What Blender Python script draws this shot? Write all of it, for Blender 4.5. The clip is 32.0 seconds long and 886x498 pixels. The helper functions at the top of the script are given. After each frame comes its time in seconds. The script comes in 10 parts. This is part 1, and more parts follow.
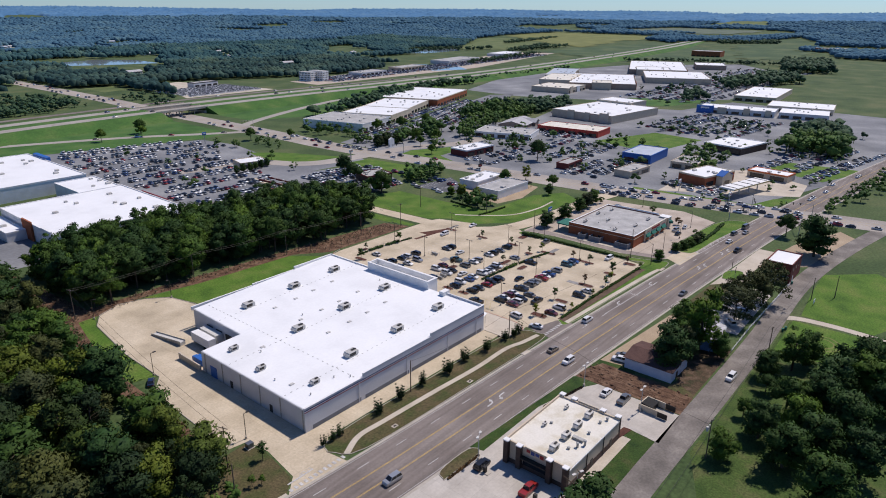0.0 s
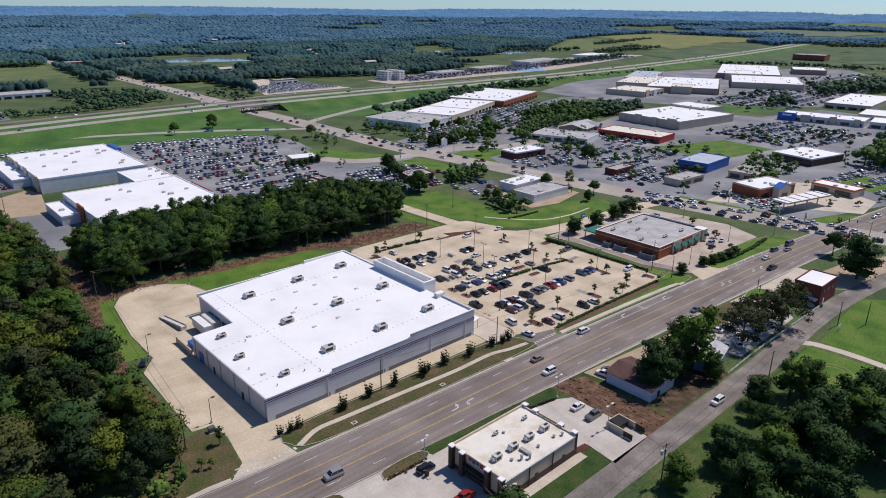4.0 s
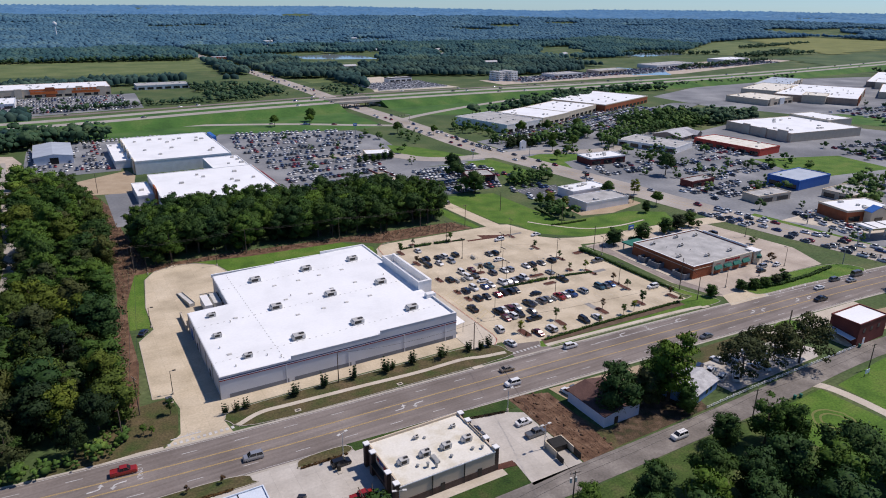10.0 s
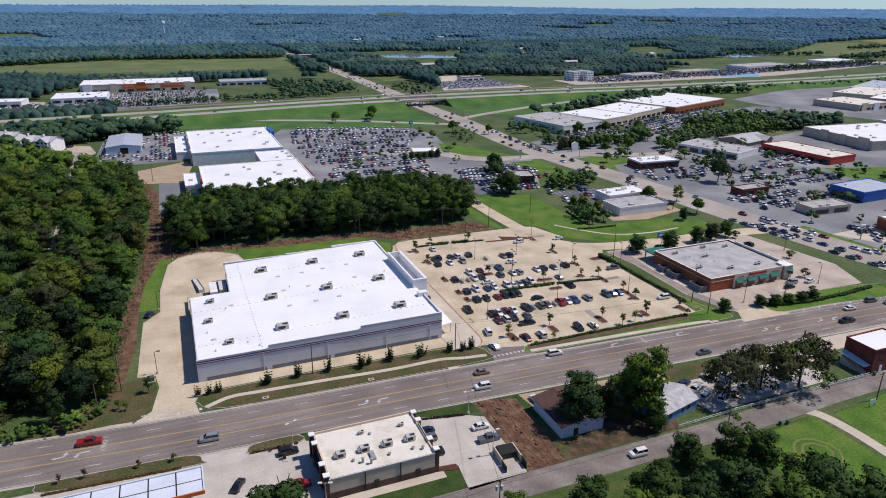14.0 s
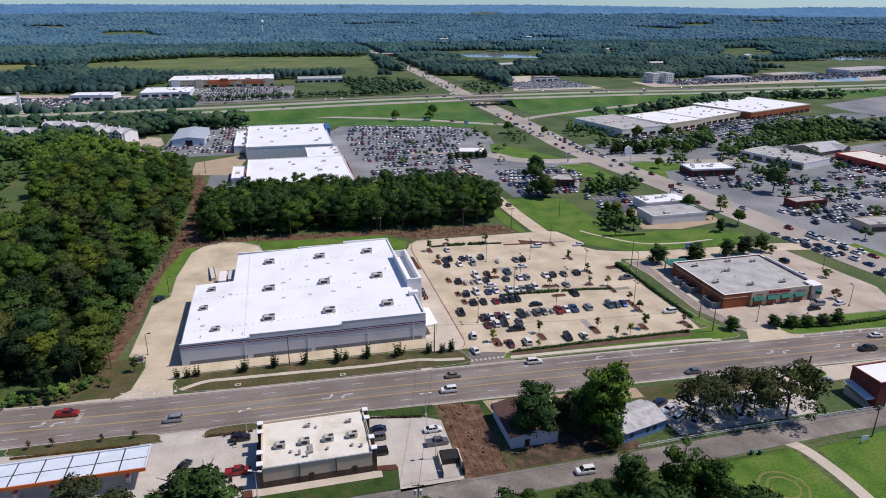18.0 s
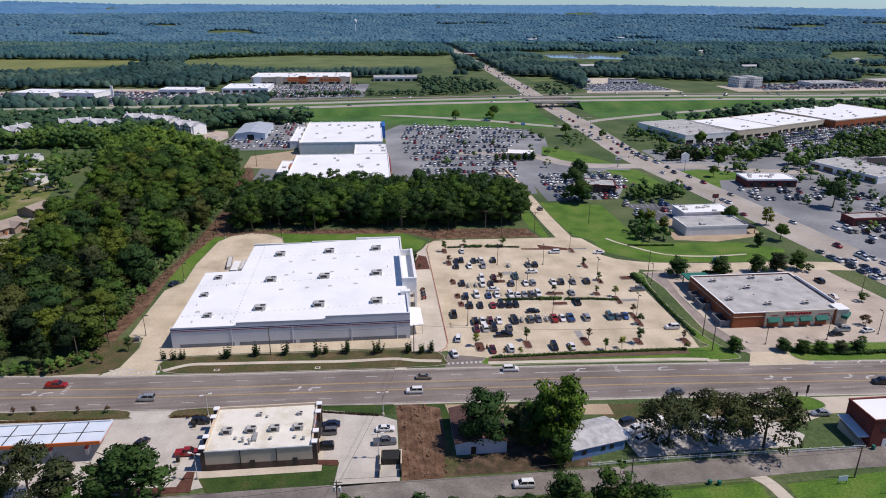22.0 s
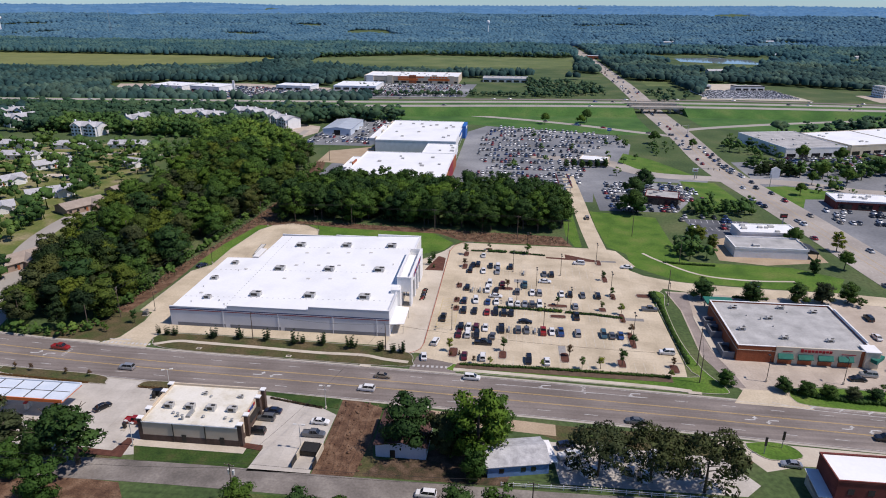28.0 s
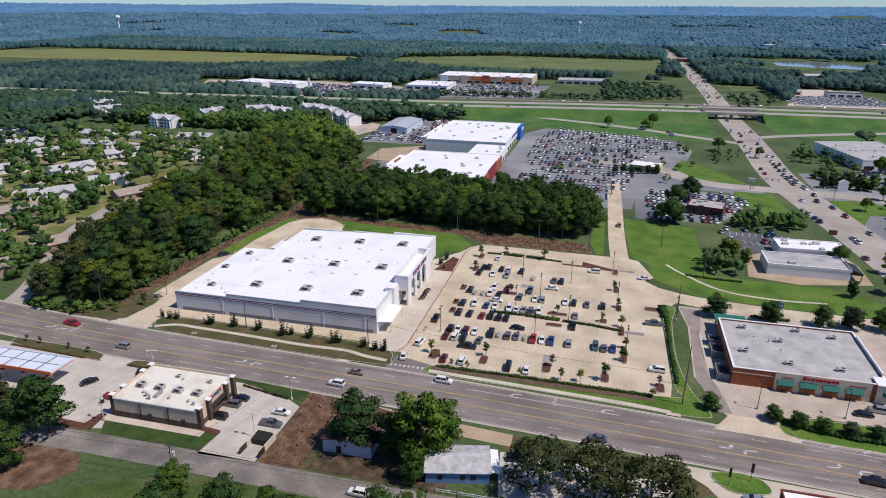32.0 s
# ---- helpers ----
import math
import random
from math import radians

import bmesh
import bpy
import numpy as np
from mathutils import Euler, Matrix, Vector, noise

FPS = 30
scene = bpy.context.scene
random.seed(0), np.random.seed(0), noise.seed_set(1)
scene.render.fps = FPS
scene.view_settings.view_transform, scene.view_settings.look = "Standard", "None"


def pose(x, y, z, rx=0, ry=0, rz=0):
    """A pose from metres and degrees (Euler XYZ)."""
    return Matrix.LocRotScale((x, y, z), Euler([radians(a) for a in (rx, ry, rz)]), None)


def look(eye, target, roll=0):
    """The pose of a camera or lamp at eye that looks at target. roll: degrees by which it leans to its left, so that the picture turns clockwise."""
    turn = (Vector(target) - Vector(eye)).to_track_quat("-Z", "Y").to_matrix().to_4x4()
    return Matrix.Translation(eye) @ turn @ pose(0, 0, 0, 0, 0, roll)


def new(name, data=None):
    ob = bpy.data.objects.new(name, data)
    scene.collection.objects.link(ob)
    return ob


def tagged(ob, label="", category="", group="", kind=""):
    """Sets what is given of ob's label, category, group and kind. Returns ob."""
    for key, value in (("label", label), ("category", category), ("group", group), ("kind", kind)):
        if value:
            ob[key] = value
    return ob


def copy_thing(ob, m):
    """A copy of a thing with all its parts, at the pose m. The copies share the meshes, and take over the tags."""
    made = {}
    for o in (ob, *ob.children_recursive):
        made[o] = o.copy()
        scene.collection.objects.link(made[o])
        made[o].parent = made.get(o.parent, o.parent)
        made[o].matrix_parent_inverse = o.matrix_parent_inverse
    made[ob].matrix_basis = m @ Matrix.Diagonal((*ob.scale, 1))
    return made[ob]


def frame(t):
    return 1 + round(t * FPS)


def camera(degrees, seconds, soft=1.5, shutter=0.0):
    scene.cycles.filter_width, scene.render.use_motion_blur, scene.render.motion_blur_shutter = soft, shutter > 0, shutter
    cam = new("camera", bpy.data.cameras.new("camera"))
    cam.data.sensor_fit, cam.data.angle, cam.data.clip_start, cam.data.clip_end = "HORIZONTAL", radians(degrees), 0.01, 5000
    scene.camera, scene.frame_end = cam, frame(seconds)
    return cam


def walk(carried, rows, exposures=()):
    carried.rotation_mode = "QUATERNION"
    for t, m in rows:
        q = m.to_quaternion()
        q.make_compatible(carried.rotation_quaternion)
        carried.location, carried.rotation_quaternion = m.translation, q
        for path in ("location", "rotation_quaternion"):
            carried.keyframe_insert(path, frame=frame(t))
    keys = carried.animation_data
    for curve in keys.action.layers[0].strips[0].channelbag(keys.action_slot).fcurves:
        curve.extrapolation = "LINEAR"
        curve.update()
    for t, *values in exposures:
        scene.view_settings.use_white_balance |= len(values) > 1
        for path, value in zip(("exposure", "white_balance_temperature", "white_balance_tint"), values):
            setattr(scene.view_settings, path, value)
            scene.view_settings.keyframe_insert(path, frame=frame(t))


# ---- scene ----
cam = camera(67.4, 32.0, 1.0)
PATH = [
    (0, (-146.507, -123.347, 97.725), (-145.06, -122.147, 97.041), 0.4),
    (1, (-141.784, -129.31, 98.212), (-140.38, -128.061, 97.528), 0.5),
    (2, (-136.622, -134.603, 98.329), (-135.262, -133.306, 97.644), 0.4),
    (3, (-131.13, -139.903, 98.459), (-129.818, -138.558, 97.774), 0.4),
    (6, (-113.819, -154.19, 98.452), (-112.656, -152.715, 97.767), 0.5),
    (7, (-107.535, -158.779, 98.447), (-106.426, -157.262, 97.762), 0.5),
    (8, (-101.262, -163.108, 98.471), (-100.206, -161.554, 97.786), 0.5),
    (9, (-95.025, -166.848, 98.55), (-94.022, -165.259, 97.864), 0.6),
    (10, (-88.242, -170.665, 98.587), (-87.297, -169.042, 97.9), 0.6),
    (11, (-81.567, -174.08, 98.642), (-80.678, -172.427, 97.953), 0.5),
    (12, (-74.609, -177.512, 98.626), (-73.779, -175.828, 97.936), 0.5),
    (13, (-67.688, -180.822, 98.715), (-66.917, -179.11, 98.025), 0.5),
    (14, (-60.451, -183.986, 98.831), (-59.742, -182.248, 98.139), 0.4),
    (17, (-38.029, -191.263, 99.228), (-37.509, -189.461, 98.534), 0.4),
    (18, (-30.374, -193.161, 99.344), (-29.917, -191.342, 98.649), 0.3),
    (19, (-22.667, -194.781, 99.443), (-22.275, -192.947, 98.748), 0.3),
    (20, (-14.753, -196.034, 99.507), (-14.427, -194.187, 98.811), 0.3),
    (21, (-6.962, -196.976, 99.492), (-6.702, -195.119, 98.796), 0.3),
    (22, (0.824, -197.618, 99.441), (1.018, -195.753, 98.745), 0.3),
    (23, (8.623, -197.999, 99.523), (8.751, -196.129, 98.827), 0.3),
    (24, (16.126, -198.084, 99.504), (16.189, -196.21, 98.809), 0.3),
    (25, (23.623, -197.958, 99.585), (23.622, -196.083, 98.89), 0.3),
    (28, (46.601, -196.017, 99.554), (46.403, -194.153, 98.859), 0.3),
    (29, (54.292, -194.703, 99.471), (54.027, -192.846, 98.776), 0.3),
    (30, (61.999, -193.118, 99.407), (61.668, -191.272, 98.712), 0.3),
    (31, (69.391, -191.313, 99.358), (68.996, -189.479, 98.663), 0.3),
    (32, (76.604, -188.896, 99.026), (76.144, -187.077, 98.331), 0.3),
]
walk(cam, [(t, look(eye, target, roll)) for t, eye, target, roll in PATH], ((0, -0.24, 6600, 17), (32, -0.14, 6600, 17)))


# ---- world and sun ----
def build_world():
    world = bpy.data.worlds.new("sky_world")
    scene.world = world
    world.use_nodes = True
    nt = world.node_tree
    nt.nodes.clear()
    out = nt.nodes.new("ShaderNodeOutputWorld")
    bg = nt.nodes.new("ShaderNodeBackground")
    sky = nt.nodes.new("ShaderNodeTexSky")
    sky.sky_type = 'NISHITA'
    sky.sun_disc = False
    sky.sun_elevation = radians(SUN_ELEVATION)
    sky.sun_rotation = radians(90 - SUN_AZIMUTH)
    sky.air_density, sky.dust_density, sky.ozone_density = 0.8, 0.1, 3.0
    bg.inputs["Strength"].default_value = SKY_STRENGTH
    clear = nt.nodes.new("ShaderNodeVectorMath")
    clear.operation = 'MULTIPLY'
    clear.inputs[1].default_value = (0.68, 0.97, 1.30)
    nt.links.new(sky.outputs[0], clear.inputs[0])
    nt.links.new(clear.outputs[0], bg.inputs["Color"])
    nt.links.new(bg.outputs[0], out.inputs["Surface"])
    lamp = bpy.data.lights.new("sun", 'SUN')
    lamp.energy, lamp.angle, lamp.color = SUN_STRENGTH, radians(2.0), (1.0, 0.95, 0.87)
    ob = new("sun", lamp)
    a, e = radians(SUN_AZIMUTH), radians(SUN_ELEVATION)
    way = Vector((math.cos(a) * math.cos(e), math.sin(a) * math.cos(e), math.sin(e)))
    ob.matrix_world = look(way * 300, (0, 0, 0))


SUN_AZIMUTH, SUN_ELEVATION, SUN_STRENGTH, SKY_STRENGTH = -8.0, 57.0, 4.6, 0.092
build_world()
scene.view_settings.exposure = 0.0


# ---- materials ----
def ramp(nt, stops):
    node = nt.nodes.new("ShaderNodeValToRGB")
    els = node.color_ramp.elements
    while len(els) < len(stops):
        els.new(0.5)
    for el, (pos, col) in zip(els, stops):
        el.position, el.color = pos, (*col, 1)
    return node


def mat(name, stops, size=1.0, rough=0.8, metal=0.0, bump=0.0, fine=0.1, fine_amount=0.25, spec=0.3, space="Object", vary="", vary_amount=0.0, detail=4.0, slabs=0.0, streak=0.0):
    """A surface with two scales of variation: stops along a large noise of the given size in metres, and a fine grain."""
    m = bpy.data.materials.new(name)
    m.use_nodes = True
    nt = m.node_tree
    bsdf = nt.nodes["Principled BSDF"]
    bsdf.inputs["Roughness"].default_value = rough
    bsdf.inputs["Metallic"].default_value = metal
    bsdf.inputs["Specular IOR Level"].default_value = spec
    if space == "World":
        src = nt.nodes.new("ShaderNodeNewGeometry").outputs["Position"]
    else:
        src = nt.nodes.new("ShaderNodeTexCoord").outputs["Object"]
    big = nt.nodes.new("ShaderNodeTexNoise")
    big.inputs["Scale"].default_value, big.inputs["Detail"].default_value = 1.0 / size, detail
    small = nt.nodes.new("ShaderNodeTexNoise")
    small.inputs["Scale"].default_value, small.inputs["Detail"].default_value = 1.0 / fine, 3.0
    nt.links.new(src, big.inputs["Vector"])
    nt.links.new(src, small.inputs["Vector"])
    n = len(stops)
    cols = ramp(nt, [(0.3 + 0.4 * i / max(1, n - 1), c) for i, c in enumerate(stops)])
    nt.links.new(big.outputs["Fac"], cols.inputs["Fac"])
    grain = nt.nodes.new("ShaderNodeMapRange")
    grain.inputs["From Min"].default_value, grain.inputs["From Max"].default_value = 0.25, 0.75
    grain.inputs["To Min"].default_value, grain.inputs["To Max"].default_value = 1 - fine_amount, 1 + fine_amount
    nt.links.new(small.outputs["Fac"], grain.inputs["Value"])
    factor = grain.outputs["Result"]
    if vary:
        if vary == "Object":
            rnd = nt.nodes.new("ShaderNodeObjectInfo").outputs["Random"]
        else:
            rnd = nt.nodes.new("ShaderNodeNewGeometry").outputs["Random Per Island"]
        spread = nt.nodes.new("ShaderNodeMapRange")
        spread.inputs["To Min"].default_value, spread.inputs["To Max"].default_value = 1 - vary_amount, 1 + vary_amount
        nt.links.new(rnd, spread.inputs["Value"])
        both = nt.nodes.new("ShaderNodeMath")
        both.operation = 'MULTIPLY'
        nt.links.new(factor, both.inputs[0])
        nt.links.new(spread.outputs["Result"], both.inputs[1])
        factor = both.outputs[0]
    if slabs:
        # cast bays that differ a little, with dark joints
        bays = nt.nodes.new("ShaderNodeTexBrick")
        bays.offset = 0.0
        bays.inputs["Scale"].default_value = 1.0
        bays.inputs["Brick Width"].default_value, bays.inputs["Row Height"].default_value = slabs, slabs
        bays.inputs["Mortar Size"].default_value, bays.inputs["Mortar Smooth"].default_value = 0.05, 0.6
        bays.inputs["Color1"].default_value, bays.inputs["Color2"].default_value, bays.inputs["Mortar"].default_value = (0.95, 0.95, 0.95, 1), (1.04, 1.04, 1.04, 1), (0.84, 0.84, 0.84, 1)
        nt.links.new(src, bays.inputs["Vector"])
        both = nt.nodes.new("ShaderNodeMath")
        both.operation = 'MULTIPLY'
        nt.links.new(factor, both.inputs[0])
        nt.links.new(bays.outputs["Color"], both.inputs[1])
        factor = both.outputs[0]
    if streak:
        # long wheel tracks and patched lengths
        stretch = nt.nodes.new("ShaderNodeMapping")
        stretch.inputs["Rotation"].default_value = (0, 0, 0.052)
        stretch.inputs["Scale"].default_value = (0.018, 0.75, 1)
        long_noise = nt.nodes.new("ShaderNodeTexNoise")
        long_noise.inputs["Scale"].default_value, long_noise.inputs["Detail"].default_value = 1.0, 5.0
        tone = nt.nodes.new("ShaderNodeMapRange")
        tone.inputs["From Min"].default_value, tone.inputs["From Max"].default_value = 0.3, 0.7
        tone.inputs["To Min"].default_value, tone.inputs["To Max"].default_value = 1 - streak, 1 + streak
        nt.links.new(src, stretch.inputs["Vector"])
        nt.links.new(stretch.outputs[0], long_noise.inputs["Vector"])
        nt.links.new(long_noise.outputs["Fac"], tone.inputs["Value"])
        both = nt.nodes.new("ShaderNodeMath")
        both.operation = 'MULTIPLY'
        nt.links.new(factor, both.inputs[0])
        nt.links.new(tone.outputs["Result"], both.inputs[1])
        factor = both.outputs[0]
    mul = nt.nodes.new("ShaderNodeVectorMath")
    mul.operation = 'SCALE'
    nt.links.new(cols.outputs["Color"], mul.inputs[0])
    nt.links.new(factor, mul.inputs["Scale"])
    nt.links.new(mul.outputs["Vector"], bsdf.inputs["Base Color"])
    if bump:
        b = nt.nodes.new("ShaderNodeBump")
        b.inputs["Strength"].default_value, b.inputs["Distance"].default_value = 0.6, bump
        nt.links.new(small.outputs["Fac"], b.inputs["Height"])
        nt.links.new(b.outputs["Normal"], bsdf.inputs["Normal"])
    return m


def picked(name, colours, rough=0.3, metal=0.0, coat=0.0, by="Island"):
    """A paint whose colour is drawn from a list, by piece."""
    m = bpy.data.materials.new(name)
    m.use_nodes = True
    nt = m.node_tree
    bsdf = nt.nodes["Principled BSDF"]
    bsdf.inputs["Roughness"].default_value, bsdf.inputs["Metallic"].default_value = rough, metal
    bsdf.inputs["Coat Weight"].default_value = coat
    if by == "Object":
        rnd = nt.nodes.new("ShaderNodeObjectInfo").outputs["Random"]
    else:
        rnd = nt.nodes.new("ShaderNodeNewGeometry").outputs["Random Per Island"]
    cols = ramp(nt, [(i / len(colours), c) for i, c in enumerate(colours)])
    cols.color_ramp.interpolation = 'CONSTANT'
    nt.links.new(rnd, cols.inputs["Fac"])
    nt.links.new(cols.outputs["Color"], bsdf.inputs["Base Color"])
    return m


GRASS = mat("lawn_grass", [(0.048, 0.108, 0.012), (0.078, 0.156, 0.018), (0.122, 0.172, 0.034)], 9, 0.95, fine=0.6, fine_amount=0.4, space="World", bump=0.05)
MEADOW = mat("rough_meadow", [(0.038, 0.07, 0.022), (0.064, 0.1, 0.033), (0.112, 0.13, 0.054)], 35, 0.95, fine=1.2, fine_amount=0.35, space="World", bump=0.1)
SOIL = mat("bare_soil", [(0.07, 0.036, 0.022), (0.125, 0.07, 0.042), (0.2, 0.125, 0.08)], 3, 0.95, fine=0.35, fine_amount=0.4, space="World", bump=0.08)
DRYGRASS = mat("dry_verge_grass", [(0.045, 0.068, 0.016), (0.082, 0.072, 0.03), (0.125, 0.09, 0.048)], 6, 0.95, fine=0.5, fine_amount=0.45, space="World", bump=0.05)
MULCH = mat("red_bark_mulch", [(0.07, 0.028, 0.02), (0.125, 0.052, 0.036)], 1.5, 0.95, fine=0.12, fine_amount=0.45, space="World", bump=0.03)
ASPHALT = mat("worn_asphalt", [(0.158, 0.132, 0.117), (0.19, 0.162, 0.146), (0.235, 0.202, 0.182)], 14, 0.9, fine=0.6, fine_amount=0.12, space="World", streak=0.22)
DARK_ASPHALT = mat("dark_asphalt", [(0.17, 0.165, 0.16), (0.23, 0.222, 0.215), (0.29, 0.28, 0.27)], 24, 0.9, fine=0.8, fine_amount=0.15, space="World")
# Grey pushed slightly blue, for haze over the town as well as bluish asphalt.
TOWN_ASPHALT = mat("faded_town_lot_asphalt", [(0.13, 0.138, 0.15), (0.195, 0.202, 0.214), (0.29, 0.296, 0.302)], 40, 0.9, fine=1.5, fine_amount=0.15, space="World", detail=6.0)
STREET = mat("pale_worn_street", [(0.28, 0.252, 0.222), (0.345, 0.312, 0.276), (0.41, 0.37, 0.328)], 22, 0.9, fine=1.0, fine_amount=0.12, space="World", detail=6.0)
CONCRETE = mat("tan_concrete", [(0.40, 0.335, 0.238), (0.51, 0.43, 0.312), (0.585, 0.502, 0.376)], 10, 0.9, fine=0.6, fine_amount=0.12, space="World", slabs=5.2, detail=6.0)
PALE_CONCRETE = mat("pale_concrete", [(0.42, 0.365, 0.288), (0.50, 0.442, 0.36), (0.555, 0.495, 0.41)], 8, 0.9, fine=0.5, fine_amount=0.08, space="World")
GRAVEL = mat("sandy_gravel", [(0.33, 0.25, 0.165), (0.42, 0.33, 0.23)], 7, 0.95, fine=0.4, fine_amount=0.2, space="World", bump=0.03)
PALE_ASPHALT = mat("pale_road_concrete", [(0.30, 0.276, 0.245), (0.37, 0.342, 0.305)], 18, 0.9, fine=0.8, fine_amount=0.08, space="World")
# Dark mottle holds the oaks' dappled shade together with street dirt.
STREET_ASPHALT = mat("shade_mottled_street_asphalt", [(0.125, 0.112, 0.10), (0.185, 0.165, 0.148), (0.27, 0.245, 0.218)], 7, 0.92, fine=0.6, fine_amount=0.2, space="World", detail=6.0)
FRESH_ASPHALT = mat("fresh_dark_asphalt", [(0.075, 0.08, 0.09), (0.10, 0.106, 0.118), (0.14, 0.146, 0.158)], 6, 0.9, fine=0.5, fine_amount=0.12, space="World")
LANE_ASPHALT = mat("worn_pinkish_asphalt", [(0.215, 0.18, 0.16), (0.27, 0.228, 0.205), (0.33, 0.285, 0.255)], 6, 0.9, fine=0.5, fine_amount=0.15, space="World", detail=6.0)
RED_LINE = mat("faded_red_line", [(0.33, 0.07, 0.05), (0.42, 0.1, 0.07)], 2, 0.8, fine=0.2, fine_amount=0.15, space="World")
BARE_BED = mat("brown_planting_bed", [(0.09, 0.06, 0.04), (0.14, 0.095, 0.065)], 2.5, 0.95, fine=0.25, fine_amount=0.3, space="World", bump=0.03)
PINK_CONCRETE = mat("pinkish_worn_concrete", [(0.36, 0.30, 0.245), (0.43, 0.365, 0.30), (0.50, 0.428, 0.355)], 9, 0.9, fine=0.6, fine_amount=0.12, space="World", slabs=4.5, detail=6.0)
GREY_CONCRETE = mat("clean_grey_concrete", [(0.39, 0.358, 0.315), (0.465, 0.43, 0.382), (0.52, 0.485, 0.435)], 6, 0.88, fine=0.6, fine_amount=0.08, space="World", slabs=4.6, detail=6.0)
WHITE_ROOF = mat("white_membrane_roof", [(0.73, 0.74, 0.745), (0.80, 0.81, 0.815), (0.83, 0.84, 0.845)], 11, 0.55, fine=0.8, fine_amount=0.03)
GREY_ROOF = mat("grey_membrane_roof", [(0.30, 0.30, 0.29), (0.39, 0.385, 0.375), (0.46, 0.455, 0.44)], 5, 0.8, fine=0.6, fine_amount=0.12, slabs=2.6)
CREAM_ROOF = mat("cream_membrane_roof", [(0.56, 0.51, 0.40), (0.68, 0.65, 0.57), (0.72, 0.69, 0.62)], 4, 0.7, fine=0.5, fine_amount=0.05)
GREY_WALL = mat("light_grey_wall_paint", [(0.56, 0.565, 0.58), (0.63, 0.635, 0.65)], 6, 0.75, fine=0.3, fine_amount=0.04)
DARK_BASE = mat("dark_grey_wall_base", [(0.15, 0.16, 0.18), (0.20, 0.21, 0.23)], 4, 0.75, fine=0.3, fine_amount=0.06)
WHITE_PAINT = mat("white_paint", [(0.70, 0.70, 0.69), (0.80, 0.80, 0.79)], 3, 0.6, fine=0.4, fine_amount=0.04)
LINE_WHITE = mat("worn_white_line", [(0.34, 0.33, 0.32), (0.58, 0.57, 0.55)], 1.6, 0.8, fine=0.2, fine_amount=0.15, space="World")
LINE_YELLOW = mat("worn_yellow_line", [(0.36, 0.25, 0.10), (0.52, 0.36, 0.14)], 1.5, 0.8, fine=0.2, fine_amount=0.15, space="World")
BRICK = mat("red_brick", [(0.27, 0.078, 0.033), (0.36, 0.115, 0.052)], 3, 0.9, fine=0.25, fine_amount=0.2)
OLD_BRICK = mat("old_dark_red_brick", [(0.13, 0.032, 0.026), (0.19, 0.05, 0.04)], 3, 0.9, fine=0.25, fine_amount=0.2)
DARK_BRICK = mat("dark_brown_brick", [(0.07, 0.045, 0.035), (0.11, 0.075, 0.06)], 1.5, 0.9, fine=0.2, fine_amount=0.25)
TAN_WALL = mat("tan_stucco", [(0.52, 0.43, 0.32), (0.60, 0.50, 0.38)], 3, 0.85, fine=0.2, fine_amount=0.06)
GREY_METAL = mat("galvanised_metal", [(0.30, 0.30, 0.29), (0.42, 0.42, 0.40)], 0.8, 0.5, 0.3, fine=0.1, fine_amount=0.12)
DARK_METAL = mat("dark_bronze_metal", [(0.03, 0.028, 0.026), (0.05, 0.046, 0.042)], 0.8, 0.5, 0.3, fine=0.1, fine_amount=0.1)
WOOD_POLE = mat("weathered_pole_wood", [(0.10, 0.075, 0.055), (0.16, 0.12, 0.09)], 0.6, 0.9, fine=0.05, fine_amount=0.25)
BARK = mat("tree_bark", [(0.06, 0.045, 0.032), (0.11, 0.085, 0.06)], 0.7, 0.95, fine=0.08, fine_amount=0.3)
GLASS = mat("dark_window_glass", [(0.012, 0.014, 0.017), (0.02, 0.023, 0.027)], 2, 0.08, fine=0.5, fine_amount=0.05, spec=0.6)
RUBBER = mat("black_rubber", [(0.015, 0.015, 0.015), (0.025, 0.025, 0.025)], 0.5, 0.85, fine=0.1, fine_amount=0.1)
STONE_KERB = mat("concrete_kerb", [(0.36, 0.33, 0.28), (0.46, 0.42, 0.36)], 2, 0.9, fine=0.2, fine_amount=0.1, space="World")


def leafy(name, stops, size, fine=0.35, space="Object", hue=0.35):
    """Foliage: leaf sprays that differ one by one, crowns that lean to yellow-green or deep green, and some light let through."""
    m = mat(name, stops, size, 0.7, fine=fine, fine_amount=0.3, vary="Island", vary_amount=0.16, space=space, spec=0.12)
    nt = m.node_tree
    bsdf, out = nt.nodes["Principled BSDF"], nt.nodes["Material Output"]
    source = bsdf.inputs["Base Color"].links[0].from_socket
    rnd = nt.nodes.new("ShaderNodeObjectInfo").outputs["Random"]
    lean = ramp(nt, [(0.0, (0.62, 0.74, 0.85)), (0.35, (0.9, 0.95, 1.0)), (0.7, (1.1, 1.08, 0.95)), (1.0, (1.1 + hue * 0.7, 1.1 + hue * 0.5, 0.85))])
    nt.links.new(rnd, lean.inputs["Fac"])
    tint = nt.nodes.new("ShaderNodeVectorMath")
    tint.operation = 'MULTIPLY'
    nt.links.new(source, tint.inputs[0])
    nt.links.new(lean.outputs["Color"], tint.inputs[1])
    nt.links.new(tint.outputs["Vector"], bsdf.inputs["Base Color"])
    thin = nt.nodes.new("ShaderNodeBsdfTranslucent")
    nt.links.new(tint.outputs["Vector"], thin.inputs["Color"])
    both = nt.nodes.new("ShaderNodeMixShader")
    both.inputs[0].default_value = 0.07
    nt.links.new(bsdf.outputs[0], both.inputs[1])
    nt.links.new(thin.outputs[0], both.inputs[2])
    nt.links.new(both.outputs[0], out.inputs["Surface"])
    return m


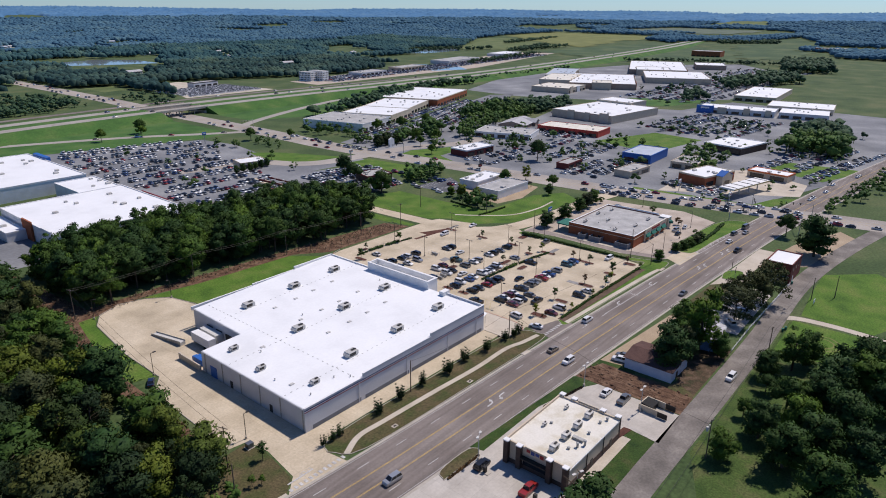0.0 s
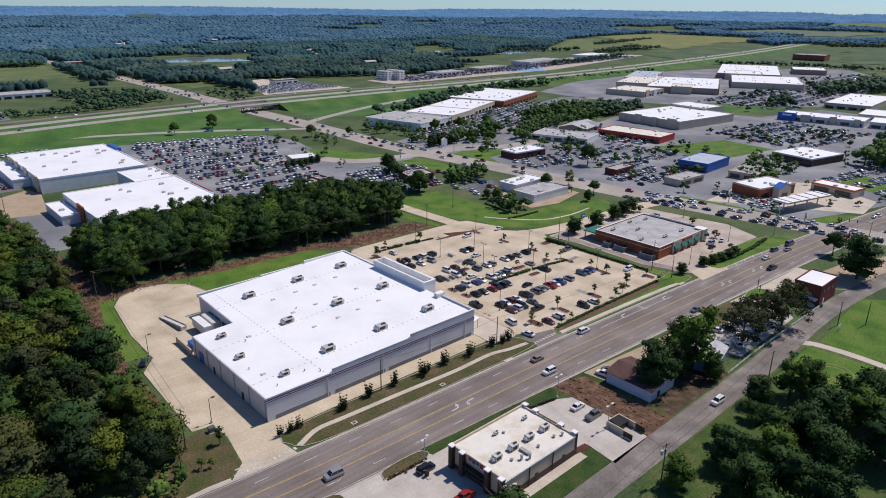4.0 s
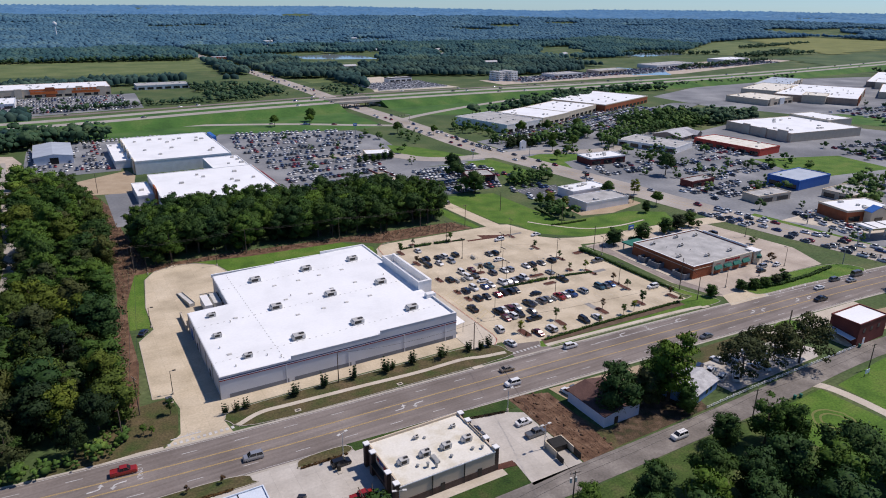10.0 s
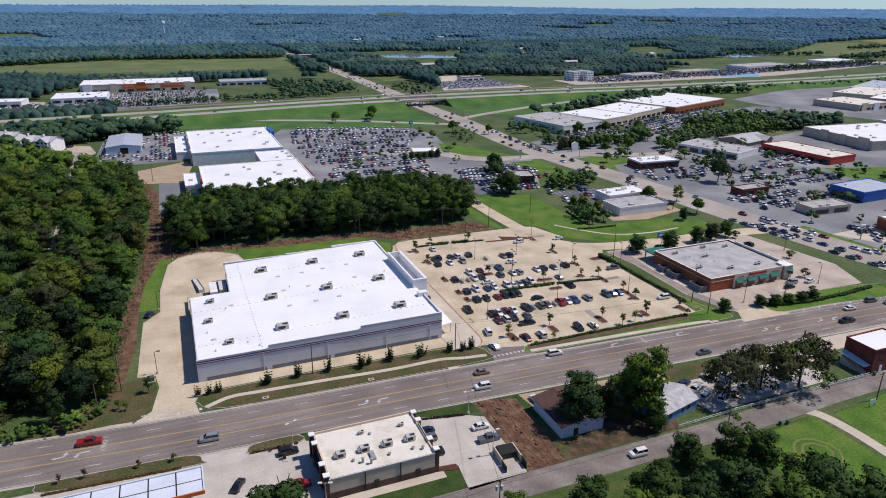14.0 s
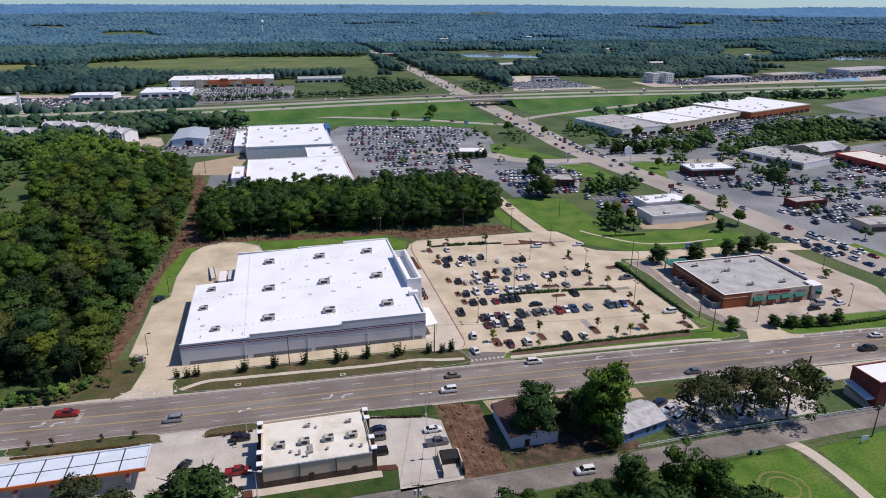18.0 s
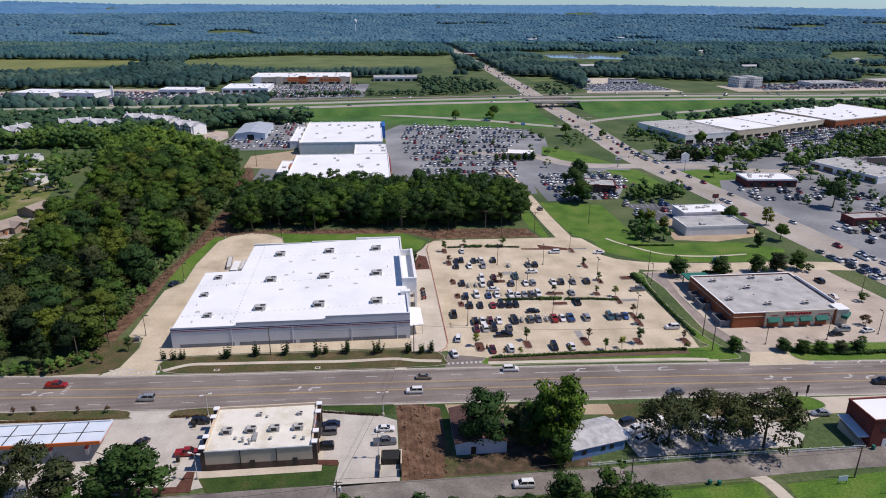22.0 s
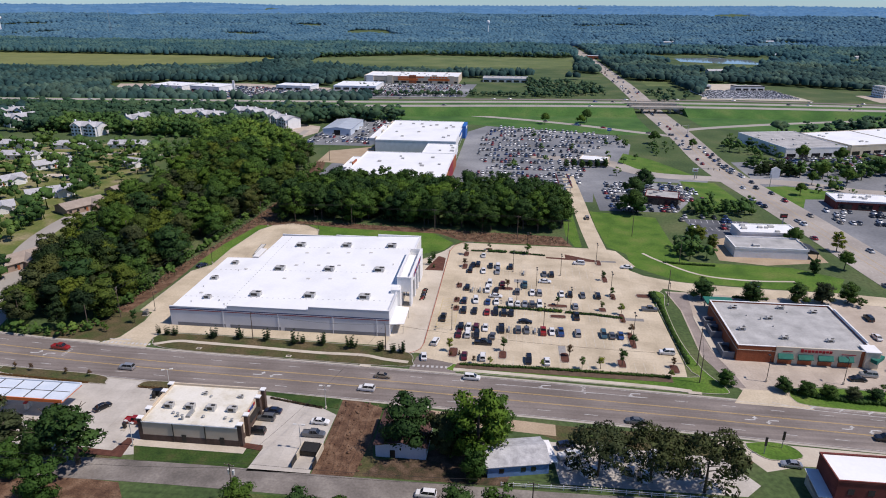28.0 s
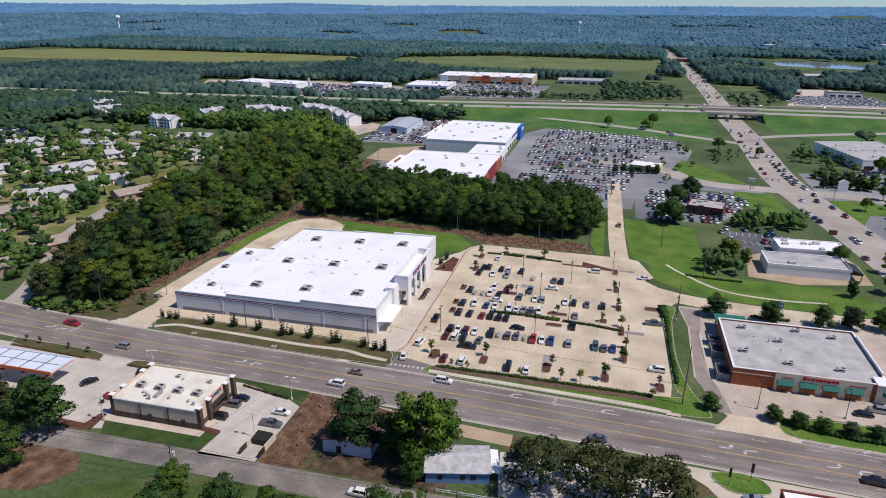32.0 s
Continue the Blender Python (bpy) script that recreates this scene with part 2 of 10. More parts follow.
LEAF = leafy("green_leaves", [(0.034, 0.072, 0.012), (0.054, 0.106, 0.017), (0.082, 0.144, 0.025)], 2.2)
LEAF_DARK = leafy("dark_green_leaves", [(0.019, 0.046, 0.012), (0.033, 0.070, 0.017), (0.052, 0.098, 0.024)], 2.2)
LEAF_GREY = leafy("grey_green_oak_leaves", [(0.030, 0.040, 0.014), (0.048, 0.060, 0.022), (0.072, 0.084, 0.034)], 1.5, 0.3)
LEAF_EVERGREEN = leafy("evergreen_leaves", [(0.012, 0.026, 0.009), (0.02, 0.038, 0.012), (0.034, 0.056, 0.018)], 1.2, 0.3, "Object", 0.1)
LEAF_PALE = leafy("pale_green_leaves", [(0.09, 0.11, 0.04), (0.13, 0.15, 0.06)], 1.2, 0.3)
LEAF_YELLOW = leafy("yellow_green_leaves", [(0.095, 0.125, 0.018), (0.145, 0.17, 0.028)], 1.2, 0.3)
LEAF_RUST = leafy("rusty_leaves", [(0.07, 0.045, 0.026), (0.12, 0.07, 0.036)], 1.0, 0.25)
LEAF_OLIVE = leafy("olive_leaves", [(0.05, 0.074, 0.012), (0.078, 0.108, 0.017), (0.108, 0.138, 0.024)], 2.2, 0.35, "Object", 0.25)
LEAF_WOOD = leafy("woodland_leaves", [(0.03, 0.068, 0.019), (0.06, 0.118, 0.026), (0.115, 0.175, 0.037)], 16, 0.6, "World")
# Blue mixed into the green for haze over the far town.
LEAF_HAZE_TOWN = leafy("haze_tinted_town_leaves", [(0.016, 0.044, 0.034), (0.028, 0.064, 0.046), (0.05, 0.09, 0.058)], 18, 0.8, "World")
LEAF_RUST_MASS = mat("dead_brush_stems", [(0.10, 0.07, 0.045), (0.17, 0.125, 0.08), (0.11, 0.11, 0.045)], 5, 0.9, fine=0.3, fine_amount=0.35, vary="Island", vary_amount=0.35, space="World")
# Blue-green base colour carries the haze beyond the freeway.
LEAF_HAZE_FAR = mat("haze_tinted_far_leaves", [(0.014, 0.040, 0.040), (0.028, 0.064, 0.058), (0.072, 0.116, 0.08)], 75, 0.85, fine=3.0, fine_amount=0.3, space="World", spec=0.1, detail=7.0, vary="Island", vary_amount=0.3)


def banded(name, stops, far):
    """Woods seen edge on over many kilometres: stands that follow one another in long thin rows. The stops passed in
    carry the blue of haze.
    """
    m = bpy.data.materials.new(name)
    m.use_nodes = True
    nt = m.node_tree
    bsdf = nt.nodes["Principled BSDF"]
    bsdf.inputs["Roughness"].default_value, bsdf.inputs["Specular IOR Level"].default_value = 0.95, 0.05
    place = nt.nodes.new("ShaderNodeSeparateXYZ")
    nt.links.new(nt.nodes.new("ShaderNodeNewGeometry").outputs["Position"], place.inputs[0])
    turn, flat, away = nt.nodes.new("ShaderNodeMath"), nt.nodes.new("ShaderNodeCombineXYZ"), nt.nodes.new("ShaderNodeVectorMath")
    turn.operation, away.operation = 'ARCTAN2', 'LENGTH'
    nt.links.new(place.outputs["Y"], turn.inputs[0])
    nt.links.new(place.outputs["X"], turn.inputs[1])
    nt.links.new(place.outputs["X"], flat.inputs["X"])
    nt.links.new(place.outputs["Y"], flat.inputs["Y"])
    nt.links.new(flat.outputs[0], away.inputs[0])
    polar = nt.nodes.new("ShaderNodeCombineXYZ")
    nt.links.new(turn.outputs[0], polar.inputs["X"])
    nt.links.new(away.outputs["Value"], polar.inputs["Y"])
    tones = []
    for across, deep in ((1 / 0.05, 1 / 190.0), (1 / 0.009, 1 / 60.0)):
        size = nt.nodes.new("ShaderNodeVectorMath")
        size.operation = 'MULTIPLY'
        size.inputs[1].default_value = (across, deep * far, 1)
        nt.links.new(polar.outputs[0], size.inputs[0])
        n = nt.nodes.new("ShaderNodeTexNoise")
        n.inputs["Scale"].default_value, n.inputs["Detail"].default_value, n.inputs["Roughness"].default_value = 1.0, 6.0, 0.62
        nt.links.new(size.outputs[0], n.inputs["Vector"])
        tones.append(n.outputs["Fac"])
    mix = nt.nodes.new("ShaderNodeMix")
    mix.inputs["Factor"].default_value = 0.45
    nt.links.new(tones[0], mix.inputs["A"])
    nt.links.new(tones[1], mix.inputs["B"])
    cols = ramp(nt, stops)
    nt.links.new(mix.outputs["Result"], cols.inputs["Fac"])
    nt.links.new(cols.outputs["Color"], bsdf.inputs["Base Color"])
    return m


# Blue in these leaf colours stands for haze, stronger ring by ring.
LEAF_HAZE_DISTANT = banded("haze_tinted_distant_leaves", [(0.34, (0.03, 0.086, 0.14)), (0.47, (0.056, 0.13, 0.19)), (0.57, (0.085, 0.168, 0.215)), (0.68, (0.14, 0.225, 0.22))], 1.0)
# Haze tint halfway between the far and the distant leaves.
LEAF_HAZE_MID = banded("haze_tinted_wood_leaves", [(0.34, (0.018, 0.055, 0.07)), (0.48, (0.036, 0.088, 0.096)), (0.58, (0.07, 0.13, 0.11)), (0.68, (0.13, 0.19, 0.12))], 1.0)
LEAF_HAZE_HORIZON = banded("haze_tinted_horizon_leaves", [(0.3, (0.05, 0.14, 0.27)), (0.5, (0.08, 0.19, 0.33)), (0.7, (0.14, 0.25, 0.35))], 1.4)
FIELD = mat("pale_crop_field", [(0.075, 0.11, 0.036), (0.11, 0.145, 0.05), (0.15, 0.175, 0.068)], 45, 0.95, fine=4, fine_amount=0.15, space="World")
FIELD_DRY = mat("dry_crop_field", [(0.13, 0.15, 0.045), (0.19, 0.20, 0.065)], 50, 0.95, fine=4, fine_amount=0.15, space="World")
LAWN_DRY = mat("dry_patchy_lawn", [(0.075, 0.115, 0.024), (0.14, 0.155, 0.045), (0.29, 0.24, 0.145)], 14, 0.95, fine=1.0, fine_amount=0.3, space="World")
FIELD_GRASS = mat("mown_interchange_grass", [(0.032, 0.09, 0.018), (0.054, 0.134, 0.026), (0.095, 0.155, 0.04)], 24, 0.95, fine=1.2, fine_amount=0.3, space="World", detail=6.0)
FARMLAND = mat("green_farmland", [(0.038, 0.074, 0.03), (0.06, 0.10, 0.04), (0.11, 0.14, 0.058)], 70, 0.95, fine=5, fine_amount=0.2, space="World", detail=6.0)
# Field green greyed and blued in the colour to give distance haze.
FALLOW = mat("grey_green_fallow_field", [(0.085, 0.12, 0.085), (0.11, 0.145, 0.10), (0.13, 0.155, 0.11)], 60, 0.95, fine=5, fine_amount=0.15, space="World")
BRUSH_SOIL = mat("littered_dark_soil", [(0.03, 0.035, 0.014), (0.075, 0.05, 0.03), (0.13, 0.088, 0.06)], 2.5, 0.95, fine=0.3, fine_amount=0.5, space="World", bump=0.08)
DARK_LAWN = mat("dark_patchy_lawn", [(0.019, 0.046, 0.008), (0.034, 0.068, 0.012), (0.06, 0.072, 0.022)], 4, 0.95, fine=0.4, fine_amount=0.45, space="World", bump=0.05)
# Rough grass, its colour darkened for the shade of the trees.
ROUGH_LAWN = mat("rough_shaded_lawn", [(0.034, 0.068, 0.013), (0.056, 0.094, 0.02), (0.095, 0.105, 0.038)], 6, 0.95, fine=0.5, fine_amount=0.4, space="World", bump=0.05)
# Pale base colour stands for the sky mirrored in the water.
WATER = mat("still_water", [(0.22, 0.27, 0.29), (0.27, 0.32, 0.34)], 30, 0.06, fine=3, fine_amount=0.05, space="World", spec=0.6)
METAL_PALE = mat("pale_metal_roof", [(0.42, 0.46, 0.50), (0.52, 0.56, 0.6)], 6, 0.45, 0.2, fine=0.8, fine_amount=0.06)
DARK_RED = mat("dark_red_cladding", [(0.12, 0.025, 0.022), (0.16, 0.035, 0.03)], 3, 0.75, fine=0.3, fine_amount=0.1)
BRICK_PALE = mat("pale_tan_brick", [(0.30, 0.22, 0.17), (0.38, 0.29, 0.23)], 3, 0.9, fine=0.25, fine_amount=0.12)


# ---- mesh helpers ----
from mathutils.geometry import tessellate_polygon


def mesh_of(name, bm, *materials):
    me = bpy.data.meshes.new(name)
    bm.to_mesh(me)
    bm.free()
    for m in materials:
        me.materials.append(m)
    return me


def thing(name, at=(0, 0, 0), turn=0.0, label="", category="", group="", kind=""):
    ob = new(name)
    ob.empty_display_size = 0.5
    ob.matrix_basis = pose(*at, 0, 0, turn)
    return tagged(ob, label, category, group, kind)


def part(name, bm, material, parent, label=""):
    ms = material if isinstance(material, (tuple, list)) else (material,)
    ob = new(name, bm if isinstance(bm, bpy.types.Mesh) else mesh_of(name, bm, *ms))
    ob.parent = parent
    if label:
        ob["label"] = label
    return ob


def setting(name, bm, material, label, category):
    ms = material if isinstance(material, (tuple, list)) else (material,)
    ob = new(name, mesh_of(name, bm, *ms))
    return tagged(ob, label, category, kind="structure")


def box(bm, x0, y0, z0, x1, y1, z1, bevel=0.0, slot=0):
    vs = [bm.verts.new(v) for v in ((x0, y0, z0), (x1, y0, z0), (x1, y1, z0), (x0, y1, z0), (x0, y0, z1), (x1, y0, z1), (x1, y1, z1), (x0, y1, z1))]
    fs = [bm.faces.new([vs[i] for i in f]) for f in ((3, 2, 1, 0), (4, 5, 6, 7), (0, 1, 5, 4), (1, 2, 6, 5), (2, 3, 7, 6), (3, 0, 4, 7))]
    for f in fs:
        f.material_index = slot
    if bevel:
        edges = {e for f in fs for e in f.edges}
        bmesh.ops.bevel(bm, geom=list(edges), offset=bevel, segments=1, affect='EDGES')
    return bm


def boxes(*rows, bevel=0.0):
    bm = bmesh.new()
    for r in rows:
        box(bm, *r, bevel=bevel)
    return bm


def prism(outline, z0, z1):
    """A solid from an outline, counter-clockwise, between two heights; a height may be a function of x and y."""
    bm = bmesh.new()
    low = z0 if callable(z0) else (lambda x, y: z0)
    top = z1 if callable(z1) else (lambda x, y: z1)
    a = [bm.verts.new((x, y, low(x, y))) for x, y in outline]
    b = [bm.verts.new((x, y, top(x, y))) for x, y in outline]
    n = len(outline)
    if n == 4:
        bm.faces.new(b)
        bm.faces.new(a[::-1])
    else:
        for tri in tessellate_polygon([[Vector((x, y, 0)) for x, y in outline]]):
            i, j, k = tri
            (x0, y0), (x1, y1), (x2, y2) = outline[i], outline[j], outline[k]
            if (x1 - x0) * (y2 - y0) - (x2 - x0) * (y1 - y0) < 0:
                j, k = k, j
            bm.faces.new((b[i], b[j], b[k]))
            bm.faces.new((a[i], a[k], a[j]))
    for i in range(n):
        bm.faces.new((a[i], a[(i + 1) % n], b[(i + 1) % n], b[i]))
    if n == 4:
        bmesh.ops.recalc_face_normals(bm, faces=bm.faces)
    return bm


def tube(bm, a, b, r0, r1=None, sides=8):
    a, b, r1 = Vector(a), Vector(b), r0 if r1 is None else r1
    q = (b - a).to_track_quat('Z', 'Y')
    rings = []
    for p, r in ((a, r0), (b, r1)):
        rings.append([bm.verts.new(p + q @ Vector((r * math.cos(2 * math.pi * i / sides), r * math.sin(2 * math.pi * i / sides), 0))) for i in range(sides)])
    for i in range(sides):
        bm.faces.new((rings[0][i], rings[0][(i + 1) % sides], rings[1][(i + 1) % sides], rings[1][i]))
    bm.faces.new(rings[1])
    bm.faces.new(rings[0][::-1])
    return bm


def offset_line(points, d):
    """A polyline moved to its left by d metres."""
    out = []
    for i, p in enumerate(points):
        a, b = Vector(points[max(0, i - 1)]), Vector(points[min(len(points) - 1, i + 1)])
        t = (b - a).normalized()
        out.append((p[0] - t.y * d, p[1] + t.x * d))
    return out


def smooth_line(points, steps=8):
    """A Catmull-Rom line through points."""
    pts = [Vector(p) for p in points]
    pts = [2 * pts[0] - pts[1], *pts, 2 * pts[-1] - pts[-2]]
    out = []
    for i in range(1, len(pts) - 2):
        for s in range(steps):
            t = s / steps
            a, b, c, d = pts[i - 1:i + 3]
            out.append(tuple(0.5 * (2 * b + (c - a) * t + (2 * a - 5 * b + 4 * c - d) * t * t + (3 * b - a - 3 * c + d) * t ** 3)))
    return [*out, tuple(points[-1])]


def ribbon(bm, line, left, right, z, thick=0.0, slot=0):
    """A strip along a line between two offsets, its top at z and its edges down by thick."""
    a, b = offset_line(line, left), offset_line(line, right)
    va, vb = [bm.verts.new((*p, z)) for p in a], [bm.verts.new((*p, z)) for p in b]
    for i in range(len(line) - 1):
        bm.faces.new((vb[i], vb[i + 1], va[i + 1], va[i])).material_index = slot
    if thick:
        for vs, flip in ((va, False), (vb, True)):
            lo = [bm.verts.new((v.co.x, v.co.y, z - thick)) for v in vs]
            for i in range(len(vs) - 1):
                f = (vs[i], vs[i + 1], lo[i + 1], lo[i])
                bm.faces.new(f[::-1] if flip else f).material_index = slot
    return bm


def slab(name, outline, z, material, label, category, thick=0.3):
    bm = prism(outline, z - thick, z)
    return setting(name, bm, material, label, category)


# ---- plan: the ground, roads and lots ----
ROAD_LINE = smooth_line([(-420, -4), (-250, -16), (-90, -33.4), (18, -38.9), (110, -44.2), (205, -52), (400, -78), (700, -130)], 10)
BACK_STREET = smooth_line([(-190, -95), (-90, -84), (-40, -80.9), (20, -81), (60, -80.8), (125, -79.8), (200, -90), (300, -112)], 8)
CROSS_ROAD = smooth_line([(236, -190), (222, -90), (211, -40), (201, 20), (196, 65), (192, 110), (186, 165), (180, 215), (178, 262), (180, 330), (181, 400), (181, 490), (185, 620), (186, 800), (182, 1190), (172, 1600)], 8)
FREEWAY = smooth_line([(-1500, 395), (-700, 418), (-300, 442), (-100, 458), (62, 480), (210, 491), (360, 492), (520, 486), (900, 500), (1600, 580), (2600, 760)], 8)
RAMP = smooth_line([(-800, 452), (-400, 462), (-104, 462), (6, 434), (88, 402), (141, 370), (172, 352)], 8)
RAMP_EAST = smooth_line([(176, 372), (217, 397), (308, 433), (426, 462), (620, 474)], 6)
RAMP_NORTH = smooth_line([(-300, 520), (0, 548), (135, 562), (270, 572), (474, 560), (800, 540)], 6)
ACCESS_ROAD = smooth_line([(86, 56), (84.5, 80), (83, 110), (82, 150), (81, 186), (80, 214)], 6)
NORTH_DRIVE = smooth_line([(80, 56), (96, 47), (112, 41), (140, 38), (168, 37), (190, 34)], 6)
WEST_STREET = smooth_line([(-119, -32), (-124, -12), (-140, 17), (-158, 48), (-166, 80), (-167, 113), (-162, 137), (-158, 160)], 6)
LOT_STREET = smooth_line([(60, 262), (107, 250), (122, 228), (140, 216), (180, 211), (215, 206), (250, 190), (290, 192)], 6)


def far_height(r):
    s = min(1.0, max(0.0, (r - 1700.0) / 3000.0))
    return 74.0 * s * s * (3 - 2 * s)


def land(x, y):
    """The height of the ground: flat, then rolling up into low hills far off."""
    r = math.hypot(x, y)
    z = far_height(r)
    if r > 1700:
        z += min(1.0, (r - 1700) / 2000) * 13 * noise.noise(Vector((x / 800, y / 800, 2.0)))
    return z


def build_ground():
    bm = bmesh.new()
    radii = [60, 120, 200, 300, 420, 560, 740, 950, 1200, 1500, 1800, 2100, 2450, 2800, 3200, 3600, 4000, 4400, 4760]
    n, rows = 120, []
    for r in radii:
        rows.append([bm.verts.new((r * math.cos(2 * math.pi * i / n), r * math.sin(2 * math.pi * i / n), land(r * math.cos(2 * math.pi * i / n), r * math.sin(2 * math.pi * i / n)))) for i in range(n)])
    c = bm.verts.new((0, 0, 0))
    for i in range(n):
        bm.faces.new((c, rows[0][i], rows[0][(i + 1) % n]))
        for a, b in zip(rows, rows[1:]):
            bm.faces.new((a[i], b[i], b[(i + 1) % n], a[(i + 1) % n]))
    setting("ground", bm, MEADOW, "rough green ground that rolls out to low hills", "ground")


build_ground()


def along(line, x):
    """The point of a line at a given x."""
    for a, b in zip(line, line[1:]):
        if a[0] <= x <= b[0]:
            t = (x - a[0]) / (b[0] - a[0])
            return (x, a[1] + t * (b[1] - a[1]))
    return (x, line[-1][1])


def along_y(line, y):
    for a, b2 in zip(line, line[1:]):
        if a[1] <= y <= b2[1]:
            return a[0] + (y - a[1]) / (b2[1] - a[1]) * (b2[0] - a[0])
    return line[-1][0]


def road_y(x, d=0.0):
    return along(ROAD_LINE, x)[1] + d


def build_road():
    bm = bmesh.new()
    ribbon(bm, ROAD_LINE, 8.6, -8.6, 0.06, 0.3)
    setting("road", bm, ASPHALT, "five-lane worn asphalt road with yellow turn lane", "road")
    bm = bmesh.new()
    for d in (1.95, -1.95):
        ribbon(bm, ROAD_LINE, d + 0.19, d + 0.05, 0.068)
        ribbon(bm, ROAD_LINE, d - 0.05, d - 0.19, 0.068)
    setting("road_marking", bm, LINE_YELLOW, "worn double yellow lines of the turn lane", "road marking")
    bm = bmesh.new()
    for d in (5.25, -5.25):
        for k in range(95):
            s = -400 + k * 12.0
            ribbon(bm, [along(ROAD_LINE, s), along(ROAD_LINE, s + 3.4)], d + 0.09, d - 0.09, 0.068)
    for d in (8.1, -8.1):
        ribbon(bm, ROAD_LINE, d + 0.06, d - 0.06, 0.068)
    # right-turn lane line before the crossing
    ribbon(bm, [along(ROAD_LINE, x) for x in (46, 60, 72, 85)], 5.5, 5.3, 0.072)
    # turn arrows
    for x, d, flip in ((-94, -0.3, 1), (-89.5, 0.4, -1), (-22.8, -0.4, 1), (-17.8, 0.4, -1), (58, 6.9, -1), (82, 6.9, -1), (110, -0.2, 1), (115, 0.3, -1), (36, 6.9, -1), (133, -0.2, 1), (139, 0.3, -1)):
        cx, cy = along(ROAD_LINE, x)
        cy += d
        stem = smooth_line([(cx - 1.7 * flip, cy), (cx - 0.2 * flip, cy), (cx + 0.75 * flip, cy + 0.22 * flip), (cx + 1.05 * flip, cy + 0.8 * flip)], 5)
        ribbon(bm, stem, 0.2, -0.2, 0.074)
        vs = [bm.verts.new((cx + flip * a, cy + b * flip, 0.078)) for a, b in ((1.75, 0.7), (1.2, 1.75), (0.35, 0.85))]
        bm.faces.new(vs)
    # striped zone before the signal
    for k in range(9):
        x = 127 + k * 7.0
        y = road_y(x)
        ribbon(bm, [(x, y + 7.7), (x + 2.4, y + 9.6)], 0.25, -0.25, 0.08)
    ribbon(bm, [(118, road_y(118) + 9.2), (126, road_y(126) + 7.2), (190, road_y(190) + 7.2)], 0.1, -0.1, 0.084)
    setting("road_marking", bm, LINE_WHITE, "dashed white lane lines, arrows and edge lines", "road marking")
    # crosswalk at the service drive and at the lot entrance
    bm = bmesh.new()
    for x0, x1, y in ((-78, -62.5, -24.4), (20, 31.5, -27.6)):
        x = x0
        while x < x1:
            box(bm, x, y - 0.55, 0.05, x + 0.7, y + 0.55, 0.088)
            x += 1.35
    box(bm, -77, -22.6, 0.05, -70, -22.2, 0.088)
    # STOP
    setting("crosswalk", bm, LINE_WHITE, "white dashed crosswalk bars on the pavement", "road marking")
    for d in (8.85, -8.85):
        bm = bmesh.new()
        s = 1 if d > 0 else -1
        ribbon(bm, ROAD_LINE, d + 0.35, d - 0.35, 0.064, 0.2)
        setting("gutter", bm, STONE_KERB, "pale concrete gutter along the road edge", "kerb")


build_road()


def kerb(line, z=0.17, width=0.18):
    bm = bmesh.new()
    ribbon(bm, line, width, 0, z, z)
    setting("kerb", bm, STONE_KERB, "pale raised concrete kerb", "kerb")


def verge(outline, material=None, z=0.13, label="strip of mown verge grass inside a kerb", kerbed=True, steps=4):
    pts = smooth_line([*outline, outline[0]], steps)[:-1]
    area = sum(a[0] * b[1] - b[0] * a[1] for a, b in zip(pts, [*pts[1:], pts[0]]))
    if area < 0:
        pts = pts[::-1]
    slab("verge", pts, z, material or DRYGRASS, label, "grass", 0.3)
    if kerbed:
        kerb([*pts, pts[0]], z + 0.03)


def patch(name, outline, z, material, label, category="ground"):
    area = sum(a[0] * b[1] - b[0] * a[1] for a, b in zip(outline, [*outline[1:], outline[0]]))
    slab(name, outline if area > 0 else outline[::-1], z, material, label, category, 0.12)


def simple_road(name, line, half, z, material, label, markings=(), dashes=()):
    bm = bmesh.new()
    ribbon(bm, line, half, -half, z, 0.25)
    setting(name, bm, material, label, "road")
    if markings:
        bm = bmesh.new()
        for d in markings:
            ribbon(bm, line, d + 0.12, d - 0.12, z + 0.008)
        setting("road_marking", bm, LINE_YELLOW, "worn yellow centre lines", "road marking")
    if dashes:
        bm = bmesh.new()
        for d in dashes:
            for a, b in zip(line[::1], line[1::1]):
                va, vb = Vector(a), Vector(b)
                steps = max(1, int((vb - va).length / 12))
                for k in range(steps):
                    p, q = va.lerp(vb, k / steps), va.lerp(vb, (k + 0.3) / steps)
                    ribbon(bm, [tuple(p), tuple(q)], d + 0.09, d - 0.09, z + 0.008)
        setting("road_marking", bm, LINE_WHITE, "dashed white lane lines", "road marking")


simple_road("back_street", BACK_STREET, 3.6, 0.05, STREET_ASPHALT, "narrow faded asphalt back street")
simple_road("cross_road", CROSS_ROAD, 10.5, 0.088, STREET, "wide asphalt cross road to the interchange", (2.0, -2.0), (5.5, -5.5))
simple_road("ramp", RAMP, 4.2, 0.04, PALE_ASPHALT, "pale asphalt slip road across the grass")
simple_road("ramp", RAMP_EAST, 4.2, 0.045, PALE_ASPHALT, "pale asphalt slip road curving east")
simple_road("ramp", RAMP_NORTH, 4.5, 0.05, ASPHALT, "pale asphalt frontage road beyond the freeway")
simple_road("access_road", ACCESS_ROAD, 3.7, 0.07, CONCRETE, "tan concrete access road between lawns")
simple_road("drive", NORTH_DRIVE, 4.4, 0.076, CONCRETE, "tan concrete drive between the shop lots")
simple_road("lot_street", LOT_STREET, 6.5, 0.094, STREET, "pale asphalt street across the crossing")
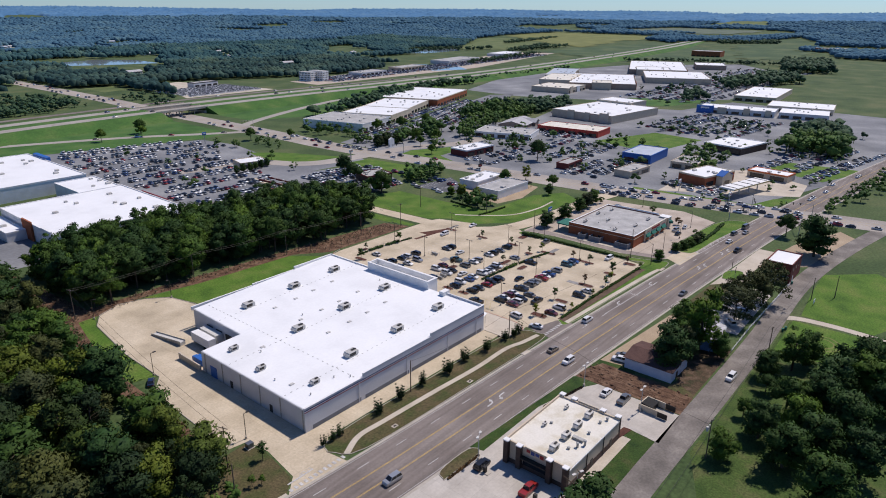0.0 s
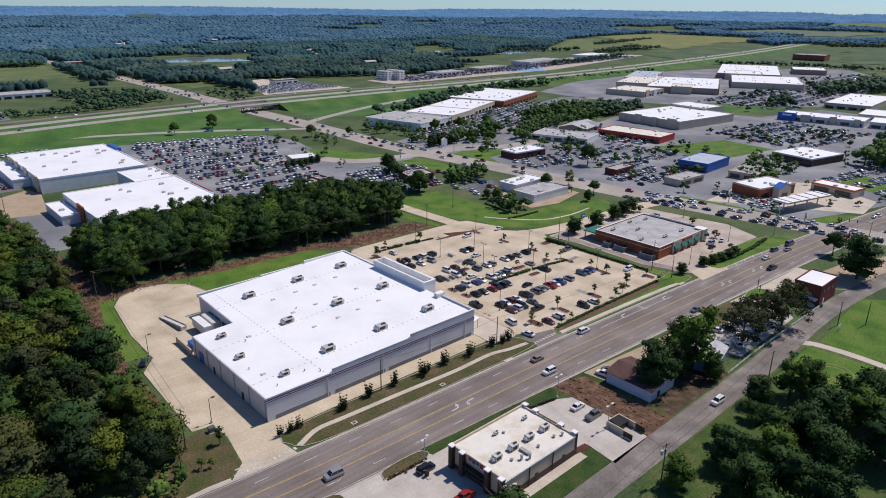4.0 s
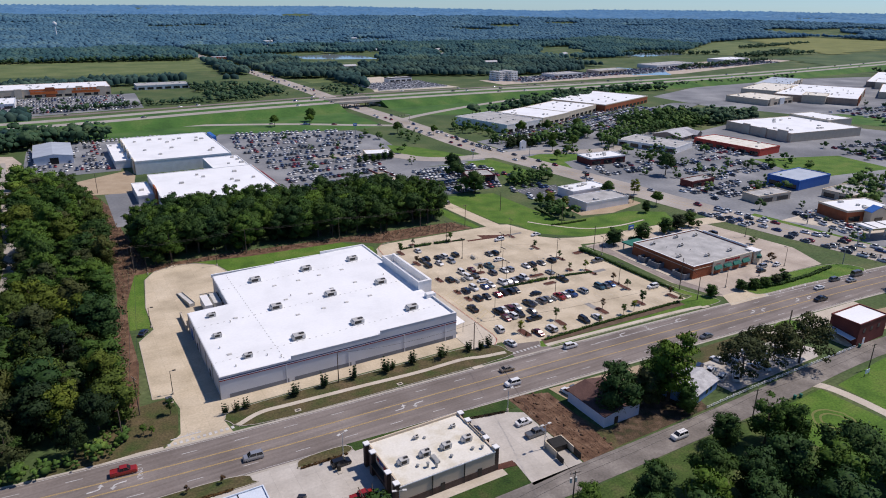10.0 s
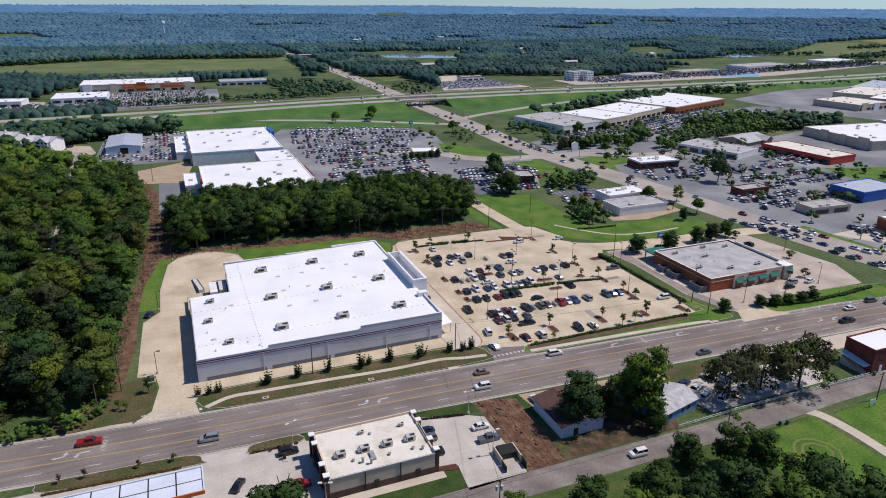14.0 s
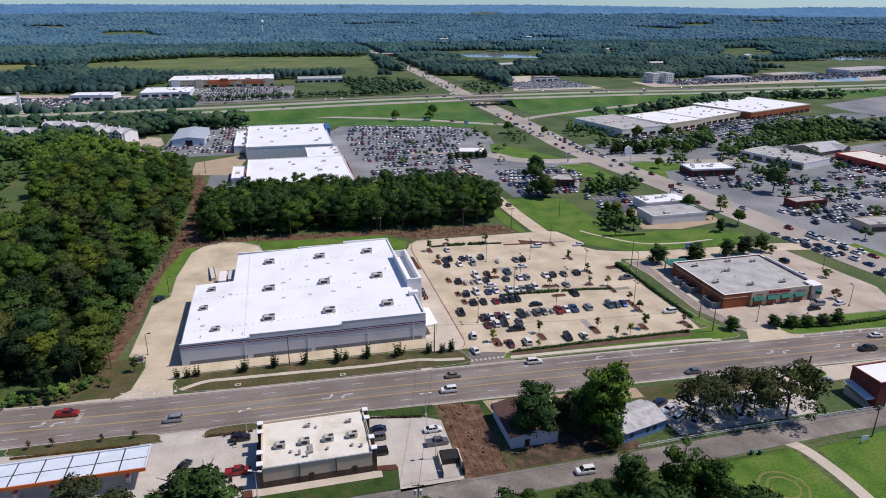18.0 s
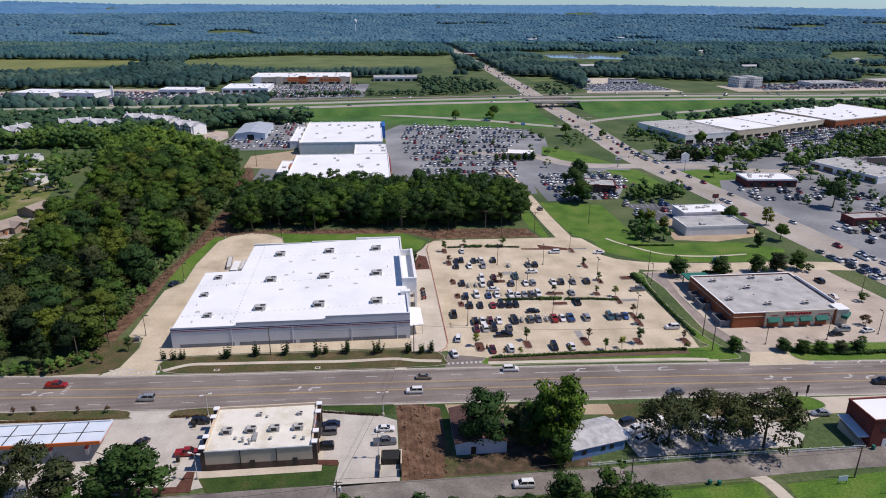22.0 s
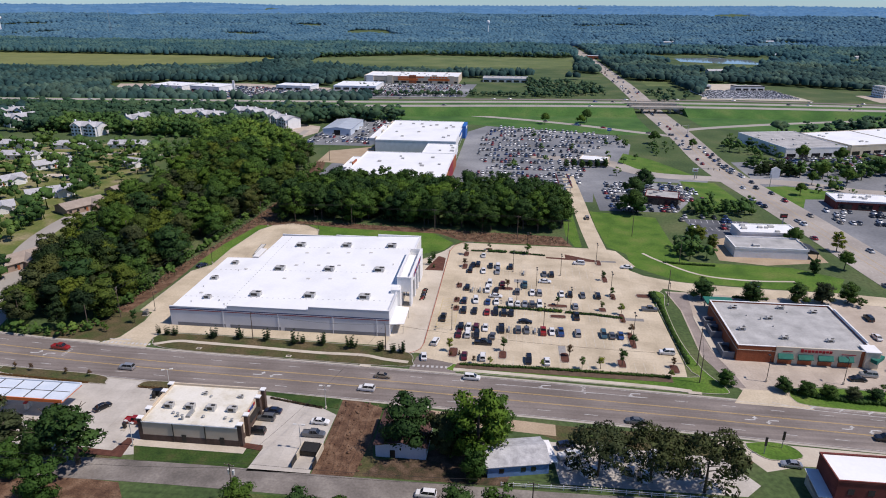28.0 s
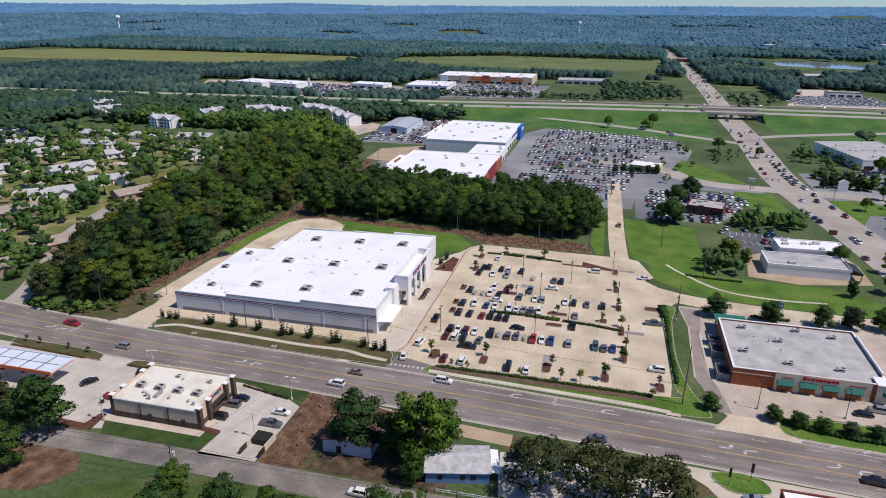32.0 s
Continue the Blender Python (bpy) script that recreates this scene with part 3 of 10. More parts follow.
simple_road("west_street", WEST_STREET, 4.2, 0.04, PALE_ASPHALT, "faded residential street by the woods")


def build_freeway():
    top = 5.6
    cut = [p for p in FREEWAY if p[0] < 158], [p for p in FREEWAY if p[0] > 206]
    cut[0].append(along(FREEWAY, 158))
    cut[1].insert(0, along(FREEWAY, 206))
    for piece in cut:
        bm = bmesh.new()
        rows = [(-42, -0.05), (-24, top), (24, top), (42, -0.05)]
        lines = [offset_line(piece, d) for d, _ in rows]
        vs = [[bm.verts.new((*p, z)) for p in line] for line, (_, z) in zip(lines, rows)]
        for a, b in zip(vs, vs[1:]):
            for i in range(len(piece) - 1):
                bm.faces.new((a[i], a[i + 1], b[i + 1], b[i]))
        for end in (0, -1):
            bm.faces.new([row[end] for row in vs])
        bmesh.ops.recalc_face_normals(bm, faces=bm.faces)
        setting("embankment", bm, FIELD_GRASS, "grassy freeway embankment with sloping sides", "embankment")
    for d in (13.5, -13.5):
        line = offset_line(FREEWAY, d)
        bm = bmesh.new()
        ribbon(bm, line, 6.4, -6.4, top + 0.05, 0.3)
        setting("freeway", bm, PALE_ASPHALT, "raised freeway carriageway of pale concrete", "road")
        bm = bmesh.new()
        for a, b in zip(line, line[1:]):
            va, vb = Vector(a), Vector(b)
            n = max(1, int((vb - va).length / 24))
            for k in range(n):
                ribbon(bm, [tuple(va.lerp(vb, k / n)), tuple(va.lerp(vb, (k + 0.4) / n))], 0.15, -0.15, top + 0.07)
        setting("road_marking", bm, LINE_WHITE, "dashed white freeway lane lines", "road marking")
    bridge = thing("road_bridge", (182, 489, 0), 2, "concrete freeway bridge over the cross road", "bridge")
    for y in (13.5, -13.5):
        part("deck", boxes((-27, y - 7, 4.5, 27, y + 7, 5.55), bevel=0.1), PALE_CONCRETE, bridge)
        for s in (-7, 6.7):
            part("parapet", boxes((-27, y + s, 5.55, 27, y + s + 0.35, 6.5)), PALE_CONCRETE, bridge)
        for x in (-13, 0, 13):
            part("cap_beam", boxes((x - 0.6, y - 6.5, 3.6, x + 0.6, y + 6.5, 4.5)), STONE_KERB, bridge)
            for py in (-4.5, 0, 4.5):
                bm = bmesh.new()
                tube(bm, (x, y + py, 0), (x, y + py, 3.6), 0.5, sides=10)
                part("pier", bm, STONE_KERB, bridge)
    for s in (-1, 1):
        part("abutment", prism([(s * 27, -21), (s * 27, 21), (s * 22, 21), (s * 22, -21)][::s], 0, lambda x, y: 4.4 if abs(x) > 24 else 0.4), PALE_CONCRETE, bridge)


build_freeway()

# lots and yards near the store
slab("store_lot", [(21, -27.5), (31, -27.5), (33, -24.6), (98.5, -25.2), (99.2, -18), (98.6, 16), (98, 28), (104, 38), (104, 45), (94, 56), (95, 60), (89, 64), (88, 79), (30, 80), (25, 79), (21.5, 75)], 0.05, CONCRETE, "tan concrete parking lot of the store", "parking lot")
slab("store_apron", [(10, -19.5), (19, -20.5), (21.3, -16), (21.3, 70), (22.5, 76), (19, 68), (10, 56)], 0.16, PALE_CONCRETE, "pale concrete pavement along the store front", "pavement")
slab("service_court", [(-62, -10.6), (10, -10.6), (10, -19.6), (21, -20), (21, -16.5), (9, -16.6), (-44, -15.8), (-60, -16), (-64, -20), (-63, -27), (-80, -26.2), (-74.5, -21), (-72.7, -9.5), (-73.6, -2.7), (-78.3, -1.9), (-77.3, 34), (-72, 41), (-72, 60), (-69, 86), (-65, 93), (-57, 97), (-49, 95), (-42, 89), (-39.5, 78), (-38, 62), (-49, 61), (-62, 61)][::-1], 0.046, CONCRETE, "tan concrete service yard behind the store", "yard")
patch("dock_floor", [(-62.6, 30), (-49.4, 30), (-49.4, 62), (-62.6, 62)], 0.044, CONCRETE, "worn concrete floor of the loading dock", "yard")
patch("drive_apron", [(19, -30.5), (33, -31), (31.5, -25), (20.5, -22)], 0.058, ASPHALT, "grey entrance apron between road and lot", "pavement")
kerb([(21.3, -16), (21.3, 70), (23, 76), (26, 79.5), (31, 81)], 0.2)
bm = bmesh.new()
ribbon(bm, [(21.52, -14), (21.52, 68)], 0.09, -0.09, 0.21)
ribbon(bm, smooth_line([(21.5, -14), (20.6, -18), (18, -20.6)], 5), 0.09, -0.09, 0.21)
ribbon(bm, smooth_line([(21.5, 68), (23.2, 76), (27, 80.4)], 5), 0.09, -0.09, 0.21)
setting("fire_lane_line", bm, RED_LINE, "red painted fire lane edge on the kerb", "marking")
kerb([(-78.4, -1.9), (-77.4, 34), (-72.2, 41), (-72.2, 60), (-69.2, 86), (-65, 93.4), (-57, 97.3), (-49, 95.3), (-42, 89.3), (-39.2, 78), (-37.6, 62)][::-1])
verge([(-64, -20.4), (-61.5, -17.2), (-48, -16.4), (-20, -16.9), (8, -17.6), (17.5, -20.2), (19.6, -25), (16.5, -28.7), (-19, -28.0), (-57, -26.2)], DRYGRASS, 0.12, "verge of mown dry grass with clipped shrubs")
bm = bmesh.new()
ribbon(bm, smooth_line([(-61.6, -24.2), (-55, -21.4), (-47, -21.6), (-29, -22.4), (-10.6, -23.5), (4, -23.4), (11, -25), (18.4, -26)], 6), 0.75, -0.75, 0.15, 0.2)
setting("sidewalk", bm, PALE_CONCRETE, "winding concrete footpath through the verge", "pavement")
verge([(31.5, -25.4), (32, -29.6), (60, -31), (92, -32.8), (106, -33), (108, -30), (104, -20), (101.5, -2), (101.8, 22), (103.5, 33), (99.4, 35), (99, 20), (99.6, -18), (99, -25), (60, -24.6)], GRASS, 0.11, "grass verge along the lot and road")
bm = bmesh.new()
ribbon(bm, smooth_line([(32, -28.4), (60, -29.8), (88, -31.4), (98, -32.6)], 4), 0.8, -0.8, 0.145, 0.2)
setting("sidewalk", bm, PALE_CONCRETE, "straight concrete footpath beside the road", "pavement")
patch("mulch_bed", [(32, -27.6), (33, -24.8), (94, -25.4), (94, -28.6), (60, -28.2)], 0.165, BARE_BED, "brown planting bed along the lot edge", "bed")
patch("lawn", [(-79, 44), (-72.6, 42), (-72.4, 60), (-69.6, 86), (-66, 93.4), (-72, 93), (-77.5, 66)], 0.03, GRASS, "green grass strip beside the service yard", "lawn")
patch("lawn", [(-49, 96), (-41.6, 89.6), (-38.6, 78), (-37, 63), (11, 64.5), (19, 70), (22, 79), (12, 91), (-28, 93)], 0.03, GRASS, "green grass behind the store", "lawn")
patch("brush_strip", [(-72, 92), (-48, 97), (-28, 93), (14, 91), (26, 82), (74, 80.5), (70, 93), (-40, 101), (-66, 101)], 0.025, SOIL, "strip of brown dead brush and soil", "ground")
patch("brush_strip", [(-88, -8), (-82, -6), (-79, 20), (-79, 44), (-76, 66), (-72, 92), (-66, 101), (-70, 150), (-72, 200), (-78, 232), (-84, 226), (-76, 150), (-80, 70), (-86, 30)], 0.02, SOIL, "cleared strip of brown brush and soil", "ground")
patch("verge_corner", [(-106, -24.4), (-91, -24.2), (-80, -25.4), (-75, -21.2), (-73.2, -9.4), (-74.2, -3), (-86, -4), (-92, -14)], 0.036, DRYGRASS, "dry grass corner beside the service drive", "grass")
bm = bmesh.new()
ribbon(bm, [(-101, -24.9), (-84, -24.4), (-79, -24.9)], 0.7, -0.7, 0.05, 0.1)
setting("sidewalk", bm, PALE_CONCRETE, "short concrete footpath by the road", "pavement")
# lawns east of the lot
patch("lawn", [(75, 80.5), (78, 80.5), (77.4, 140), (72, 150), (72, 95)], 0.022, GRASS, "narrow green lawn beside the access road", "lawn")
patch("lawn", [(86.5, 135), (87, 110), (89, 82), (96, 74), (96, 60), (112, 46), (140, 43.5), (168, 42), (176, 56), (160, 66), (120, 68), (118, 92), (118, 128)], 0.022, GRASS, "open green lawn between the lots", "lawn")
bm = bmesh.new()
ribbon(bm, smooth_line([(103, 76), (108.2, 67.9), (121.1, 54.3), (138.6, 50.3), (156, 51.3)], 5), 0.6, -0.6, 0.05, 0.1)
setting("footpath", bm, PALE_CONCRETE, "narrow pale footpath across the lawn", "pavement")
patch("slab_pad", [(94, 56), (97.5, 60), (92, 77), (87.6, 79), (88.5, 62)], 0.064, CONCRETE, "tan concrete pad beside the access road", "pavement")
# pharmacy lot
slab("pharmacy_lot", [(104.4, 36), (106.5, 20), (105.5, -12), (110, -26.5), (113, -32.5), (122, -33.5), (124, -28), (136, -25.6), (176, -28), (184, -10), (178, 32), (150, 34), (120, 36)], 0.04, PINK_CONCRETE, "pinkish worn concrete lot round the pharmacy", "parking lot")
patch("drive_lane", [(105, 35), (112, 34), (109.6, 14), (109.2, -8), (111.6, -18), (113.4, -29), (110.2, -29), (106, -13), (107, 20)], 0.05, LANE_ASPHALT, "worn pinkish asphalt lane beside the brick pharmacy", "road")
patch("drive_mouth", [(108, -37), (128, -38), (124, -29.6), (112.5, -29.6)], 0.066, CONCRETE, "tan concrete drive mouth at the road", "pavement")
verge([(124.6, -29), (136, -26.4), (160, -27.4), (176, -29.4), (184, -33), (184, -41), (150, -37.6), (128, -36.2), (124, -33)], GRASS, 0.1, "green grass verge with a clipped hedge")
# restaurant and fuel station lot
slab("restaurant_lot", [(-120, -44), (-97.5, -44.5), (-64, -44.5), (-62, -42.2), (-49, -43.6), (-16.5, -47.5), (-0.8, -51.5), (4.2, -54.4), (4, -77.4), (-10.6, -78), (-9.6, -69.4), (-16.4, -70.6), (-42, -76), (-60, -76), (-120, -72)][::-1], 0.05, GREY_CONCRETE, "pale grey concrete lot round the restaurant", "parking lot")
verge([(-98, -41.6), (-68, -43.0), (-63.6, -46.4), (-66, -47.6), (-95, -45.4)], DRYGRASS, 0.14, "kerbed grass island along the road")
verge([(-54, -47.4), (-52, -44.6), (-41.8, -44.6), (-41.4, -47.6)], DRYGRASS, 0.14, "kerbed grass island by the entrance")
patch("lawn", [(-41, -44.4), (-16, -46), (3.6, -47.2), (3.8, -51.6), (-0.4, -51.2), (-16, -47.8), (-40, -47.8)], 0.08, DARK_LAWN, "dark grass strip between lot and road", "lawn")
patch("lawn", [(-40.6, -72.2), (-16.4, -72.2), (-9.8, -69.6), (-10.6, -77), (-37.7, -77.3)], 0.07, DARK_LAWN, "patchy dark lawn behind the restaurant", "lawn")
patch("mulch_bed", [(-58, -73.6), (-54.4, -74.2), (-44.6, -74.6), (-43.6, -69.6), (-41.8, -69.8), (-41.2, -76.6), (-52, -76.4), (-58.5, -75.2)], 0.09, MULCH, "strip of red mulch along the lot edge", "bed")
patch("mulch_bed", [(-16.2, -68.1), (-9.9, -68.8), (-9.8, -70.8), (-15.5, -69.9)], 0.15, MULCH, "small red mulch bed by parking bays", "bed")
patch("restaurant_walk", [(-41.5, -72.3), (-13.5, -72.3), (-13.5, -52), (-15.5, -52), (-15.5, -70), (-41.5, -70)][::-1], 0.13, PALE_CONCRETE, "pale concrete walk round the restaurant", "pavement")
patch("bare_plot", [(4.2, -47.4), (9, -47.6), (15.6, -50), (15.5, -62), (14, -77.2), (4.4, -77.4), (4.4, -60)], 0.055, SOIL, "bare rutted soil beside the lot", "ground")
patch("lawn", [(9, -47.6), (22, -48.6), (19, -58), (15.8, -60), (15.6, -50)], 0.03, DARK_LAWN, "patchy grass beside the bare soil", "lawn")
patch("lawn", [(14, -77), (15.5, -62), (17, -70), (30, -72), (46, -76.6)], 0.026, DRYGRASS, "shaded rough grass near the shed", "lawn")
patch("bare_plot", [(16, -76.6), (19, -71), (29, -67), (36, -62), (45, -64), (50, -69), (48, -76.4), (30, -76.8)], 0.036, BRUSH_SOIL, "dark littered soil between the small houses", "ground")
patch("gravel_front", [(17, -48.5), (60, -52.3), (60, -57), (47, -56), (18, -55)], 0.034, GRAVEL, "pale gravel strip along the road", "ground")
patch("lawn", [(46, -52), (98, -53.6), (108, -60), (99, -66), (60, -58.6)], 0.02, DRYGRASS, "dry lawn along the road", "lawn")
patch("dealer_yard", [(58, -59.4), (98, -61), (104, -70), (100, -74), (60, -74.4)], 0.032, GREY_CONCRETE, "pale gravel and concrete yard under oaks", "yard")
patch("brick_lot", [(96, -53.4), (150, -56), (150, -62), (116, -62), (107, -65), (104, -60)], 0.028, PALE_CONCRETE, "pale concrete forecourt of the brick building", "parking lot")
verge([(105.2, -54.6), (111, -53.4), (116, -54.8), (117, -59), (109.4, -60.6), (105.4, -57)], GRASS, 0.14, "kerbed grass island with signs")
patch("lawn", [(-9, -85), (60, -85), (82, -84.6), (80, -100), (70, -135), (-20, -130), (-30, -95)], 0.018, ROUGH_LAWN, "shaded lawn south of the street", "lawn")
patch("lawn", [(57, -86), (83, -85.4), (83.6, -104), (80, -118), (58, -112)], 0.024, GRASS, "bright green lawn with a ring of dry grass", "lawn")
patch("lawn", [(89, -86.5), (112, -84.6), (135, -84), (150, -100), (130, -125), (88, -108)], 0.018, GRASS, "bright green lawn beside a footpath", "lawn")
bm = bmesh.new()
ribbon(bm, smooth_line([(83, -82), (86, -88), (86.4, -104), (82, -130)], 5), 1.6, -1.6, 0.04, 0.1)
setting("footpath", bm, PALE_CONCRETE, "pale concrete path down the lawn", "pavement")
bm = bmesh.new()
for r_ in (5.2, 3.4):
    ribbon(bm, [(71.4 + r_ * math.cos(k * math.pi / 14) * (1 + 0.05 * math.sin(k * 1.7)), -96.4 + r_ * math.sin(k * math.pi / 14)) for k in range(29)], 0.3, -0.3, 0.03)
setting("mown_ring", bm, FIELD_DRY, "pale rings of dry grass on the lawn", "grass")
patch("sand_yard", [(125, -60), (165, -66), (200, -78), (190, -88), (140, -77)], 0.022, GRAVEL, "sandy bare yard by the street", "ground")
patch("lawn", [(-120, -62), (-120, -84), (-45, -79), (-43, -76.2), (-60, -76.2)], 0.016, DRYGRASS, "rough grass behind the fuel station", "lawn")
patch("bare_plot", [(-72, -88), (-50, -84.4), (-37, -84.8), (-33, -90), (-38, -98), (-54, -101), (-74, -100)], 0.02, SOIL, "bare soil plot by the street", "ground")


# ---- trees ----
def ico(level=1):
    bm = bmesh.new()
    bmesh.ops.create_icosphere(bm, subdivisions=level, radius=1.0)
    v = np.array([x.co for x in bm.verts])
    f = np.array([[a.index for a in g.verts] for g in bm.faces])
    bm.free()
    return v, f


ICO1, ICO2 = ico(1), ico(2)


def tri_mesh(name, verts, tris, material, smooth=False, normals=None):
    """A mesh from arrays; with normals, its faces turn to them and shade as one soft mass."""
    if normals is not None:
        p = verts[tris]
        face = np.cross(p[:, 1] - p[:, 0], p[:, 2] - p[:, 0])
        back = (face * normals[tris].mean(1)).sum(1) < 0
        tris = tris.copy()
        tris[back] = tris[back][:, ::-1]
    me = bpy.data.meshes.new(name)
    me.vertices.add(len(verts))
    me.vertices.foreach_set("co", np.ascontiguousarray(verts, np.float32).ravel())
    me.loops.add(3 * len(tris))
    me.loops.foreach_set("vertex_index", np.ascontiguousarray(tris, np.int32).ravel())
    me.polygons.add(len(tris))
    me.polygons.foreach_set("loop_start", np.arange(0, 3 * len(tris), 3, dtype=np.int32))
    me.polygons.foreach_set("loop_total", np.full(len(tris), 3, np.int32))
    if smooth or normals is not None:
        me.polygons.foreach_set("use_smooth", np.ones(len(tris), bool))
    me.update(calc_edges=True)
    if normals is not None:
        me.normals_split_custom_set_from_vertices(np.ascontiguousarray(normals, np.float32))
    me.materials.append(material)
    return me


def unit(v):
    return v / (np.linalg.norm(v, axis=-1, keepdims=True) + 1e-9)


def clumps(rng, centres, radii, ball, rough=0.28):
    vs, fs, n = [], [], 0
    for c, r in zip(centres, radii):
        bumps = 1 + rough * rng.standard_normal(len(ball[0])).clip(-1.6, 1.6)
        vs.append(ball[0] * bumps[:, None] * r * np.array([1, 1, 0.8]) + c)
        fs.append(ball[1] + n)
        n += len(ball[0])
    return np.concatenate(vs), np.concatenate(fs)


def crown_normals(rng, verts, centres, radii, scatter_by=0.34):
    """Normals that point out of the nearest clump and out of the crown, a little uneven."""
    mid = centres.mean(0) * np.array([1, 1, 0.92])
    near = np.argmin(((verts[:, None, :] - centres[None]) ** 2).sum(2) / radii[None] ** 2, axis=1)
    n = unit(verts - centres[near]) * 0.75 + unit(verts - mid) * 0.55 + rng.standard_normal(verts.shape) * scatter_by
    n[:, 2] += 0.15
    return unit(n)


def leaves(rng, centres, radii, count, size, reach=1.0):
    """Small leaf sprays, as bent triangles, standing out of the clumps."""
    pick = rng.choice(len(centres), count, p=radii ** 2 / (radii ** 2).sum())
    way = rng.standard_normal((count, 3))
    way[:, 2] = np.abs(way[:, 2]) * 0.9 - 0.15
    way /= np.linalg.norm(way, axis=1)[:, None]
    at = centres[pick] + way * (radii[pick] * reach * rng.uniform(0.72, 1.0, count) ** 0.5 * rng.choice((1.0, 1.0, 1.12, 1.25), count))[:, None] * np.array([1, 1, 0.85])
    a = rng.standard_normal((count, 3))
    a -= 0.75 * way * (a * way).sum(1)[:, None]
    a /= np.linalg.norm(a, axis=1)[:, None]
    b = np.cross(a, way + 0.3 * rng.standard_normal((count, 3)))
    b /= np.linalg.norm(b, axis=1)[:, None] + 1e-9
    s = (size * rng.uniform(0.6, 1.4, count))[:, None]
    vs = np.stack([at - a * s * 0.5, at + a * s * 0.5, at + b * s + way * s * 0.3, at - b * s * 0.8 - way * s * 0.2], 1).reshape(-1, 3)
    base = np.arange(count)[:, None] * 4
    return vs, np.concatenate([base + [0, 1, 2], base + [1, 0, 3]])


def crown_points(rng, kind, h):
    """Centres and radii of the leaf clumps of a crown on a tree of height h."""
    c, r = [], []
    if kind == "oak":
        for k in range(11):
            a, t = 2.4 * k + rng.uniform(-0.4, 0.4), (k + 0.5) / 11
            d = 0.30 * h * math.sqrt(rng.uniform(0.25, 1)) * (1.05 - t * t)
            c.append((d * math.cos(a), d * math.sin(a), h * (0.42 + 0.36 * t)))
            r.append(h * rng.uniform(0.12, 0.185))
        for _ in range(16):
            k, w = rng.integers(0, 11), rng.standard_normal(3)
            w = w / np.linalg.norm(w) * r[k] * 0.95
            c.append((c[k][0] + w[0], c[k][1] + w[1], c[k][2] + abs(w[2]) * 0.7))
            r.append(h * rng.uniform(0.045, 0.10))
    elif kind == "spread":  # an old oak with a wide, open crown
        for k in range(60):
            a, t = rng.uniform(0, 2 * np.pi), rng.uniform(0, 1)
            d = 0.52 * h * math.sqrt(rng.uniform(0.02, 1)) * (1 - 0.45 * t * t)
            c.append((d * math.cos(a), d * math.sin(a), h * (0.3 + 0.6 * t)))
            r.append(h * rng.uniform(0.052, 0.106))
    elif kind == "full":  # a wood-edge tree, leafy almost to the ground
        for k in range(12):
            a, t = 2.4 * k + rng.uniform(-0.4, 0.4), (k + 0.3) / 12
            d = 0.26 * h * math.sqrt(rng.uniform(0.2, 1)) * math.sqrt(max(0.03, 1 - (abs(t - 0.3) / 0.72) ** 2))
            c.append((d * math.cos(a), d * math.sin(a), h * (0.16 + 0.70 * t)))
            r.append(h * rng.uniform(0.13, 0.20) * (1.1 - 0.3 * t))
        for _ in range(16):
            k, w = rng.integers(2, 12), rng.standard_normal(3)
            w = w / np.linalg.norm(w) * r[k] * 0.95
            c.append((c[k][0] + w[0], c[k][1] + w[1], c[k][2] + abs(w[2]) * 0.7))
            r.append(h * rng.uniform(0.045, 0.10))
    elif kind == "tall":
        for k in range(24):
            t = k / 23
            a = rng.uniform(0, 2 * np.pi)
            d = 0.26 * h * math.sqrt(rng.uniform(0.1, 1)) * (1.05 - 0.75 * abs(t - 0.35))
            c.append((d * math.cos(a), d * math.sin(a), h * (0.25 + 0.68 * t)))
            r.append(h * rng.uniform(0.075, 0.125) * (1.15 - 0.45 * t))
    elif kind == "pine":
        for k in range(22):
            t = (k + rng.uniform(0, 1)) / 22
            a = rng.uniform(0, 2 * np.pi)
            d = 0.17 * h * (1 - 0.75 * t) * rng.uniform(0.4, 1)
            c.append((d * math.cos(a), d * math.sin(a), h * (0.38 + 0.57 * t)))
            r.append(h * rng.uniform(0.05, 0.085) * (1.2 - 0.5 * t))
    elif kind == "small":
        for _ in range(14):
            a, t = rng.uniform(0, 2 * np.pi), rng.uniform(0, 1)
            d = 0.26 * h * math.sqrt(rng.uniform(0, 1)) * (1 - 0.5 * t)
            c.append((d * math.cos(a), d * math.sin(a), h * (0.38 + 0.5 * t)))
            r.append(h * rng.uniform(0.08, 0.14))
    elif kind == "round":
        for _ in range(20):
            a, t = rng.uniform(0, 2 * np.pi), rng.uniform(-1, 1)
            d = 0.36 * h * math.sqrt(max(0, 1 - t * t)) * rng.uniform(0.6, 1)
            c.append((d * math.cos(a), d * math.sin(a), h * (0.56 + 0.32 * t)))
            r.append(h * rng.uniform(0.10, 0.15))
    else:  # spiky shrub with several upright stems
        for _ in range(9):
            a, d = rng.uniform(0, 2 * np.pi), h * rng.uniform(0.05, 0.33)
            top = h * rng.uniform(0.6, 0.98)
            for t in (0.25, 0.5, 0.75, 1.0):
                c.append((d * math.cos(a) * (0.5 + 0.6 * t), d * math.sin(a) * (0.5 + 0.6 * t), top * t))
                r.append(h * 0.125 * (1.25 - 0.75 * t))
    return np.array(c), np.array(r)


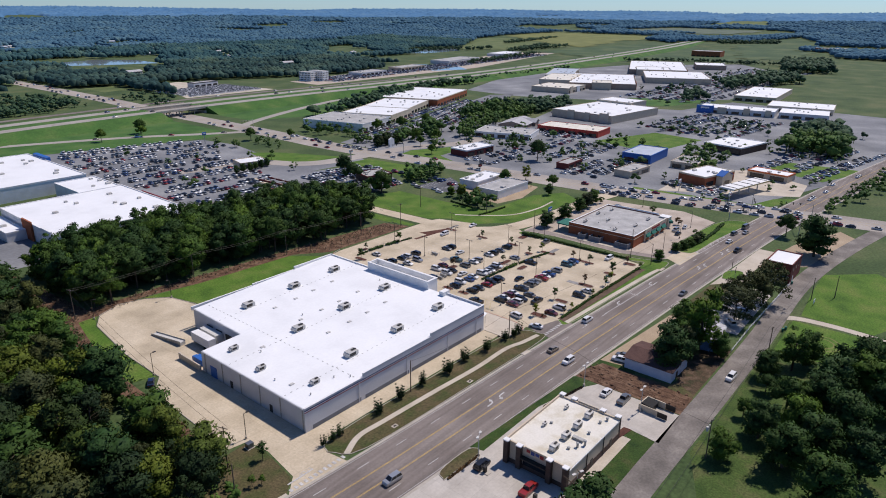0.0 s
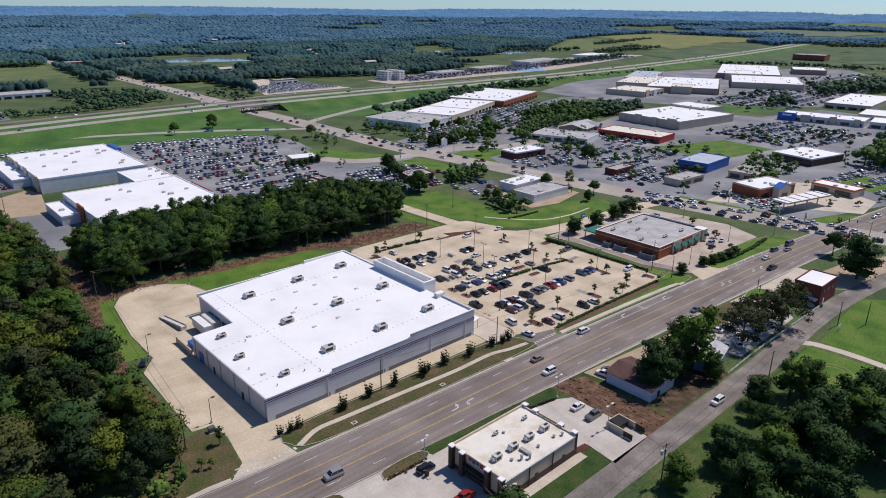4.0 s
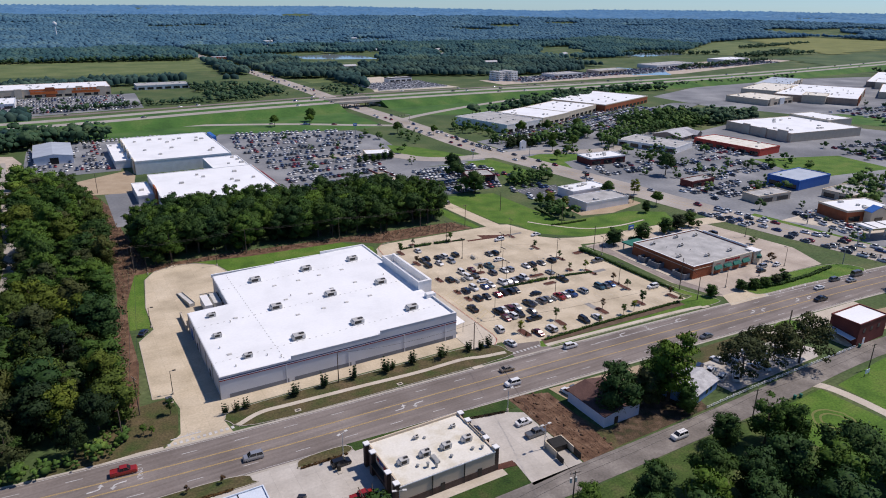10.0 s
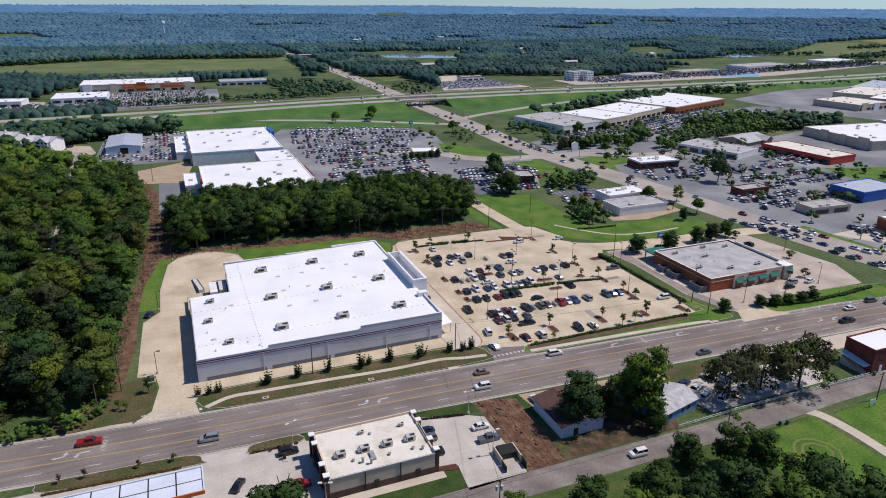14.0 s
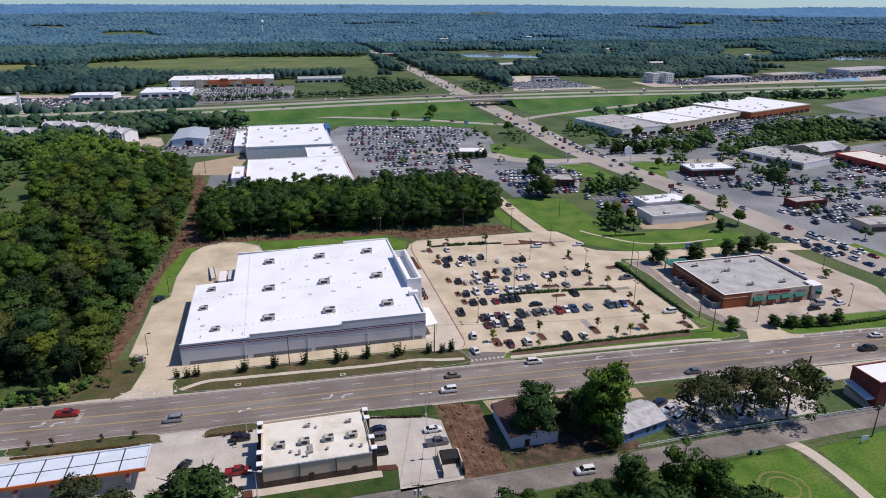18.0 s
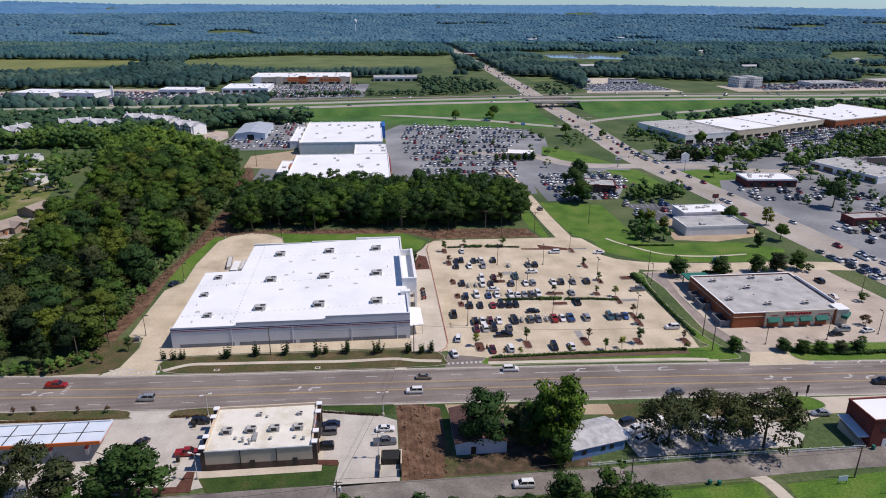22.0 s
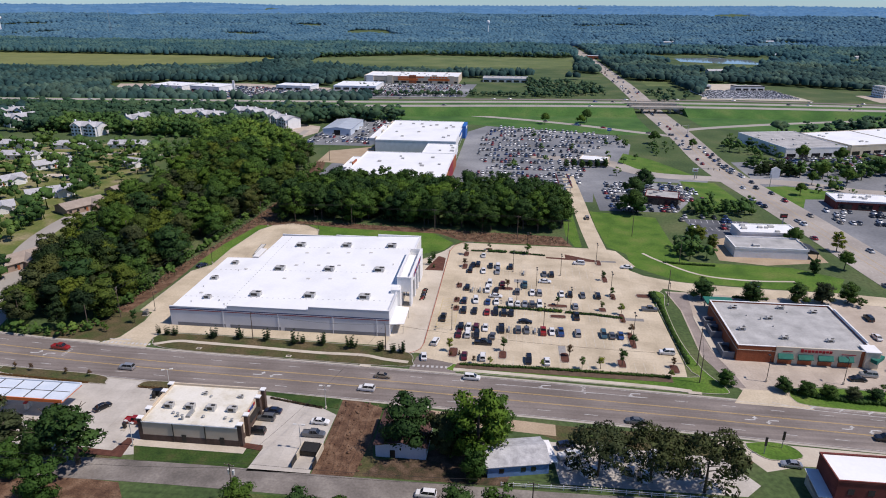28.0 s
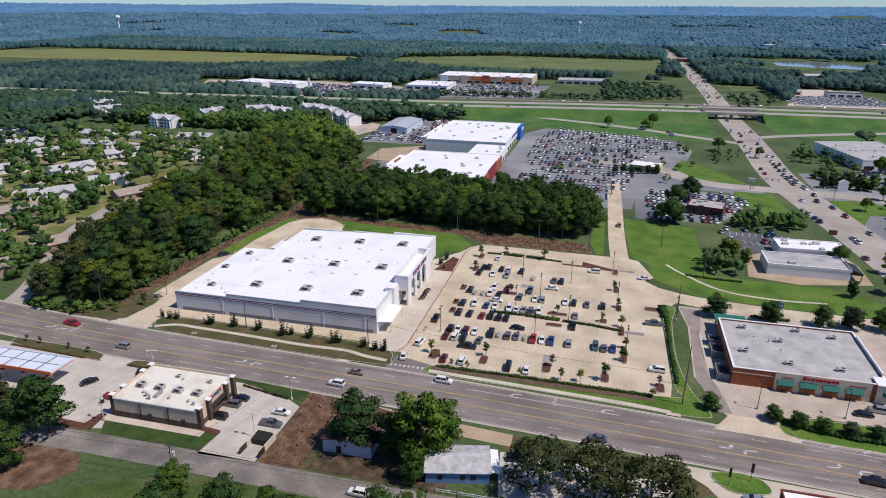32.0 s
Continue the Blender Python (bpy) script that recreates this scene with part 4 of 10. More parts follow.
def trunk_mesh(rng, kind, h):
    bm = bmesh.new()
    top = {"oak": 0.55, "spread": 0.6, "full": 0.7, "tall": 0.75, "pine": 0.92, "small": 0.6, "round": 0.6}.get(kind, 0.4) * h
    r = 0.02 * h + 0.03
    tube(bm, (0, 0, -0.1), (0.01 * h, 0, top * 0.5), r, r * 0.75, 7)
    tube(bm, (0.01 * h, 0, top * 0.5), (0, 0.01 * h, top), r * 0.75, r * 0.25, 7)
    for _ in range(6):
        a, z = rng.uniform(0, 2 * np.pi), top * rng.uniform(0.45, 0.9)
        d = h * rng.uniform(0.12, 0.26)
        tube(bm, (0, 0, z), (d * math.cos(a), d * math.sin(a), z + h * rng.uniform(0.06, 0.2)), r * 0.4, r * 0.12, 5)
    me = mesh_of("trunk", bm, BARK)
    return me


TREE_MODELS = {}


def tree_model(kind, k, leaf):
    key = (kind, k, leaf.name)
    if key not in TREE_MODELS:
        rng = np.random.default_rng(100 + k * 17 + sum(map(ord, kind)))
        h = 10.0
        c, r = crown_points(rng, kind, h)
        v1, f1 = clumps(rng, c, r * {"spread": 0.3, "pine": 0.45, "tall": 0.55}.get(kind, 0.66), ICO2 if kind in ("oak", "full") else ICO1, 0.16)
        v2, f2 = leaves(rng, c, r, {"oak": 2700, "full": 2700, "spread": 4400, "tall": 2500, "pine": 2000, "round": 1500, "small": 800}.get(kind, 1000), 0.25, 1.25 if kind in ("spread", "pine") else 1.0)
        v = np.concatenate([v1, v2])
        me = tri_mesh("crown", v, np.concatenate([f1, f2 + len(v1)]), leaf, normals=crown_normals(rng, v, c, r))
        TREE_MODELS[key] = (trunk_mesh(rng, kind, h), me)
    return TREE_MODELS[key]


TREE_FIRST = {}
tree_rng = random.Random(7)


def tree(x, y, height, kind="oak", leaf=None, name="tree", label="broad leafy green tree with a dark trunk", group="", wide=1.0, z=0.0):
    leaf = leaf or LEAF
    k = tree_rng.randrange(4)
    s = height / 10.0
    m = pose(x, y, z, 0, 0, tree_rng.uniform(0, 360)) @ Matrix.Diagonal((s * wide, s * wide, s, 1))
    key = (kind, k, leaf.name, name, label, group)
    if key in TREE_FIRST:
        first, undo = TREE_FIRST[key]
        return copy_thing(first, m @ undo)
    trunk, crown = tree_model(kind, k, leaf)
    ob = thing(name, (0, 0, 0), 0, label, "shrub" if "shrub" in name else "tree", group)
    part("trunk", trunk, BARK, ob)
    part("crown", crown, leaf, ob)
    ob.matrix_basis = m
    TREE_FIRST[key] = (ob, Matrix.Diagonal((1 / (s * wide), 1 / (s * wide), 1 / s, 1)))
    return ob


def inside(p, poly):
    x, y = p
    hit = False
    for (x0, y0), (x1, y1) in zip(poly, [*poly[1:], poly[0]]):
        if (y0 > y) != (y1 > y) and x < (x1 - x0) * (y - y0) / (y1 - y0) + x0:
            hit = not hit
    return hit


def scatter(poly, gap, rng, keep=lambda x, y: True):
    """Points strewn over an outline, about gap metres apart."""
    xs, ys = [p[0] for p in poly], [p[1] for p in poly]
    out = []
    y = min(ys)
    odd = 0
    while y < max(ys):
        x = min(xs) + (odd % 2) * gap / 2
        while x < max(xs):
            p = (x + rng.uniform(-0.42, 0.42) * gap, y + rng.uniform(-0.42, 0.42) * gap)
            if inside(p, poly) and keep(*p):
                out.append(p)
            x += gap
        y += gap * 0.87
        odd += 1
    return out


def mass_trees(name, spots, label, leaf, kinds=("oak", "tall", "pine"), sprays=90, clump_count=9, z_of=None, seed=5):
    """Many trees as one joined woodland: each with a trunk, clumps and leaf sprays."""
    rng = np.random.default_rng(seed)
    models = []
    for i in range(6):
        h = 10.0
        c, r = crown_points(rng, kinds[i % len(kinds)], h)
        pick = np.arange(len(c))[:clump_count] if len(c) < 24 else rng.permutation(len(c))[:clump_count]
        c, r = c[pick], r[pick] * (1.1 if len(c) < 24 else 1.45)
        v1, f1 = clumps(rng, c, r * (0.8 if sprays > 60 else 0.98), ICO1, 0.2)
        v2, f2 = leaves(rng, c, r, sprays, 0.44 if sprays > 60 else 0.34)
        t = 0.25
        v3 = np.array([(-t, -t, 0), (t, -t, 0), (0, t, 0), (0, 0, 6.0)])
        f3 = np.array([(0, 1, 3), (1, 2, 3), (2, 0, 3)])
        v = np.concatenate([v1, v2, v3])
        models.append((v, np.concatenate([f1, f2 + len(v1), f3 + len(v1) + len(v2)]), crown_normals(rng, v, c, r, 0.28)))
    vs, fs, ns, n = [], [], [], 0
    for x, y, h in spots:
        v, f, up = models[rng.integers(0, len(models))]
        a, s = rng.uniform(0, 2 * np.pi), h / 10.0
        w = s * rng.uniform(0.85, 1.25)
        q = np.stack([(v[:, 0] * math.cos(a) - v[:, 1] * math.sin(a)) * w + x, (v[:, 0] * math.sin(a) + v[:, 1] * math.cos(a)) * w + y, v[:, 2] * s + (z_of(x, y) if z_of else 0)], 1)
        vs.append(q)
        ns.append(np.stack([up[:, 0] * math.cos(a) - up[:, 1] * math.sin(a), up[:, 0] * math.sin(a) + up[:, 1] * math.cos(a), up[:, 2]], 1))
        fs.append(f + n)
        n += len(v)
    ob = new(name, tri_mesh(name, np.concatenate(vs), np.concatenate(fs), leaf, normals=np.concatenate(ns)))
    return tagged(ob, label, "woodland", kind="stuff")


def hedge(line, width, height, name="hedge", label="low clipped dark green hedge", leaf=None, bumpy=0.18):
    rng = np.random.default_rng(int(abs(line[0][0] * 7 + line[0][1] * 13)) + 3)
    pts = []
    for a, b in zip(line, line[1:]):
        va, vb = Vector(a), Vector(b)
        n = max(1, int((vb - va).length / (width * 0.7)))
        pts += [tuple(va.lerp(vb, k / n)) for k in range(n)]
    c = np.array([(x + rng.uniform(-.1, .1) * width, y + rng.uniform(-.1, .1) * width, height * 0.5) for x, y in pts])
    r = np.full(len(c), width * 0.55) * rng.uniform(0.85, 1.15, len(c))
    v1, f1 = clumps(rng, c, r, ICO1, bumpy)
    v1[:, 2] = np.clip((v1[:, 2] - height * 0.5) * (height / width) + height * 0.5, 0, None)
    v2, f2 = leaves(rng, c, r, 24 * len(c), 0.22)
    v2[:, 2] = np.clip(v2[:, 2], 0.02, None)
    ob = thing(name, (0, 0, 0), 0, label, "hedge")
    part("foliage", tri_mesh("foliage", np.concatenate([v1, v2]), np.concatenate([f1, f2 + len(v1)]), leaf or LEAF_DARK), leaf or LEAF_DARK, ob)
    return ob


# ---- cars ----
def loft(bm, rows, slots, cap=True):
    """Rings of corner points joined along their length; slots gives the material of each side of each span."""
    rings = [[bm.verts.new(p) for p in row] for row in rows]
    n = len(rings[0])
    for i in range(len(rings) - 1):
        for j in range(n):
            f = bm.faces.new((rings[i][j], rings[i][(j + 1) % n], rings[i + 1][(j + 1) % n], rings[i + 1][j]))
            f.material_index = slots(i, j)
    if cap:
        bm.faces.new(rings[0][::-1])
        bm.faces.new(rings[-1])
    return rings


CAR_SHAPES = {
    # length sections: x, half width, height of the body's top; then the cabin: x0, x1, roof x0, roof x1, roof height
    "sedan": ([(-2.35, 0.70, 0.62), (-2.28, 0.86, 0.86), (-1.5, 0.90, 0.96), (0.9, 0.90, 0.94), (1.9, 0.86, 0.82), (2.3, 0.70, 0.60)], (-1.75, 1.15, -1.05, 0.35, 1.43)),
    "suv": ([(-2.35, 0.74, 0.70), (-2.3, 0.92, 1.02), (-1.2, 0.95, 1.08), (1.0, 0.95, 1.07), (2.1, 0.90, 0.98), (2.35, 0.74, 0.66)], (-2.22, 1.25, -2.0, 0.55, 1.74)),
    "pickup": ([(-2.8, 0.80, 0.80), (-2.75, 0.96, 1.06), (-0.9, 0.98, 1.10), (1.2, 0.98, 1.10), (2.5, 0.93, 1.04), (2.8, 0.78, 0.70)], (-0.95, 1.45, -0.75, 0.75, 1.84)),
    "van": ([(-2.9, 0.86, 0.9), (-2.88, 0.98, 1.3), (-1.0, 1.0, 1.32), (1.4, 1.0, 1.25), (2.5, 0.92, 1.02), (2.75, 0.8, 0.7)], (-2.85, 1.95, -2.75, 1.1, 2.35)),
}


def car_parts(kind):
    rows, (c0, c1, r0, r1, h) = CAR_SHAPES[kind]
    body = bmesh.new()
    ring = [[(x, -w, 0.30), (x, w, 0.30), (x, w * 1.02, z * 0.68), (x, w * 0.93, z), (x, -w * 0.93, z), (x, -w * 1.02, z * 0.68)] for x, w, z in rows]
    loft(body, ring, lambda i, j: 0)
    w = rows[2][1]
    zb = rows[2][2] - 0.03
    # the roof plate and pillars belong to the body
    box(body, r0, -w * 0.70, h - 0.05, r1, w * 0.70, h, 0.02)
    for x0, x1 in ((c0, r0), (c1, r1)):
        for s in (-1, 1):
            tube(body, (x0, s * w * 0.88, zb), (x1, s * w * 0.70, h - 0.03), 0.055, sides=4)
    tube(body, ((c0 + c1) / 2 - 0.1, -w * 0.9, zb), ((r0 + r1) / 2, -w * 0.71, h - 0.03), 0.05, sides=4)
    tube(body, ((c0 + c1) / 2 - 0.1, w * 0.9, zb), ((r0 + r1) / 2, w * 0.71, h - 0.03), 0.05, sides=4)
    if kind == "pickup":
        box(body, -2.7, -0.90, 1.0, -0.95, -0.80, 1.18)
        box(body, -2.7, 0.80, 1.0, -0.95, 0.90, 1.18)
        box(body, -2.78, -0.90, 1.0, -2.68, 0.90, 1.18)
    bmesh.ops.recalc_face_normals(body, faces=body.faces)
    glass = bmesh.new()
    loft(glass, [[(c0, -w * 0.87, zb), (c0, w * 0.87, zb), (c1, w * 0.87, zb), (c1, -w * 0.87, zb)], [(r0, -w * 0.69, h - 0.04), (r0, w * 0.69, h - 0.04), (r1, w * 0.69, h - 0.04), (r1, -w * 0.69, h - 0.04)]], lambda i, j: 0)
    bmesh.ops.recalc_face_normals(glass, faces=glass.faces)
    wheel = bmesh.new()
    tube(wheel, (0, -0.11, 0), (0, 0.11, 0), 0.34, sides=12)
    rim = bmesh.new()
    tube(rim, (0, -0.115, 0), (0, 0.115, 0), 0.2, sides=10)
    lamp = bmesh.new()
    box(lamp, -0.03, -0.16, -0.07, 0.03, 0.16, 0.07, 0.02)
    return {"body": body, "window": glass, "wheel": wheel, "rim": rim, "lamp": lamp}


PAINTS = {
    "white": ((0.72, 0.72, 0.71), 0.0), "silver": ((0.42, 0.43, 0.44), 0.5), "grey": ((0.16, 0.165, 0.17), 0.4), "black": ((0.012, 0.012, 0.014), 0.1),
    "red": ((0.30, 0.018, 0.015), 0.1), "blue": ((0.03, 0.08, 0.24), 0.3), "maroon": ((0.11, 0.012, 0.016), 0.2), "navy": ((0.015, 0.025, 0.06), 0.2), "teal": ((0.06, 0.13, 0.16), 0.3), "tan": ((0.30, 0.25, 0.19), 0.3),
}


def paint(name):
    col, metal = PAINTS[name]
    m = mat("car_paint_" + name, [tuple(0.93 * c for c in col), tuple(min(1, 1.05 * c) for c in col)], 1.5, 0.28, metal, fine=0.3, fine_amount=0.03, spec=0.5)
    m.node_tree.nodes["Principled BSDF"].inputs["Coat Weight"].default_value = 0.6
    return m


PAINT_MATS = {k: paint(k) for k in PAINTS}
TAIL_LAMP = mat("red_lamp_lens", [(0.3, 0.01, 0.01), (0.4, 0.02, 0.02)], 0.5, 0.2, fine=0.1, fine_amount=0.05, spec=0.5)
CAR_MESHES, CAR_FIRST = {}, {}
KIND_WORDS = {"sedan": "saloon car", "suv": "tall estate car", "pickup": "pickup truck", "van": "boxy van"}


def car(x, y, turn, kind="sedan", colour="white", group="parked cars", state="parked in a painted bay", z=0.05):
    m = pose(x, y, z, 0, 0, turn)
    key = (kind, colour, group, state)
    if key in CAR_FIRST:
        return copy_thing(CAR_FIRST[key], m)
    if kind not in CAR_MESHES:
        CAR_MESHES[kind] = car_parts(kind)
        for n, bm in CAR_MESHES[kind].items():
            CAR_MESHES[kind][n] = mesh_of(n, bm)
            if n != "body":
                CAR_MESHES[kind][n].materials.append({"window": GLASS, "wheel": RUBBER, "rim": GREY_METAL, "lamp": TAIL_LAMP}[n])
    parts = CAR_MESHES[kind]
    nm = "pickup_truck" if kind == "pickup" else kind if kind != "sedan" else "car"
    ob = thing(nm, (x, y, z), turn, f"{colour} {KIND_WORDS[kind]} {state}", "pickup truck" if kind == "pickup" else "van" if kind == "van" else "car", group)
    body = parts["body"].copy()
    body.materials.append(PAINT_MATS[colour])
    part("body", body, None, ob)
    part("window", parts["window"], None, ob, "dark tinted glass")
    wb = 1.42 if kind != "pickup" else 1.75
    for sx in (-1, 1):
        for sy in (-1, 1):
            wh = part("wheel", parts["wheel"], None, ob, "black rubber tyre")
            wh.location = (sx * wb, sy * 0.82, 0.34)
            rm = part("rim", parts["rim"], None, wh)
    rows = CAR_SHAPES[kind][0]
    for sy in (-1, 1):
        t = part("tail_lamp", parts["lamp"], None, ob)
        t.location = (rows[0][0] + 0.02, sy * 0.58, rows[0][2] * 0.95)
    ob.matrix_basis = m
    CAR_FIRST[key] = ob
    return ob


FAR_PAINT = picked("far_car_paint", [(0.70, 0.70, 0.69), (0.40, 0.41, 0.42), (0.02, 0.02, 0.022), (0.72, 0.72, 0.71), (0.14, 0.145, 0.15), (0.25, 0.02, 0.018), (0.75, 0.75, 0.74), (0.03, 0.06, 0.16), (0.05, 0.05, 0.052), (0.5, 0.5, 0.5), (0.30, 0.27, 0.22)], 0.3, 0.1, 0.5)
FAR_WHITE = picked("far_white_paint", [(0.72, 0.72, 0.71), (0.78, 0.78, 0.77), (0.66, 0.66, 0.65)], 0.35, 0, 0.4)


def far_cars(name, spots, label, paintmat=None):
    """Many small parked cars a long way off, each a body with a glazed cabin, as one mass."""
    v = np.array([(-2.2, -.9, .3), (2.2, -.9, .3), (2.2, .9, .3), (-2.2, .9, .3), (-2.2, -.9, .9), (2.2, -.85, .8), (2.2, .85, .8), (-2.2, .9, .9), (-1.7, -.85, .95), (1.0, -.85, .95), (1.0, .85, .95), (-1.7, .85, .95), (-1.2, -.68, 1.5), (.3, -.68, 1.5), (.3, .68, 1.5), (-1.2, .68, 1.5)])
    f = [(0, 1, 5, 4), (1, 2, 6, 5), (2, 3, 7, 6), (3, 0, 4, 7), (4, 5, 9, 8), (5, 6, 10, 9), (6, 7, 11, 10), (7, 4, 8, 11), (8, 9, 13, 12), (9, 10, 14, 13), (10, 11, 15, 14), (11, 8, 12, 15), (12, 13, 14, 15)]
    f = np.array(f)
    slots = np.array([0] * 8 + [1] * 4 + [0])
    vs, fs = [], []
    for i, (x, y, a, s, z) in enumerate(spots):
        c, sn = math.cos(radians(a)), math.sin(radians(a))
        vs.append(np.stack([(v[:, 0] * c - v[:, 1] * sn) * s + x, (v[:, 0] * sn + v[:, 1] * c) * s + y, v[:, 2] * s * (1.25 if i % 3 == 0 else 1.0) - 0.1 + z], 1))
        fs.append(f + 16 * i)
    vs, fs = np.concatenate(vs), np.concatenate(fs)
    me = bpy.data.meshes.new(name)
    me.vertices.add(len(vs))
    me.vertices.foreach_set("co", vs.astype(np.float32).ravel())
    me.loops.add(4 * len(fs))
    me.loops.foreach_set("vertex_index", fs.astype(np.int32).ravel())
    me.polygons.add(len(fs))
    me.polygons.foreach_set("loop_start", np.arange(0, 4 * len(fs), 4, dtype=np.int32))
    me.polygons.foreach_set("loop_total", np.full(len(fs), 4, np.int32))
    me.polygons.foreach_set("material_index", np.tile(slots, len(spots)).astype(np.int32))
    me.update(calc_edges=True)
    me.materials.append(paintmat or FAR_PAINT)
    me.materials.append(GLASS)
    return tagged(new(name, me), label, "cars", kind="stuff")


# ---- small building helpers ----
def flat_text(words, size, m, material, name, label, kind="structure"):
    cu = bpy.data.curves.new(name, 'FONT')
    cu.body, cu.size, cu.extrude, cu.align_x = words, size, 0.004, 'CENTER'
    tmp = bpy.data.objects.new(name, cu)
    scene.collection.objects.link(tmp)
    me = bpy.data.meshes.new_from_object(tmp.evaluated_get(bpy.context.evaluated_depsgraph_get()))
    bpy.data.objects.remove(tmp)
    me.materials.clear()
    me.materials.append(material)
    ob = new(name, me)
    ob.matrix_basis = m
    return tagged(ob, label, "marking", kind=kind)


def rooftop_unit(parent, x, y, z, w=3.0, d=2.0, h=1.35, turn=0.0, name="rooftop_unit"):
    """An air-handling unit on a curb, with louvred sides and a rain hood."""
    key = (w, d, h)
    if key not in UNIT_MESHES:
        body = bmesh.new()
        box(body, -w / 2, -d / 2, 0.25, w / 2, d / 2, h, 0.05)
        box(body, -w / 2 + 0.1, -d / 2 + 0.1, 0, w / 2 - 0.1, d / 2 - 0.1, 0.25)
        hood = prism([(-w / 2 - 0.55, -d / 2 + 0.2), (-w / 2, -d / 2 + 0.2), (-w / 2, d / 2 - 0.2), (-w / 2 - 0.55, d / 2 - 0.2)], 0.45, lambda a, b: h - 0.15 if a > -w / 2 - 0.1 else h * 0.6)
        kit = [mesh_of("casing", body, UNIT_METAL), mesh_of("rain_hood", hood, UNIT_METAL)]
        for s in (-1, 1):
            lou = bmesh.new()
            box(lou, -w / 2 + 0.2, s * d / 2 - 0.02, 0.4, w * 0.2, s * d / 2 + 0.02, h - 0.15)
            kit.append(mesh_of("louvre", lou, DARK_METAL))
        for k in (0.12, 0.34):
            kit.append(mesh_of("fan", tube(bmesh.new(), (w * k, 0, h), (w * k, 0, h + 0.16), min(d, w) * 0.2, sides=14), DARK_METAL))
        UNIT_MESHES[key] = kit
    u = thing(name, (x, y, z), turn, "grey metal air-handling unit on a flat roof", "rooftop unit", "rooftop units")
    for n, me in zip(("casing", "rain_hood", "louvre", "louvre", "fan", "fan"), UNIT_MESHES[key]):
        part(n, me, None, u)
    return u


UNIT_MESHES = {}
UNIT_METAL = mat("weathered_unit_metal", [(0.38, 0.37, 0.35), (0.5, 0.49, 0.465), (0.6, 0.59, 0.56)], 0.9, 0.55, 0.25, fine=0.15, fine_amount=0.12)
BLUE_STRIPE = mat("dark_blue_stripe_paint", [(0.03, 0.04, 0.11), (0.045, 0.055, 0.14)], 3, 0.6, fine=0.3, fine_amount=0.08)
RED_STRIPE = mat("dark_red_stripe_paint", [(0.22, 0.02, 0.03), (0.28, 0.03, 0.04)], 3, 0.6, fine=0.3, fine_amount=0.08)
SIGN_RED = mat("red_sign_plastic", [(0.30, 0.015, 0.02), (0.36, 0.02, 0.03)], 1, 0.4, fine=0.2, fine_amount=0.05)
SIGN_BLUE = mat("blue_sign_plastic", [(0.02, 0.05, 0.22), (0.03, 0.07, 0.28)], 1, 0.4, fine=0.2, fine_amount=0.05)
BRIGHT_BLUE = mat("bright_blue_paint", [(0.02, 0.11, 0.38), (0.03, 0.14, 0.45)], 2, 0.5, fine=0.3, fine_amount=0.06)
ORANGE = mat("orange_fascia_paint", [(0.55, 0.13, 0.03), (0.65, 0.17, 0.04)], 2, 0.5, fine=0.3, fine_amount=0.05)
AWNING_GREEN = mat("green_awning_cloth", [(0.012, 0.12, 0.09), (0.018, 0.16, 0.12)], 1.2, 0.7, fine=0.1, fine_amount=0.1)
PALE_BLUE = mat("pale_blue_siding", [(0.12, 0.22, 0.42), (0.16, 0.28, 0.5)], 2, 0.7, fine=0.2, fine_amount=0.08)
BLUE_WHITE = mat("blue_white_panel", [(0.55, 0.62, 0.70), (0.66, 0.71, 0.77)], 3, 0.45, fine=0.4, fine_amount=0.06)
BROWN_ROOF = mat("brown_shingles", [(0.075, 0.04, 0.035), (0.11, 0.06, 0.05)], 2, 0.9, fine=0.25, fine_amount=0.25)
METAL_ROOF = mat("weathered_metal_roof", [(0.30, 0.30, 0.31), (0.42, 0.42, 0.43), (0.50, 0.50, 0.51)], 1.6, 0.75, 0.0, fine=0.3, fine_amount=0.15)
GREY_SHINGLE = mat("grey_shingles", [(0.36, 0.36, 0.375), (0.47, 0.47, 0.485)], 3, 0.9, fine=0.3, fine_amount=0.2)
TAN_SHINGLE = mat("tan_shingles", [(0.28, 0.23, 0.19), (0.36, 0.30, 0.25)], 3, 0.9, fine=0.3, fine_amount=0.2)
RED_ROOF = mat("red_roof_paint", [(0.42, 0.045, 0.03), (0.5, 0.06, 0.04)], 3, 0.6, fine=0.4, fine_amount=0.08)
CREAM = mat("cream_stucco", [(0.52, 0.45, 0.34), (0.6, 0.53, 0.42)], 4, 0.85, fine=0.3, fine_amount=0.06)


def bars(parent, rows, material, name="sign_bar"):
    for r in rows:
        part(name, boxes(r), material, parent)


# ---- the store ----
def roof_z(x, y):
    return 6.35 + (x + 62.3) * 0.0262


